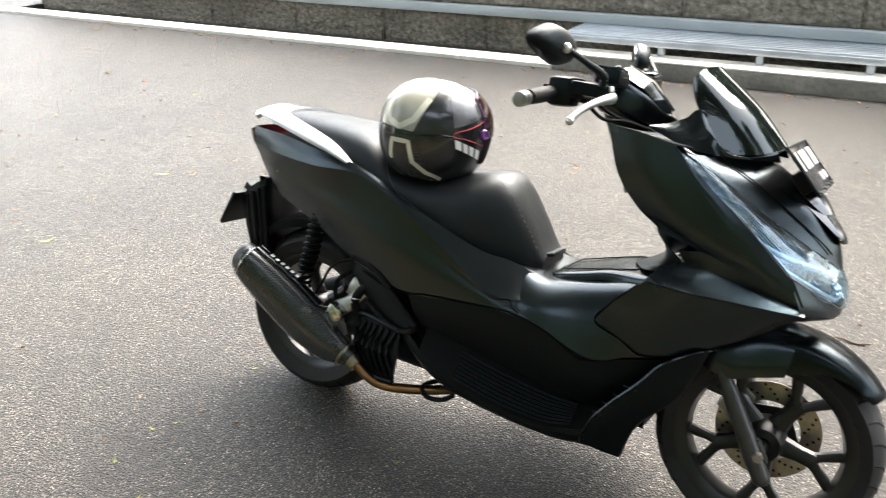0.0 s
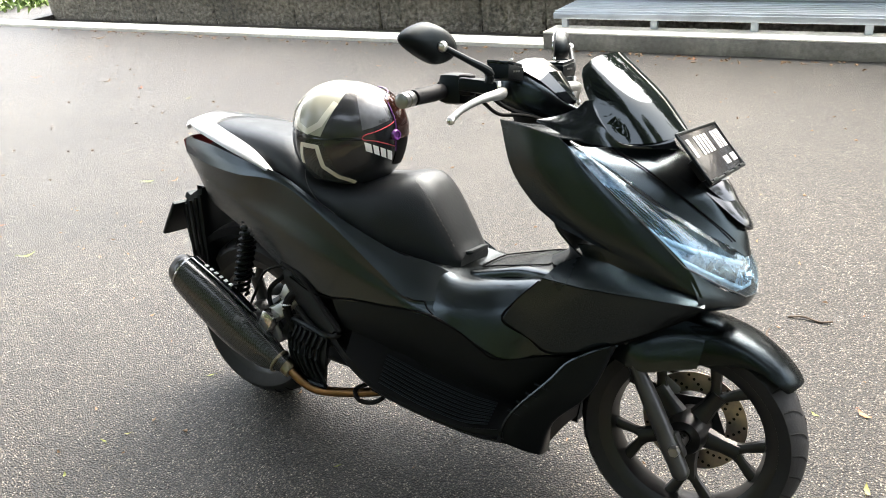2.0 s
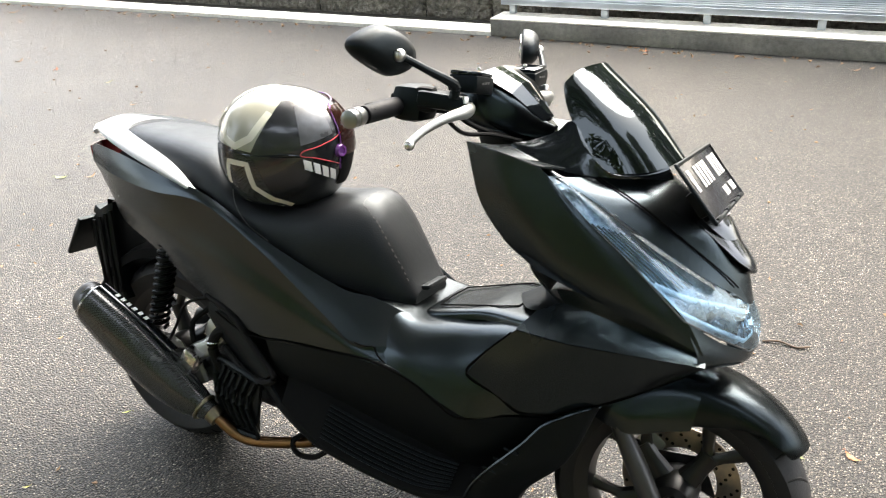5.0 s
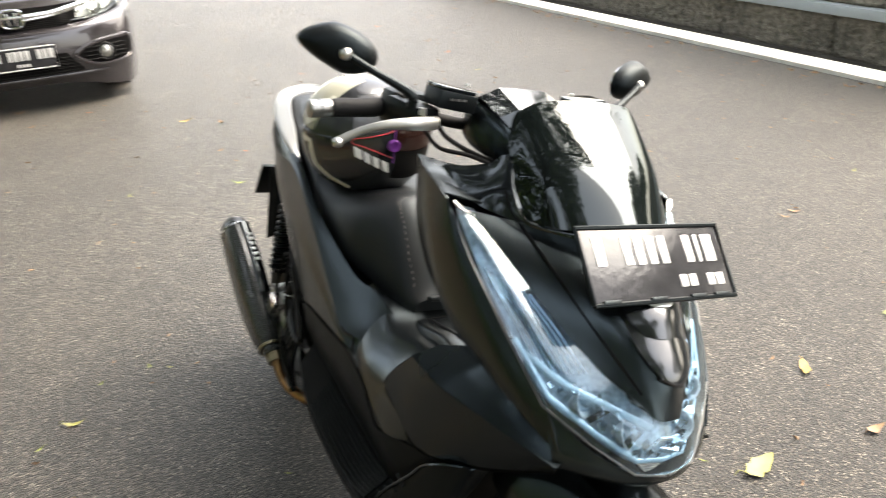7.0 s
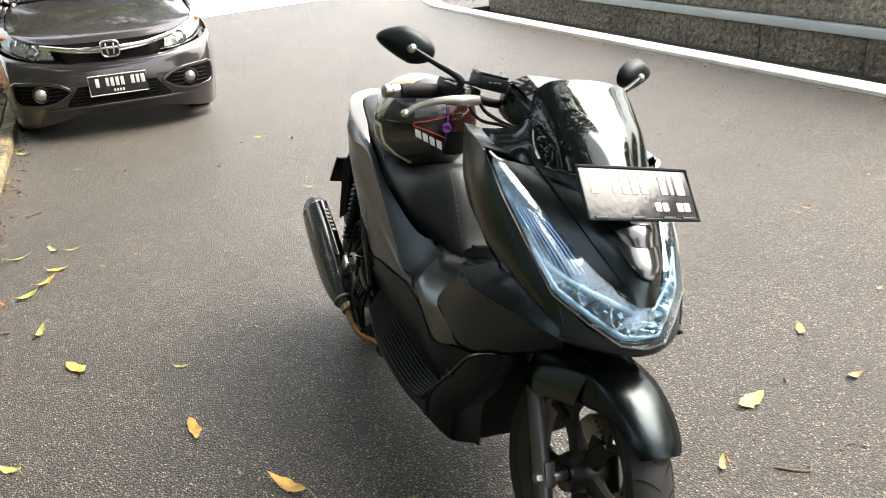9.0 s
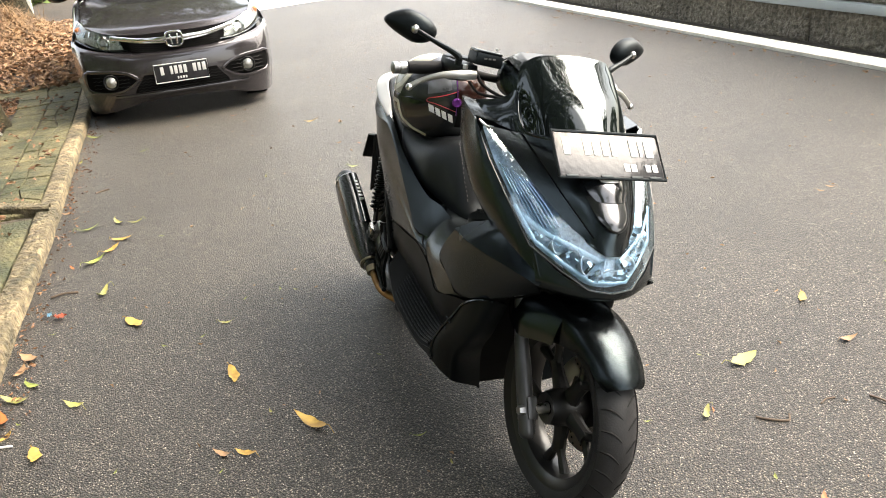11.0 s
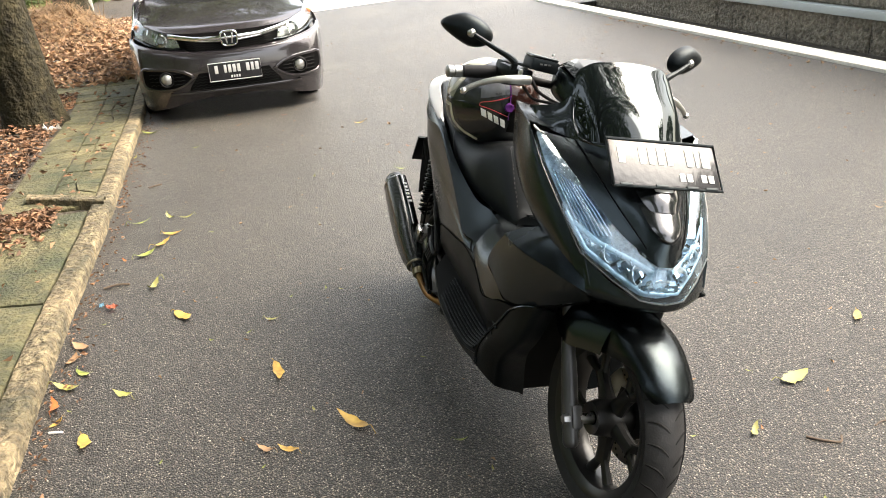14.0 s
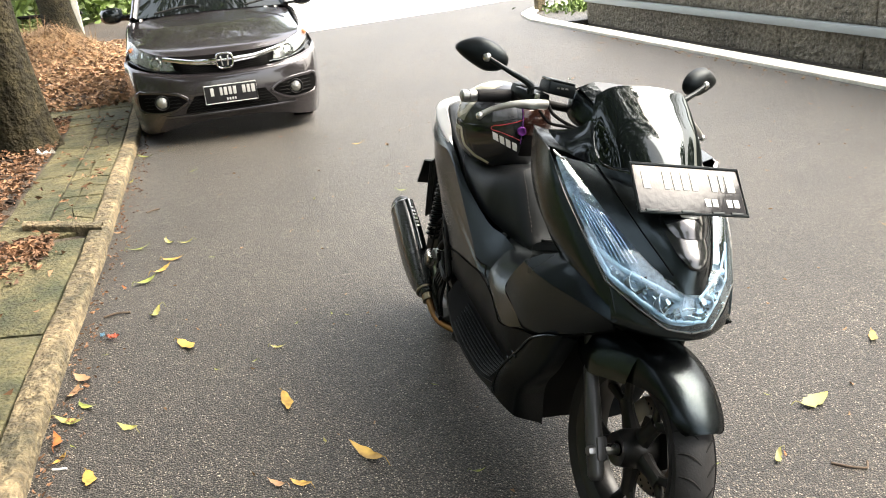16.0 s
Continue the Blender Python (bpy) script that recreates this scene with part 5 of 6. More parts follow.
core = []
for x, w, z0, z1 in ((-.02, .06, .56, .66), (-.15, .11, .50, .66), (-.26, .12, .36, .585), (-.40, .12, .26, .54), (-.62, .14, .27, .51), (-.86, .15, .27, .56), (-1.05, .13, .36, .66), (-1.28, .12, .60, .74), (-1.48, .07, .66, .78)):
    core.append([(x, w * math.copysign(abs(math.cos(a)) ** 0.5, math.cos(a)), (z0 + z1) / 2 + (z1 - z0) / 2 * math.copysign(abs(math.sin(a)) ** 0.5, math.sin(a))) for a in np.linspace(0, math.tau, 25)[:-1]])
fixed("frame_core", loft(core), DARK)


fixed("inner_splash_guard", skin(full([[(-.150, 0, .53), (-.150, .12, .52)], [(-.230, 0, .40), (-.225, .118, .39)], [(-.290, 0, .28), (-.290, .110, .27)], [(-.312, 0, .165), (-.310, .100, .16)]]), 4, 4, 0.004), DARK)


# seat
def seat_ring(x, w, b, t, n=18):
    pts = []
    for a in np.linspace(0, math.pi, n):
        c, sn = math.cos(a), math.sin(a)
        pts.append((x, w * math.copysign(abs(c) ** 0.62, c), b + (t - b) * sn ** 0.72))
    return pts + [(x, -w * 0.8, b - 0.012), (x, w * 0.8, b - 0.012)]


def seat_loft(stations, n=4):
    st = curve_points([(a, b, c, d) for a, b, c, d in stations], n)
    return loft([seat_ring(*q) for q in st])


SEAT = [(-.578, .070, .560, .586), (-.597, .086, .558, .612), (-.636, .100, .562, .680), (-.678, .110, .570, .742), (-.714, .121, .580, .770), (-.752, .137, .592, .772), (-.80, .154, .614, .762), (-.90, .165, .648, .748), (-.985, .166, .690, .752), (-1.035, .163, .722, .785), (-1.085, .158, .744, .826), (-1.16, .150, .762, .842), (-1.28, .134, .782, .850), (-1.40, .105, .806, .852), (-1.455, .075, .822, .846)]
seat = fixed("seat", seat_loft(SEAT), VINYL, label="black vinyl seat with a raised pillion")
fixed("seat_lip", block((0.026, 0.086, 0.011), Matrix.Translation((-.574, 0, .588)) @ pose(0, 0, 0, 0, -15, 0), 0.005), VINYL, seat)
cushion = BVHTree.FromBMesh(seat_loft(SEAT))
for s in SIDES:
    edge = [cushion.find_nearest(Vector((x, y * s, z)))[:2] for x, y, z in curve_points([(-.590, .072, .612), (-.620, .078, .668), (-.655, .084, .726), (-.690, .088, .764), (-.715, .070, .775), (-.725, .0, .778)], 9)]
    for (p, n), (q, _) in zip(edge[::2], edge[1::2]):
        fixed("stitch", tube([p + n * .0006, q + n * .0006], 0.0009, 5, 1), STITCH, seat)
for s in SIDES:
    line = [(-1.035, .0, .790), (-1.033, s * .07, .788), (-1.030, s * .125, .772), (-1.00, s * .160, .735), (-.96, s * .168, .695), (-.90, s * .168, .665)]
    fixed("stitching", tube(line, 0.0009, 6, 5), STITCH, seat)


# wheels
def tyre_profile(R, w, rim):
    return [(rim - .008, -w * 0.36), (rim + .002, -w * 0.42), ((R + rim) / 2, -w * 0.5), (R - .030, -w * 0.48), (R - .014, -w * 0.36), (R - .004, -w * 0.18), (R, 0), (R - .004, w * 0.18), (R - .014, w * 0.36), (R - .030, w * 0.48), ((R + rim) / 2, w * 0.5), (rim + .002, w * 0.42), (rim - .008, w * 0.36)]


def wheel(c, R, w, rim, moved, spin):
    place = Matrix.Translation(c) @ Matrix.Rotation(radians(spin), 4, "Y")

    def put(name, bm, mat, parent=bike, label=""):
        bm.transform(place)
        return moved(name, bm, mat, parent, label)
    t = put("tyre", lathe(tyre_profile(R, w, rim), 72), RUBBER, label="worn black tyre")
    bm = bmesh.new()
    for k in range(30):
        for s in SIDES:
            a0 = math.tau * (k + 0.5 * (s > 0)) / 30
            line = []
            for j in range(6):
                f = j / 5
                y = s * w * (0.07 + 0.38 * f)
                r = np.interp(abs(y) / w, [0, .18, .36, .48], [R, R - .004, R - .014, R - .030]) + 0.0004
                a = a0 + 0.20 * f - 0.10 * f * f
                line.append((r * math.cos(a), y, r * math.sin(a)))
            tube(line, [.0014, .0034, .0034, .0014], 5, 1, bm, flat=0.5, up=(math.cos(a0), 0, math.sin(a0)))
    tagged(put("tyre_tread", bm, DARK, t, "dark slanted tread grooves"), kind="stuff")
    rimbm = lathe([(rim - .010, -w * .40), (rim + .001, -w * .42), (rim + .001, -w * .36), (rim - .014, -w * .30), (rim - .022, -w * .12), (rim - .022, w * .12), (rim - .014, w * .30), (rim + .001, w * .36), (rim + .001, w * .42), (rim - .010, w * .40), (rim - .026, w * .30), (rim - .034, 0), (rim - .026, -w * .30)], 60, closed=True)
    lathe([(0.018, -.050), (.040, -.056), (.046, -.035), (.050, 0), (.046, .035), (.040, .056), (.018, .050)], 28, bm=rimbm, closed=True)
    for k in range(5):
        a = math.tau * k / 5
        d, e = Vector((math.cos(a), 0, math.sin(a))), Vector((-math.sin(a), 0, math.cos(a)))
        tube([d * .036, d * .080, d * .118], [.027, .020, .021], 10, 3, rimbm, flat=0.85, up=(0, 1, 0))
        for g in SIDES:
            tube([d * .106 + e * .003 * g, d * .128 + e * .018 * g, d * (rim - .024) + e * .050 * g], [.016, .0115, .016], 10, 4, rimbm, flat=0.9, up=(0, 1, 0))
    put("rim", rimbm, RIM, t, "satin black five-spoke alloy rim")
    return t, put


FW = Vector((0.0, 0.006, 0.2545))
ft, fput = wheel(FW, 0.2545, 0.108, 0.200, steered, 12)
disc = bmesh.new()
lathe([(.074, .050), (.121, .050), (.121, .054), (.074, .054)], 60, bm=disc, closed=True)
dd = fput("brake_disc", disc, DISC, ft, "drilled brake disc")
holes = bmesh.new()
for k in range(60):
    a = math.tau * k / 60
    for r, y in ((.082 + .0105 * (k % 4), .0497), (.082 + .0105 * (k % 4), .0543)):
        m = Matrix.Translation((r * math.cos(a), y, r * math.sin(a))) @ pose(0, 0, 0, 90, 0, 0)
        bmesh.ops.create_circle(holes, cap_ends=True, radius=0.0036, segments=10, matrix=m)
tagged(fput("drilled_holes", holes, DARK, dd), kind="stuff")
fput("disc_carrier", lathe([(.030, .044), (.076, .048), (.076, .052), (.030, .054)], 5, closed=True), RIM, dd)
for s in SIDES:
    leg = steered("fork_leg", tube([(-.150, .094 * s, .520), (-.118, .096 * s, .440), (-.062, .098 * s, .340), (-.004, .100 * s, .235), (.016, .100 * s, .197), (.022, .100 * s, .186)], [.015, .016, .0205, .0205, .0205, .012], 16, 5), FORK, label="grey alloy fork leg")
    steered("axle_lug", block((.05, .03, .06), Matrix.Translation((-.012, .092 * s, .252)) @ pose(0, 0, 0, 0, -28, 0), .010), FORK, leg)
    steered("axle_bolt", lathe([(0, .016 * s), (.011, .016 * s), (.013, .008 * s), (.013, 0)], 6, (.0, .118 * s - .006 * s, .2545)), ALU, leg)
    steered("axle", lathe([(.014, .045 * s), (.014, .085 * s)], 16, (0, 0, .2545)), STEEL, leg)
caliper = steered("brake_caliper", block((.055, .045, .09), Matrix.Translation((-.080, .075, .305)) @ pose(0, 0, 0, 0, 35, 0), .012), CAST, label="cast brake caliper")

# front mudguard
fend = []
for th in [38, 38.6, 39.5, 40.7, 42, 44, *np.linspace(46, 132, 28)]:
    a = radians(th)
    rin = np.interp(th, [38, 42, 47, 60, 75, 92, 110, 132], [.268, .262, .254, .236, .203, .180, .178, .200])
    wd = np.interp(th, [38, 39.5, 42, 47, 70, 132], [.042, .052, .060, .066, .077, .086])
    sec = []
    for w, r in ((1.0, rin), (1.02, (rin + .250) / 2), (1.0, .254), (.88, .270), (.5, .281), (0, .285)):
        sec.append((w * wd, r))
    sec = [(-w, r) for w, r in sec] + [(w, r) for w, r in reversed(sec[:-1])]
    fend.append([(r * math.cos(a), w + .006, .2545 + r * math.sin(a)) for w, r in sec])
bm = bmesh.new()
grid_faces(bm, fend)
bmesh.ops.solidify(bm, geom=bm.faces[:], thickness=0.004)
guard = steered("front_mudguard", bm, MATTE, label="matte black front mudguard", sharp=50)
for s in SIDES:
    cheek = [[(-.160, .112, .432), (-.118, .118, .420), (-.080, .118, .417), (-.035, .104, .428), (.020, .090, .440)],
             [(-.168, .114, .468), (-.124, .119, .462), (-.084, .117, .460), (-.035, .103, .465), (.024, .088, .470)],
             [(-.165, .100, .505), (-.122, .100, .505), (-.080, .096, .507), (-.030, .088, .508), (.028, .080, .505)],
             [(-.150, .070, .528), (-.115, .068, .530), (-.075, .066, .534), (-.025, .062, .534), (.030, .058, .526)]]
    steered("fork_shroud", skin([[(x, y + .006 * s, z) for x, y, z in r] for r in cheek], 4, 4, .004, s), MATTE, guard)

# rear wheel, swing arm, engine
rt, rput = wheel(Vector((-1.312, 0, .256)), 0.256, 0.132, 0.182, fixed, 30)
fixed("engine_case", loft([[(x, .03 + w * math.copysign(abs(math.cos(a)) ** .6, math.cos(a)), z + h * math.copysign(abs(math.sin(a)) ** .6, math.sin(a))) for a in np.linspace(0, math.tau, 25)[:-1]] for x, w, z, h in ((-1.10, .07, .27, .06), (-1.02, .12, .27, .09), (-.90, .135, .27, .09), (-.78, .12, .28, .08), (-.70, .08, .30, .06))]), PLASTIC)
fixed("swing_arm", tube([(-.98, -.105, .30), (-1.15, -.115, .285), (-1.312, -.112, .258)], [.045, .035, .032], 12, 5), FORK)
fixed("hub_cover", lathe([(0, -.135), (.035, -.135), (.045, -.12), (.05, -.07)], 24, (-1.312, 0, .256)), CAST)
mount = fixed("exhaust_mount", tube([(-1.06, -.15, .40), (-1.10, -.155, .36), (-1.14, -.165, .325), (-1.12, -.16, .26)], [.018, .022, .026, .02], 10, 5, flat=0.6, up=(0, 1, 0)), CAST, label="cast grey engine bracket")
fixed("transmission", loft([[(x, .115 + w * math.cos(a), z + h * math.sin(a)) for a in np.linspace(0, math.tau, 25)[:-1]] for x, w, z, h in ((-.86, .03, .28, .06), (-.92, .045, .28, .09), (-1.15, .045, .265, .08), (-1.34, .04, .256, .075), (-1.40, .025, .256, .05))]), PLASTIC)
fixed("engine_lug", block((.07, .05, .06), Matrix.Translation((-1.085, -.125, .395)) @ pose(0, 0, 0, 0, 25, 0), .016), CAST, label="cast engine lug")
fixed("coolant_hose", tube([(-1.00, -.150, .425), (-1.045, -.168, .420), (-1.075, -.170, .375), (-1.060, -.160, .320), (-1.03, -.15, .29)], .0125, 10, 6), DARK)
fixed("oil_hose", tube([(-1.13, -.12, .44), (-1.165, -.14, .40), (-1.150, -.150, .345), (-1.11, -.155, .30)], .007, 8, 6), DARK)
fixed("hose_clamp", tube([(-1.072 + .0145 * math.cos(a), -.170 + .0145 * math.sin(a), .385) for a in np.linspace(0, math.tau, 17)], .0025, 6, 1), STEEL)
fixed("brake_cable", tube([(-1.06, -.165, .50), (-1.16, -.160, .46), (-1.215, -.150, .38), (-1.27, -.135, .30)], .004, 6, 6), DARK)
fixed("swing_arm_plate", slab([(-1.36, .235), (-1.30, .205), (-1.15, .235), (-1.08, .275), (-1.09, .330), (-1.20, .315), (-1.33, .300)], .118, .132, .003, Matrix(((1, 0, 0, 0), (0, 0, -1, 0), (0, 1, 0, 0), (0, 0, 0, 1)))), FORK, label="grey alloy swing arm plate")
for x, z in ((-1.105, .285), (-1.20, .280), (-1.312, .256), (-1.115, .385)):
    fixed("bolt_head", lathe([(0, -.146), (.008, -.146), (.010, -.140), (.010, -.125)], 6, (x, 0, z)), STEEL)
# radiator grille with chevron ribs
cover = [[(-.900, .205, .335), (-.985, .190, .345), (-1.055, .165, .335)], [(-.905, .210, .265), (-.985, .200, .265), (-1.055, .172, .262)], [(-.925, .190, .190), (-.985, .182, .185), (-1.040, .160, .190)]]
grille = fixed("radiator_cover", skin(cover, 5, 5, 0.01, -1), PLASTIC, label="black ribbed radiator cover")
for k in range(6):
    x, d = -.918 - 0.023 * k, 0.003
    w = np.interp(-x, [.90, .985, 1.055], [.214, .203, .176])
    fixed("grille_rib", tube([(x + .006, -(w - .006), .335), (x - .016, -(w + d), .268), (x + .004, -(w - .012), .200)], 0.0048, 6, 2), PLASTIC, grille)
fixed("radiator_cover_edge", tube([(-.898, -.206, .338), (-.985, -.192, .350), (-1.06, -.165, .338), (-1.062, -.172, .262), (-1.044, -.160, .188), (-.985, -.184, .182), (-.92, -.192, .186)], 0.008, 8, 4), PLASTIC, grille)
# small side cover in front of the shock
box = [[(-1.075, .168, .505), (-1.00, .182, .475), (-.91, .196, .405), (-.865, .204, .370)], [(-1.08, .172, .455), (-1.00, .186, .425), (-.93, .198, .380), (-.885, .206, .352)], [(-1.05, .165, .40), (-1.0, .178, .375), (-.95, .190, .355), (-.905, .198, .340)]]
sc = fixed("air_box_cover", skin(box, 5, 5, 0.008, -1), PLASTIC)
fixed("air_box_rim", tube([(-1.085, -.170, .50), (-1.00, -.186, .478), (-.91, -.200, .408), (-.858, -.208, .365), (-.885, -.208, .344), (-.95, -.194, .347), (-1.03, -.175, .385)], 0.008, 8, 5), DARK, sc)

# shocks, inner fender, number-plate hanger
for s in SIDES:
    sh = fixed("shock_absorber", tube([(-1.240, .128 * s, .600), (-1.305, .128 * s, .350)], [.012, .012], 10, 1), STEEL)
    coil = []
    for k in range(13 * 10 + 1):
        t = k / 130
        a = math.tau * 13 * t
        coil.append((-1.243 - .055 * t + .0225 * math.cos(a), (.128 + .0225 * math.sin(a)) * s, .592 - .235 * t))
    fixed("spring", tube(coil, 0.0052, 7, 1), PLASTIC, sh)
    fixed("shock_body", tube([(-1.243, .128 * s, .585), (-1.290, .128 * s, .41)], [.017, .017], 12, 1), DARK, sh)
bm = bmesh.new()
grid_faces(bm, [[((r + .004) * math.cos(radians(th)) - 1.312, w, .256 + (r + .004) * math.sin(radians(th))) for w, r in ((-.085, .262), (-.08, .285), (-.04, .298), (0, .302), (.04, .298), (.08, .285), (.085, .262))] for th in np.linspace(20, 150, 24)])
bmesh.ops.solidify(bm, geom=bm.faces[:], thickness=0.004)
fixed("rear_inner_fender", bm, DARK)
hang = [[(-1.50, .075, .64), (-1.57, .07, .60), (-1.60, .065, .56)], [(-1.49, .08, .52), (-1.545, .075, .50), (-1.575, .07, .47)], [(-1.46, .08, .38), (-1.50, .075, .365), (-1.53, .07, .35)]]
fixed("rear_mudguard", skin(full([[(r[0][0], 0, r[0][2])] + r for r in hang]), 5, 4, 0.05), PLASTIC)
for k in range(4):
    fixed("mudguard_rib", tube([(-1.50 - .022 * k, -.083, .62 - .012 * k), (-1.47 - .018 * k, -.088, .40 - .01 * k)], 0.005, 6, 1), DARK)
fixed("plate_hanger", block((0.012, 0.20, 0.12), Matrix.Translation((-1.632, 0, .530)) @ pose(0, 0, 0, 0, 28, 0), 0.004), PLASTIC)
fixed("hanger_arm", block((0.10, 0.08, 0.025), Matrix.Translation((-1.575, 0, .575)) @ pose(0, 0, 0, 0, 30, 0), 0.006), PLASTIC)

# exhaust
A, B = Vector((-1.440, -.222, .425)), Vector((-1.055, -.205, .215))
ax = (B - A).normalized()
upv = Vector((0.46, 0, 0.89))
upv = (upv - ax * upv.dot(ax)).normalized()
sidev = ax.cross(upv)
rings = []
for t, hgt, wid, drop in ((-.02, .034, .028, .010), (0.0, .046, .036, .008), (.06, .056, .041, .004), (.35, .067, .043, -.003), (.62, .064, .041, -.010), (.85, .047, .034, -.008), (1.0, .022, .020, .004)):
    c = A + (B - A) * t + upv * drop
    rings.append([c + upv * hgt * math.copysign(abs(math.sin(a)) ** .8, math.sin(a)) + sidev * wid * math.copysign(abs(math.cos(a)) ** .8, math.cos(a)) for a in np.linspace(0, math.tau, 33)[:-1]])
fine_rings = [[Vector(q) for q in r] for r in np.stack([curve_points([r[j] for r in rings], 4) for j in range(32)], axis=1)]
can = fixed("silencer", loft(fine_rings), CARBON, label="carbon-look silencer with scuffs")
strip = [A + upv * .063 + sidev * -.012 * 1 + ax * .02, A + (B - A) * .35 + upv * .068 + sidev * -.012, A + (B - A) * .62 + upv * .061 + sidev * -.012]
fixed("silencer_band", tube(strip, 0.015, 10, 5, flat=0.28, up=upv), GLOSS, can, "gloss black band with pale print")
for k in range(6):
    c = A + (B - A) * (.16 + .045 * k) + upv * (.0685 + .0015 * k) + sidev * -.012
    fixed("print_bar", block((.010, .003, .016), Matrix.Translation(c) @ Matrix((ax, sidev, upv)).transposed().to_4x4() @ pose(0, 0, .0025, 0, 0, 0) @ Matrix.Diagonal((1, 4, .08, 1)), .0002, seg=1), WHITE, can)
fixed("end_cap", loft([[A - ax * d + upv * (.007 + k * .047 * math.sin(a)) + sidev * k * .037 * math.cos(a) for a in np.linspace(0, math.tau, 25)[:-1]] for d, k in ((-.022, 1.10), (-.016, 1.12), (.008, 1.02), (.018, .85), (.019, .55), (.004, .5))]), FORK, can, "dark metal end cap")
fixed("cap_ring", tube([A + ax * .018 + upv * (.007 + .0525 * math.sin(a)) + sidev * .0415 * math.cos(a) for a in np.linspace(0, math.tau, 33)], .0035, 6, 1), STEEL, can)
fixed("silencer_bracket", block((0.046, 0.035, 0.080), Matrix.Translation((-1.135, -.185, .318)) @ pose(0, 0, 0, 0, 28, 0), 0.010), STEEL, can, "dull steel bracket")
for t in (.95, .80):
    c = A + (B - A) * t
    fixed("clamp", tube([c + upv * .034 * math.sin(a) * (1.35 - t * .4) + sidev * .030 * math.cos(a) * (1.35 - t * .4) for a in np.linspace(0, math.tau, 20)], 0.005, 6, 1), BRASS, can)
fixed("exhaust_joint", tube([(-1.125, -.196, .262), (-1.075, -.200, .228), (-1.035, -.200, .203)], [.026, .025, .022], 14, 4), BRASS, can)
fixed("header_pipe", tube([(-1.04, -.200, .208), (-1.000, -.192, .178), (-.955, -.178, .160), (-.88, -.140, .158), (-.80, -.09, .165), (-.72, -.05, .19)], .0135, 14, 6), PIPE, label="heat-tinted copper brown header pipe")
# stands
fixed("side_stand", tube([(-.62, .15, .235), (-.66, .20, .12), (-.675, .235, -.040)], [.013, .012, .011], 10, 4), DARK)
fixed("centre_stand", tube([(-.80, -.10, .20), (-.845, -.15, .185), (-.82, -.175, .168), (-.77, -.178, .175), (-.74, -.17, .195)], .0065, 8, 5), DARK)

# handlebar (turned a little to the right)
COVER = [(-.505, .060, .970, 1.030), (-.485, .088, .958, 1.040), (-.440, .098, .945, 1.050), (-.390, .078, .938, 1.024), (-.350, .040, .938, .984), (-.322, .012, .945, .964)]
rings = []
for x, w, z0, z1 in curve_points(COVER, 4):
    rings.append([(x, w * math.copysign(abs(math.cos(a)) ** .5, math.cos(a)), (z0 + z1) / 2 + (z1 - z0) / 2 * math.copysign(abs(math.sin(a)) ** .55, math.sin(a))) for a in np.linspace(0, math.tau, 37)[:-1]])
steered("handlebar_cover", loft(rings), MATTE)
meter = [[(-.500, 0, 1.046), (-.497, .045, 1.046), (-.490, .080, 1.036)], [(-.440, 0, 1.070), (-.440, .052, 1.068), (-.438, .092, 1.050)], [(-.385, 0, 1.043), (-.387, .038, 1.041), (-.392, .072, 1.024)], [(-.328, 0, .982), (-.332, .010, .981), (-.340, .026, .974)]]
steered("meter", skin(full(meter), 4, 3, 0.004, crisp=True), GLOSS, label="glossy instrument display", sharp=15)
steered("bar", tube([(-0.5670, -.31, .985), (-0.5500, -.20, .998), (-0.5020, -.08, .985), (-0.5020, .08, .985), (-0.5500, .20, .998), (-0.5670, .31, .985)], 0.011, 12, 6), DARK)
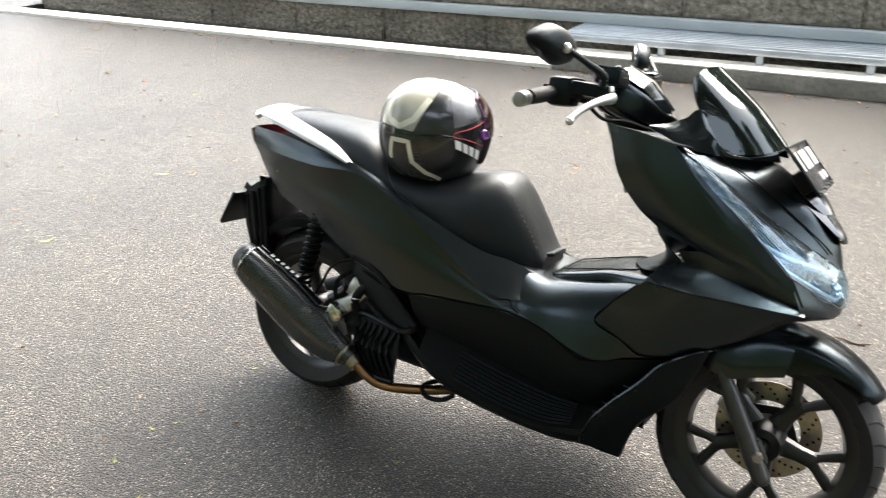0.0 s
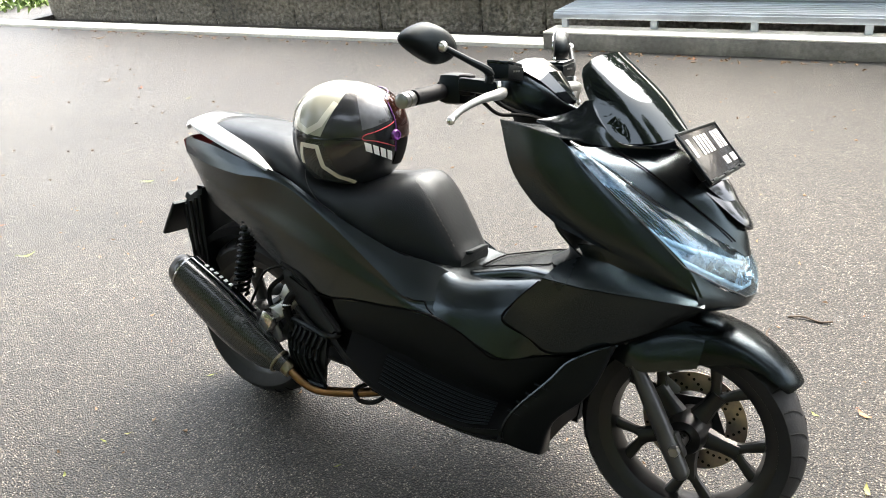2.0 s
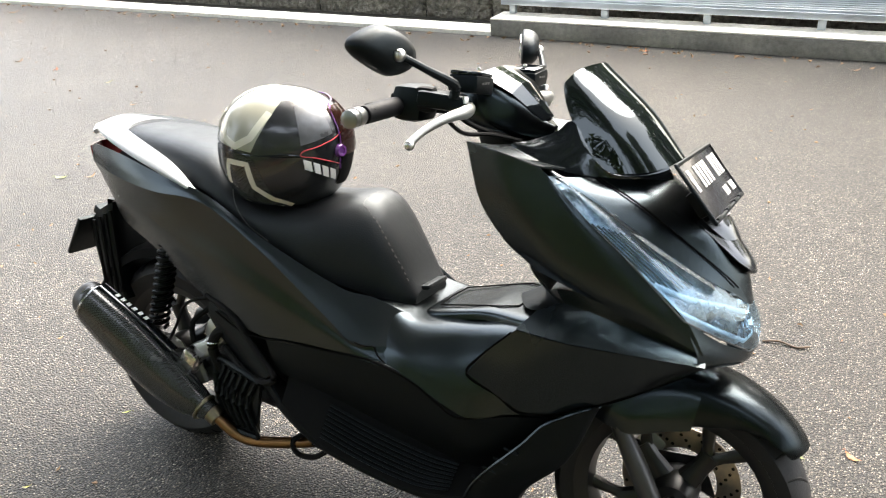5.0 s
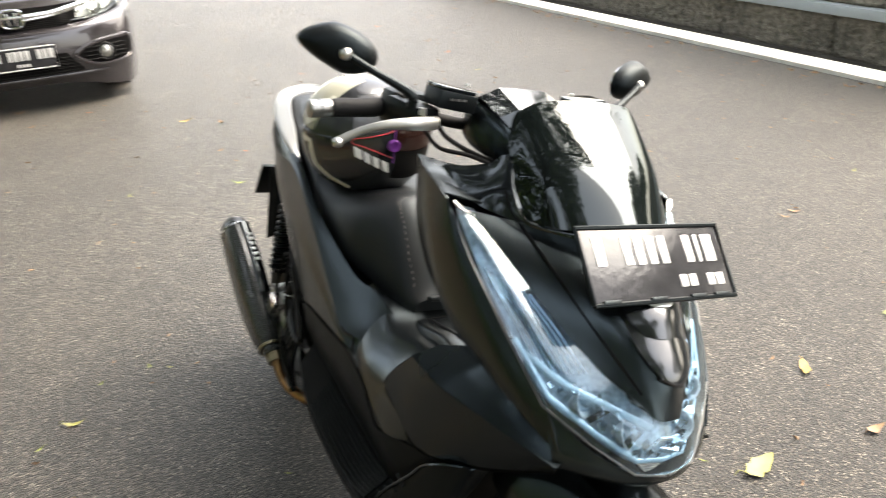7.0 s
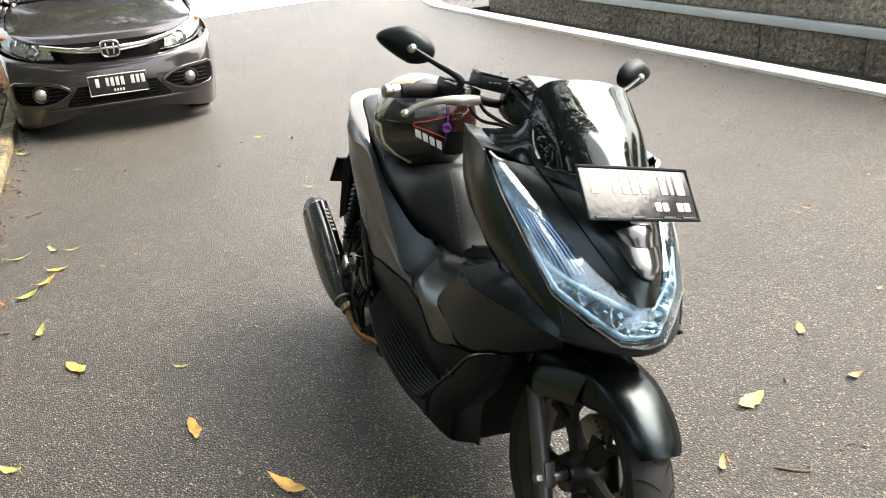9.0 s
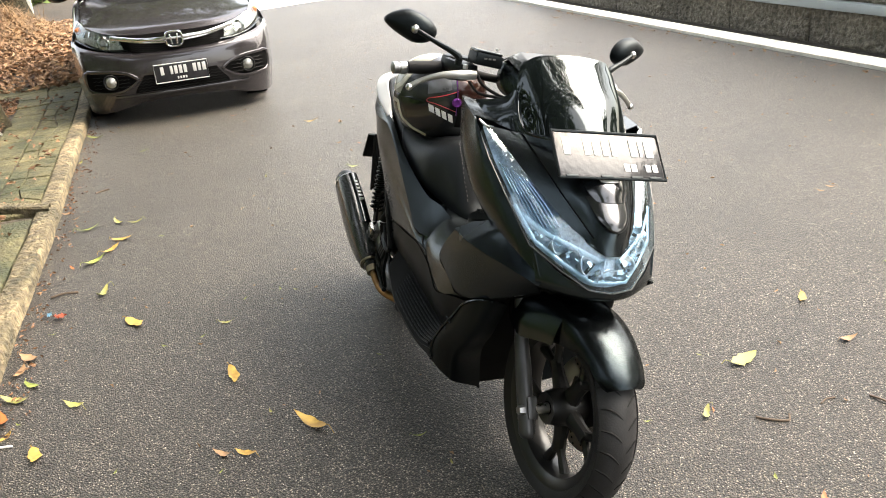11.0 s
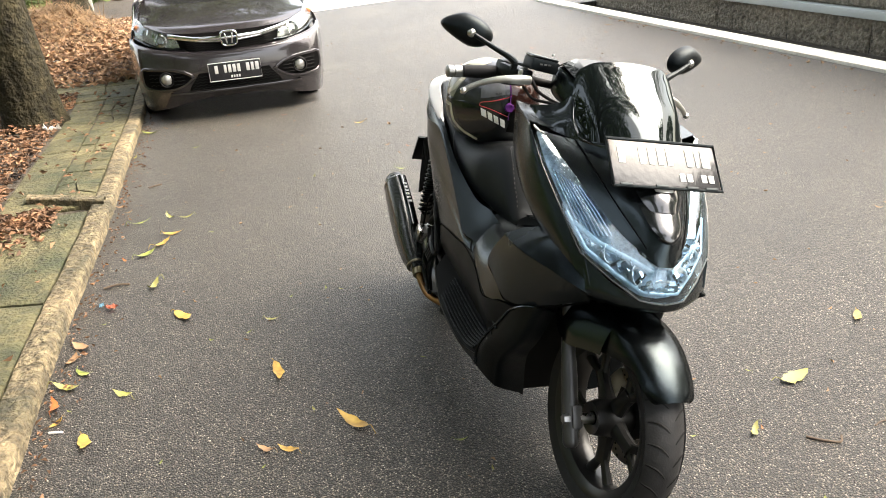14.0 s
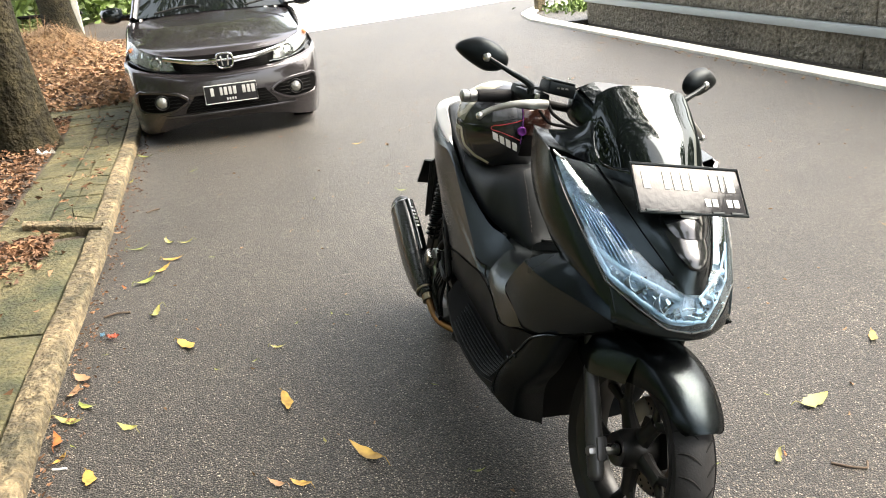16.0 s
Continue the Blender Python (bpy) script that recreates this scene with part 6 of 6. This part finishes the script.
for s in SIDES:
    grip = steered("grip", tube([(-0.5685, .312 * s, .985), (-0.5600, .255 * s, .992), (-0.5500, .205 * s, .998)], [.0165, .0175, .0165], 16, 4), GRIPM, label="black rubber grip")
    for k in range(5):
        a = 0.6 + k * 1.25
        steered("grip_groove", tube([(-0.5670 + .0168 * math.cos(a + j * .25), (.302 - .025 * j) * s, .9865 + .002 * j + .0168 * math.sin(a + j * .25)) for j in range(4)], .0014, 5, 2), DARK, grip)
    end = [(.0, 0), (.012, 0), (.0160, .002), (.0165, .014), (.0140, .0155), (.0140, .019), (.0165, .0205), (.0165, .038), (.0150, .042), (0, .042)]
    bm = lathe([(r, -h * s) for r, h in end], 24, (0, 0, 0))
    bm.transform(Matrix.Translation((-0.5720, .356 * s, .9800)) @ pose(0, 0, 0, -5 * s, 0, 2))
    steered("bar_end", bm, ALU, grip, "polished bar end weight")
    house = steered("switch_housing", block((.060, .078, .066), Matrix.Translation((-0.535, .188 * s, 1.002)), .016), PLASTIC)
    steered("switch", block((.012, .020, .012), Matrix.Translation((-0.5820, .178 * s, 1.008)), .003), DARK, house)
    res = steered("brake_reservoir", block((.058, .078, .032), Matrix.Translation((-.442, .150 * s, 1.040)) @ pose(0, 0, 0, 6 * s, 0, 0), .006), PLASTIC)
    steered("reservoir_cap", block((.052, .072, .007), Matrix.Translation((-.442, .150 * s, 1.059)) @ pose(0, 0, 0, 6 * s, 0, 0), .002), GLOSS, res)
    for y in (.120, .180):
        steered("cap_screw", lathe([(0, .005), (.0035, .005), (.0042, .003), (.0042, 0)], 8, (-.442, y * s, 1.062 + (.15 - y) * .1), "z"), STEEL, res)
    for k in range(3):
        steered("print_bar", block((.001, .008, .004), Matrix.Translation((-.4127, (.139 + .012 * k) * s, 1.044))), ALU, res)
    steered("lever_perch", block((.088, .052, .030), Matrix.Translation((-.470, .205 * s, 1.012)) @ pose(0, 0, 0, 0, 4, -14 * s), .009), PLASTIC, house)
    steered("perch_bolt", lathe([(0, .018), (.006, .018), (.0075, .014), (.0075, .006)], 6, (-.425, .212 * s, 1.006), "z"), STEEL, house)
    steered("brake_lever", tube([(-.428, .180 * s, .999), (-.417, .222 * s, .998), (-.430, .272 * s, .990), (-.450, .316 * s, .970), (-.461, .342 * s, .951)], [.010, .0095, .0065, .0055, .006], 10, 6, flat=1.3), CAST, label="silver brake lever")
    bm = bmesh.new()
    bmesh.ops.create_icosphere(bm, subdivisions=2, radius=.0095, matrix=Matrix.Translation((-0.4600, .344 * s, .949)))
    steered("lever_ball", bm, STEEL)
    clamp = steered("bar_clamp", block((.034, .026, .045), Matrix.Translation((-0.500, .212 * s, 1.012)), .008), DARK)
    bm = bmesh.new()
    cols = []
    for dx, k in ((.026, .30), (.022, .66), (.012, .90), (-.002, 1.0), (-.012, .99), (-.015, .90)):
        row = []
        for a in np.linspace(0, math.tau, 33)[:-1]:
            ca, sa = math.cos(a), math.sin(a)
            yy = .069 * ca + .010 * sa
            zz = .041 * sa * (1 - .40 * max(0, ca)) + .004 * ca
            q = Matrix.Rotation(radians(21), 3, 'Z') @ Vector((dx, yy * k + .004, zz * k))
            row.append(Vector((-0.5180 + q.x, (.335 + q.y) * s, 1.097 + q.z)))
        cols.append(row)
    mm = steered("mirror", loft(cols), PLASTIC, label="almond-shaped black mirror")
    middle = sum(cols[-1], Vector()) / 32
    steered("mirror_glass", loft([[middle + (q - middle) * .92 + Vector((-.003 - .002 * j, 0, 0)) for q in cols[-1]] for j in (0, 1)]), CHROME, mm, "mirror glass")
    steered("mirror_stem", tube([(-.440, .226 * s, 1.020), (-.438, .232 * s, 1.044), (-.462, .285 * s, 1.068), (-.490, .336 * s, 1.092)], [.0095, .0095, .0068, .0062], 10, 4), PLASTIC, mm)
    for q in ((-0.4900, .336 * s, 1.092),):
        bm = bmesh.new()
        bmesh.ops.create_icosphere(bm, subdivisions=2, radius=.0115, matrix=Matrix.Translation(q))
        steered("mirror_joint", bm, STEEL, mm)
    steered("brake_hose", tube([(-.478, .150 * s, .995), (-.455, .140 * s, .972), (-.43, .11 * s, .955), (-.40, .08 * s, .945), (-.37, .05 * s, .930)], .0045, 8, 5), DARK)
    steered("cable", tube([(-.48, .17 * s, .975), (-.45, .15 * s, .950), (-.41, .11 * s, .948), (-.37, .06 * s, .935)], .004, 8, 5), DARK)
steered("steering_column", tube([(-.45, 0, .98), (-.36, 0, .80)], [.05, .06], 14, 1), DARK)

# number plate
PL = Matrix.Translation((-.019, .004, .897)) @ pose(0, 0, 0, 0, -41.5, 0)     # z along its height, x outwards
plate = fixed("number_plate", block((.003, .275, .110), PL, .002), PLATEM, label="black number plate in a plastic frame")
fixed("plate_frame", tube([PL @ Vector(q) for q in ((.001, -.141, -.058), (.001, .141, -.058), (.001, .141, .058), (.001, -.141, .058), (.001, -.141, -.0575))], .0038, 6, 1), PLASTIC, plate)
for y in (-.11, -.02, .06, .11):
    fixed("frame_clip", block((.006, .032, .007), PL @ Matrix.Translation((.003, y, -.0555)), .002), PLASTIC, plate)
x = -.118
for w in (.017, 0, .0145, .0145, .0145, .0145, 0, .015, .007, .021):
    if w:
        fixed("plate_bar", block((.0024, w, .044), PL @ Matrix.Translation((.0022, x + w / 2, .020)), .001), PLATEBAR, plate)
    x += (w or .018) + .0094
for k in range(5):
    if k != 2:
        fixed("plate_bar", block((.0024, .014, .019), PL @ Matrix.Translation((.0022, .040 + k * .019, -.030)), .001), PLATEBAR, plate)
fixed("plate_bracket", block((.03, .12, .05), PL @ Matrix.Translation((-.022, -.01, -.02)), .006), DARK)


# ---- helmet on the seat ----
HM = BIKE @ pose(-.920, -.078, .866, 6, 4, 50)
helmet = thing("helmet", HM, "full-face motorcycle helmet with olive and sand graphics on the seat", "helmet")


def shell_point(az, el, out=0.0):
    """A point of the shell: az from ahead to the left, el upwards, in degrees."""
    a, e = radians(az), radians(el)
    d = Vector((math.cos(a) * math.cos(e), math.sin(a) * math.cos(e), math.sin(e)))
    p = 2.25
    hx = .148 if d.x > 0 else .146
    hz = .128 if d.z > 0 else .150
    r = (abs(d.x / hx) ** p + abs(d.y / .124) ** p + abs(d.z / hz) ** p) ** (-1 / p)
    q = d * (r + out)
    q.z = max(q.z, -.118)
    if q.z < -.06:
        k = 1 - .35 * (-.06 - q.z)
        q.x, q.y = q.x * k, q.y * k
    return q


def patch(corners, out, n=16, thick=0.0012):
    """A piece over the shell between four corners (azimuth, elevation)."""
    bm = bmesh.new()
    a, b, c, d = [Vector(q) for q in corners]
    g = []
    for i in range(n + 1):
        row = []
        for j in range(n + 1):
            s, t = i / n, j / n
            q = a * (1 - s) * (1 - t) + b * s * (1 - t) + c * s * t + d * (1 - s) * t
            row.append(shell_point(q.x, q.y, out))
        g.append(row)
    grid_faces(bm, g)
    bmesh.ops.recalc_face_normals(bm, faces=bm.faces)
    bmesh.ops.solidify(bm, geom=bm.faces[:], thickness=thick)
    return bm


def ribbon(line, wide, out):
    """A band of even width over the shell along a line of (azimuth, elevation)."""
    ds = []
    for (a0, e0), (a1, e1) in zip(line, line[1:]):
        for k in range(6):
            ds.append((a0 + (a1 - a0) * k / 6, e0 + (e1 - e0) * k / 6))
    ds.append(line[-1])
    q = [shell_point(a, e, out) for a, e in ds]
    g = []
    for i, p in enumerate(q):
        t = (q[min(i + 1, len(q) - 1)] - q[max(i - 1, 0)]).normalized()
        side = t.cross(p.normalized()).normalized()
        row = []
        for k in (-1, -.5, 0, .5, 1):
            d = p + side * wide * .5 * k
            az, el = math.degrees(math.atan2(d.y, d.x)), math.degrees(math.asin(d.z / d.length))
            row.append(shell_point(az, el, out))
        g.append(row)
    bm = bmesh.new()
    grid_faces(bm, g)
    bmesh.ops.recalc_face_normals(bm, faces=bm.faces)
    bmesh.ops.solidify(bm, geom=bm.faces[:], thickness=.001)
    return bm


bm = bmesh.new()
grid_faces(bm, [[shell_point(az, el) for az in np.linspace(-180, 180, 73)] for el in np.linspace(-85, 89.9, 44)])
bmesh.ops.remove_doubles(bm, verts=bm.verts, dist=0.0008)
part("shell", bm, HELMET, helmet)
for s in SIDES:
    def P(*corners):
        return [(az * s, el) for az, el in corners]
    part("olive_panel", patch(P((133, 2), (176, 2), (178, 80), (110, 74)), .0008, 24), OLIVE, helmet, "olive grey top panel")
    part("sand_stripe", ribbon(P((172, 26), (163, 8), (148, 4), (135, 14), (124, 40)), .0145, .0018), SAND, helmet, "curved sand coloured stripe")
    part("dark_panel", patch(P((131, -3), (178, -3), (176, -60), (100, -60)), .0007, 20), CARBON, helmet)
    part("sand_stripe", ribbon(P((158, -30), (155, -10), (136, -9), (130, -30), (112, -42), (86, -50)), .0115, .0016), SAND, helmet, "angular sand coloured stripe")
    part("sand_stripe", ribbon(P((160, -52), (120, -57), (96, -60)), .006, .0016), OLIVE, helmet)
    part("scuffed_panel", patch(P((54, 24), (88, 14), (96, 52), (60, 62)), .0007), GREYSHELL, helmet, "satin grey side panel")
    part("shell_joint", tube([shell_point(az * s, el, .0005) for az, el in ((175, 0), (150, -1), (128, 0), (105, 4), (84, 4))], .0016, 6, 4), GLOSS, helmet)
    part("side_vent", patch(P((84, -4), (112, -4), (116, 1), (88, 3)), .005, 6, .004), GLOSS, helmet)
    part("rim_line", tube([shell_point(az * s, el, .0015) for az, el in ((42, 24), (54, 19), (72, 13), (85, 9), (87, 4), (73, 2.6), (58, -0.6), (46, -4))], .0011, 6, 3), REDLINE, helmet, "thin red pinstripe")
    w = 0
    for k, (a0, a1) in enumerate(((82, 73), (71.5, 64), (62.5, 55), (53.5, 46))):
        off = -3 * k
        part("letter_bar", patch(P((a0 + 3, 1 + off * .9), (a1 + 4, -1 + off * .9), (a1 + 1, -11 + off * .9), (a0, -9 + off * .9)), .002, 4), WHITE, helmet, "white lettering block")
    knob = lathe([(.0, .004), (.007, .004), (.008, .007), (.012, .007), (.014, .003), (.015, 0)], 24, axis="z")
    c = shell_point(47 * s, 8, .002)
    knob.transform(Matrix.Translation(c) @ Vector((c.x * .6, c.y, c.z)).to_track_quat("Z", "Y").to_matrix().to_4x4())
    part("visor_pivot", knob, VISOREDGE, helmet, "round visor pivot with a purple sheen")
bm = bmesh.new()
grid_faces(bm, [[shell_point(az, el, .005) for az in np.linspace(-46, 46, 28)] for el in np.linspace(4, 48, 14)])
bmesh.ops.solidify(bm, geom=bm.faces[:], thickness=.0025)
part("visor", bm, VISOR, helmet, "brown tinted visor pushed up")
bm = bmesh.new()
grid_faces(bm, [[shell_point(az, el, .0025) for az in np.linspace(-44, 44, 28)] for el in np.linspace(-24, 16, 12)])
bmesh.ops.solidify(bm, geom=bm.faces[:], thickness=.002)
part("face_opening", bm, DARK, helmet)
part("visor_edge", tube([shell_point(az, el, .004) for az, el in ((-46, -8), (-47, 20), (-44, 46), (-20, 52), (0, 53), (20, 52), (44, 46), (47, 20), (46, -8))], .0016, 8, 4), VISOREDGE, helmet, "iridescent visor edge")
part("neck_rim", tube([shell_point(az, -62, -.004) for az in np.linspace(0, 345, 24)], .006, 8, 2), DARK, helmet)


# ---- fallen leaves and bits on the asphalt ----
def leaf_mesh(name, length, wide, curl, mat, seed):
    rng = random.Random(seed)
    g = []
    for i in range(9):
        t = i / 8
        w = wide * math.sin(math.pi * min(1, 0.04 + t * 0.96)) ** 0.9 * (1.1 - 0.45 * t) + 0.0006
        bend = 0.10 * length * math.sin(2.2 * t + seed)
        row = []
        for j in range(5):
            s = (j - 2) / 2
            jag = 1 + (0.28 * rng.uniform(-1, 1) if abs(s) == 1 else 0)
            row.append(((t - 0.5) * length, s * w * jag + bend, 0.0025 + curl * length * (0.9 * (t - 0.45) ** 2 + 0.35 * (s * w / length) ** 2 * 4) + 0.002 * rng.uniform(0, 1)))
        g.append(row)
    bm = bmesh.new()
    grid_faces(bm, g)
    tube([(-0.5 * length, 0.10 * length * math.sin(seed), .003 + curl * length * .2), (-0.62 * length, 0.05 * length, .004 + curl * length * .25), (-0.74 * length, 0.05 * length, .003)], [.0011, .0008], 5, 2, bm)
    me = bpy.data.meshes.new(name)
    bm.to_mesh(me)
    bm.free()
    me.shade_smooth()
    me.materials.append(mat)
    return me


def strew(meshes, places, label, seed=1):
    """Fallen leaves at (u, v, length, heading)."""
    rng = random.Random(seed)
    for k, (u, v, length, heading) in enumerate(places):
        me = meshes[k % len(meshes)]
        ob = new("leaf", me)
        k1 = length / (me.vertices[44].co.x - me.vertices[0].co.x)
        ob.matrix_world = ROAD @ pose(u, v, 0.0005, rng.uniform(-5, 5), rng.uniform(-4, 4), heading + rng.choice((0, 180))) @ Matrix.Diagonal((k1, k1 * rng.uniform(.85, 1.15), k1, 1))
        tagged(ob, label, "leaf", "fallen leaves on the asphalt")


TAN = [leaf_mesh("leaf", .10, .019, .45, LEAF_Y, 1), leaf_mesh("leaf", .10, .016, .8, LEAF_Y, 3)]
YEL = [leaf_mesh("leaf", .10, .015, .7, LEAF_Y, 12), leaf_mesh("leaf", .10, .014, .9, LEAF_L, 2)]
LIM = [leaf_mesh("leaf", .10, .013, .7, LEAF_G, 4), leaf_mesh("leaf", .10, .016, 1.0, LEAF_L, 5), leaf_mesh("leaf", .10, .018, .8, LEAF_G, 6)]
DRY = [leaf_mesh("leaf", .10, .016, 1.0, LEAF_B, 9), leaf_mesh("leaf", .10, .016, .8, LEAF_O, 10), leaf_mesh("leaf", .10, .020, .9, LEAF_B, 13)]
PALE = [leaf_mesh("leaf", .10, .030, .4, LEAF_L, 11)]
strew(TAN, [(-0.98, -0.7, 0.119, 7), (-0.58, -0.51, 0.128, 42), (-0.80, -1.32, 0.10, 13), (-0.95, -1.41, 0.059, 150), (-1.57, -1.02, 0.126, 32), (-4.39, 0.27, 0.082, 92), (-0.52, 1.3, 0.092, -39)], "curled tan yellow fallen leaf on the asphalt", 2)
strew(YEL, [(-0.53, -0.71, 0.069, 44), (-1.17, -1.4, 0.111, 69), (-2.47, -1.11, 0.112, 128), (-2.83, -1, 0.078, 107), (-2.59, -1.06, 0.107, 66)], "bright yellow fallen leaf on the asphalt", 3)
strew(LIM, [(-0.47, -0.79, 0.022, 135), (-0.71, -0.61, 0.024, 2), (-1.02, -1.38, 0.022, 41), (-1.26, -1.35, 0.088, 42), (-1.05, -1.21, 0.081, 43), (-0.61, -1.08, 0.022, 147), (-1.65, -1.32, 0.028, 95), (-1.94, -1.14, 0.115, 153), (-1.33, -0.91, 0.025, 39), (-1.33, -0.77, 0.029, 127), (-1.4, -0.67, 0.063, 65), (-1.58, -0.58, 0.022, 128), (-1.6, -0.43, 0.03, 174), (-1.56, -0.37, 0.023, 37), (-2.35, -1.18, 0.108, 120), (-2.86, -1.23, 0.114, 95), (-2.87, -1.08, 0.085, 20), (-2.53, -0.87, 0.03, 58), (-4.34, -0.93, 0.056, 106), (-3.21, -0.24, 0.044, 166)], "lime green fallen leaf on the asphalt", 4)
strew(LIM, [(-3.1, 0.28, 0.072, 59), (-4.3, -1.34, 0.061, 141), (-4.98, -1.26, 0.127, 57), (-5.1, -1.06, 0.05, 105), (-0.09, 0.57, 0.067, 126), (-0.14, 0.4, 0.022, 74), (-0.38, -0.22, 0.043, 81), (-0.22, -0.18, 0.022, 164), (-0.6, 1.8, 0.044, 95), (-0.37, 0.75, 0.022, 34), (-1.53, 2.86, 0.037, 109), (-3.29, 1.14, 0.067, 30), (-1.55, -0.04, 0.028, 51), (-4.45, 2.46, 0.052, 65), (0.21, 0.56, 0.023, 146), (-0.88, -0.2, 0.022, 50), (0.37, 0.31, 0.039, 94)], "lime green fallen leaf on the asphalt", 5)
strew(DRY, [(-0.55, -0.78, 0.065, 54), (-1.07, -1.44, 0.082, 8), (-1.46, -1.39, 0.106, 39), (-1.37, -1.41, 0.083, 167), (-2.33, -1.29, 0.045, 26), (-4.23, 0.46, 0.071, 175), (-3.67, 0.32, 0.047, 129), (-3.58, 0.44, 0.032, 41), (-4.87, -0.6, 0.049, 110), (-5.3, -0.64, 0.053, 111), (-5.01, -0.23, 0.04, 77), (-3.64, -0.77, 0.031, 120), (-1.33, 2.16, 0.043, 36), (-0.1, 0.6, 0.022, 154), (-3.2, -1.36, 0.062, 89), (-3.07, -1.31, 0.047, 144), (-3.29, -1.35, 0.043, 8), (-0.22, 1.23, 0.066, 89), (-2.3, 2.26, 0.032, 19), (-5.17, 1.32, 0.046, 47)], "dry orange brown leaf on the asphalt", 6)
strew(DRY, [(-3.16, 1.21, 0.057, 89), (-4.26, 3.98, 0.052, 150), (-3.49, 3.58, 0.05, 174), (-5.66, 2.66, 0.073, 105), (-5.14, 2.58, 0.067, 128), (-7.49, 3.96, 0.119, 66), (-0.64, 4.42, 0.05, 140), (0.33, 0.61, 0.045, -29), (0.01, 1.43, 0.023, 110), (-0.18, 4.39, 0.029, 35), (-6.58, 2.59, 0.08, 30), (-3.11, 1.49, 0.041, 54), (-1.35, 2.23, 0.05, 52), (-1.64, 0.09, 0.022, 66), (-3.88, 2.15, 0.041, 25)], "dry orange brown leaf on the asphalt", 7)
strew(PALE, [(-.283, .856, .112, 92)], "large pale lime leaf lying flat on the asphalt", 20)
strew(DRY, [(-9.1, 4.2, .07, 20), (-8.2, 4.15, .06, 70), (-7.02, 3.69, .06, 10), (-6.77, 3.3, .05, 40), (-6.0, 4.2, .06, 100), (-5.1, 4.22, .06, 30), (-4.3, 4.2, .07, 150), (-3.4, 4.22, .06, 60), (-2.9, 4.15, .06, 15), (-7.4, 4.2, .06, 80), (-1.2, 4.2, .06, 120), (.1, 4.1, .06, 50)], "dry leaf on the asphalt near the drain edge", 21)


def twig(u, v, turn, pts, r, label):
    ob = part("twig", tube(pts, r, 6, 4), TWIG, None, label)
    ob.matrix_world = ROAD @ pose(u, v, r, 0, 0, turn)
    tagged(ob, category="twig")


twig(.11, 1.04, 0, [(-.065, 0, 0), (-.02, .012, .004), (.03, .004, 0), (.068, .016, .004)], .0032, "thin dark twig on the asphalt")
twig(.01, .72, 53, [(-.045, 0, 0), (0, -.006, 0), (.042, -.002, 0), (.046, .024, .004)], .0034, "forked brown twig on the asphalt")
twig(.01, .92, 95, [(-.028, 0, 0), (0, .006, .002), (.028, 0, 0)], .0025, "bent dark twig on the asphalt")
twig(-3.52, -1.18, 118, [(-.042, 0, 0), (.0, .005, 0), (.042, 0, 0)], .005, "short dark stick on the asphalt")
twig(-2.02, -1.30, 90, [(-.055, 0, 0), (.0, .008, .004), (.055, 0, 0)], .005, "pale brown stick beside the kerb")


def scrap(name, u, v, z, size, mat, label, seed):
    rng = np.random.default_rng(seed)
    bm = bmesh.new()
    grid_faces(bm, [[(x * size, y * size * .6, .01 + abs(rng.normal(0, .16)) * size) for y in np.linspace(-.5, .5, 6)] for x in np.linspace(-.5, .5, 8)])
    bmesh.ops.solidify(bm, geom=bm.faces[:], thickness=.001)
    ob = part(name, bm, mat, None, label, 70)
    ob.matrix_world = ROAD @ pose(u, v, z, 0, 0, seed * 37)
    tagged(ob, category="litter")


scrap("paper_scrap", -5.30, -2.00, .052, .13, PAPER, "crumpled white plastic scrap on the soil by the tree", 3)
scrap("paper_scrap", -8.75, -2.35, .09, .20, PAPER, "crumpled white bag among the dry leaves", 4)
scrap("wrapper", -1.82, -1.345, .001, .030, material("blue_wrapper", (.08, .22, .34), .4), "small blue wrapper by the kerb", 5)
scrap("wrapper", -1.78, -1.30, .001, .050, material("red_wrapper", (.42, .10, .05), .4), "small red wrapper by the kerb", 6)


stub = part("cigarette_stub", lathe([(0, -.022), (.0038, -.022), (.004, -.018), (.004, .018), (.0034, .022), (0, .022)], 12), PAPER, None, "flattened white cigarette stub on the asphalt")
stub.matrix_world = ROAD @ pose(-.90, -1.405, .004, 0, 0, -16)
tagged(stub, category="litter")


def scrap_place(rng):
    return (rng.uniform(-9, 1.6), rng.uniform(-1.3, 4.25), 0.003 + abs(rng.normal(0, 0.002)))


stuff("leaf_scraps", leaf_cloud(620, scrap_place, 0.019, 0.15, 44), LEAF_B, "tiny dry leaf scraps strewn over the asphalt", "leaves")


def drain_scraps(rng):
    return (rng.uniform(-9, 3), 4.28 - abs(rng.normal(0, 0.08)), 0.004 + abs(rng.normal(0, 0.003)))


stuff("leaf_scraps", leaf_cloud(170, drain_scraps, 0.04, 0.2, 45), LEAF_B, "dry leaf bits gathered along the whitened drain edge", "leaves")
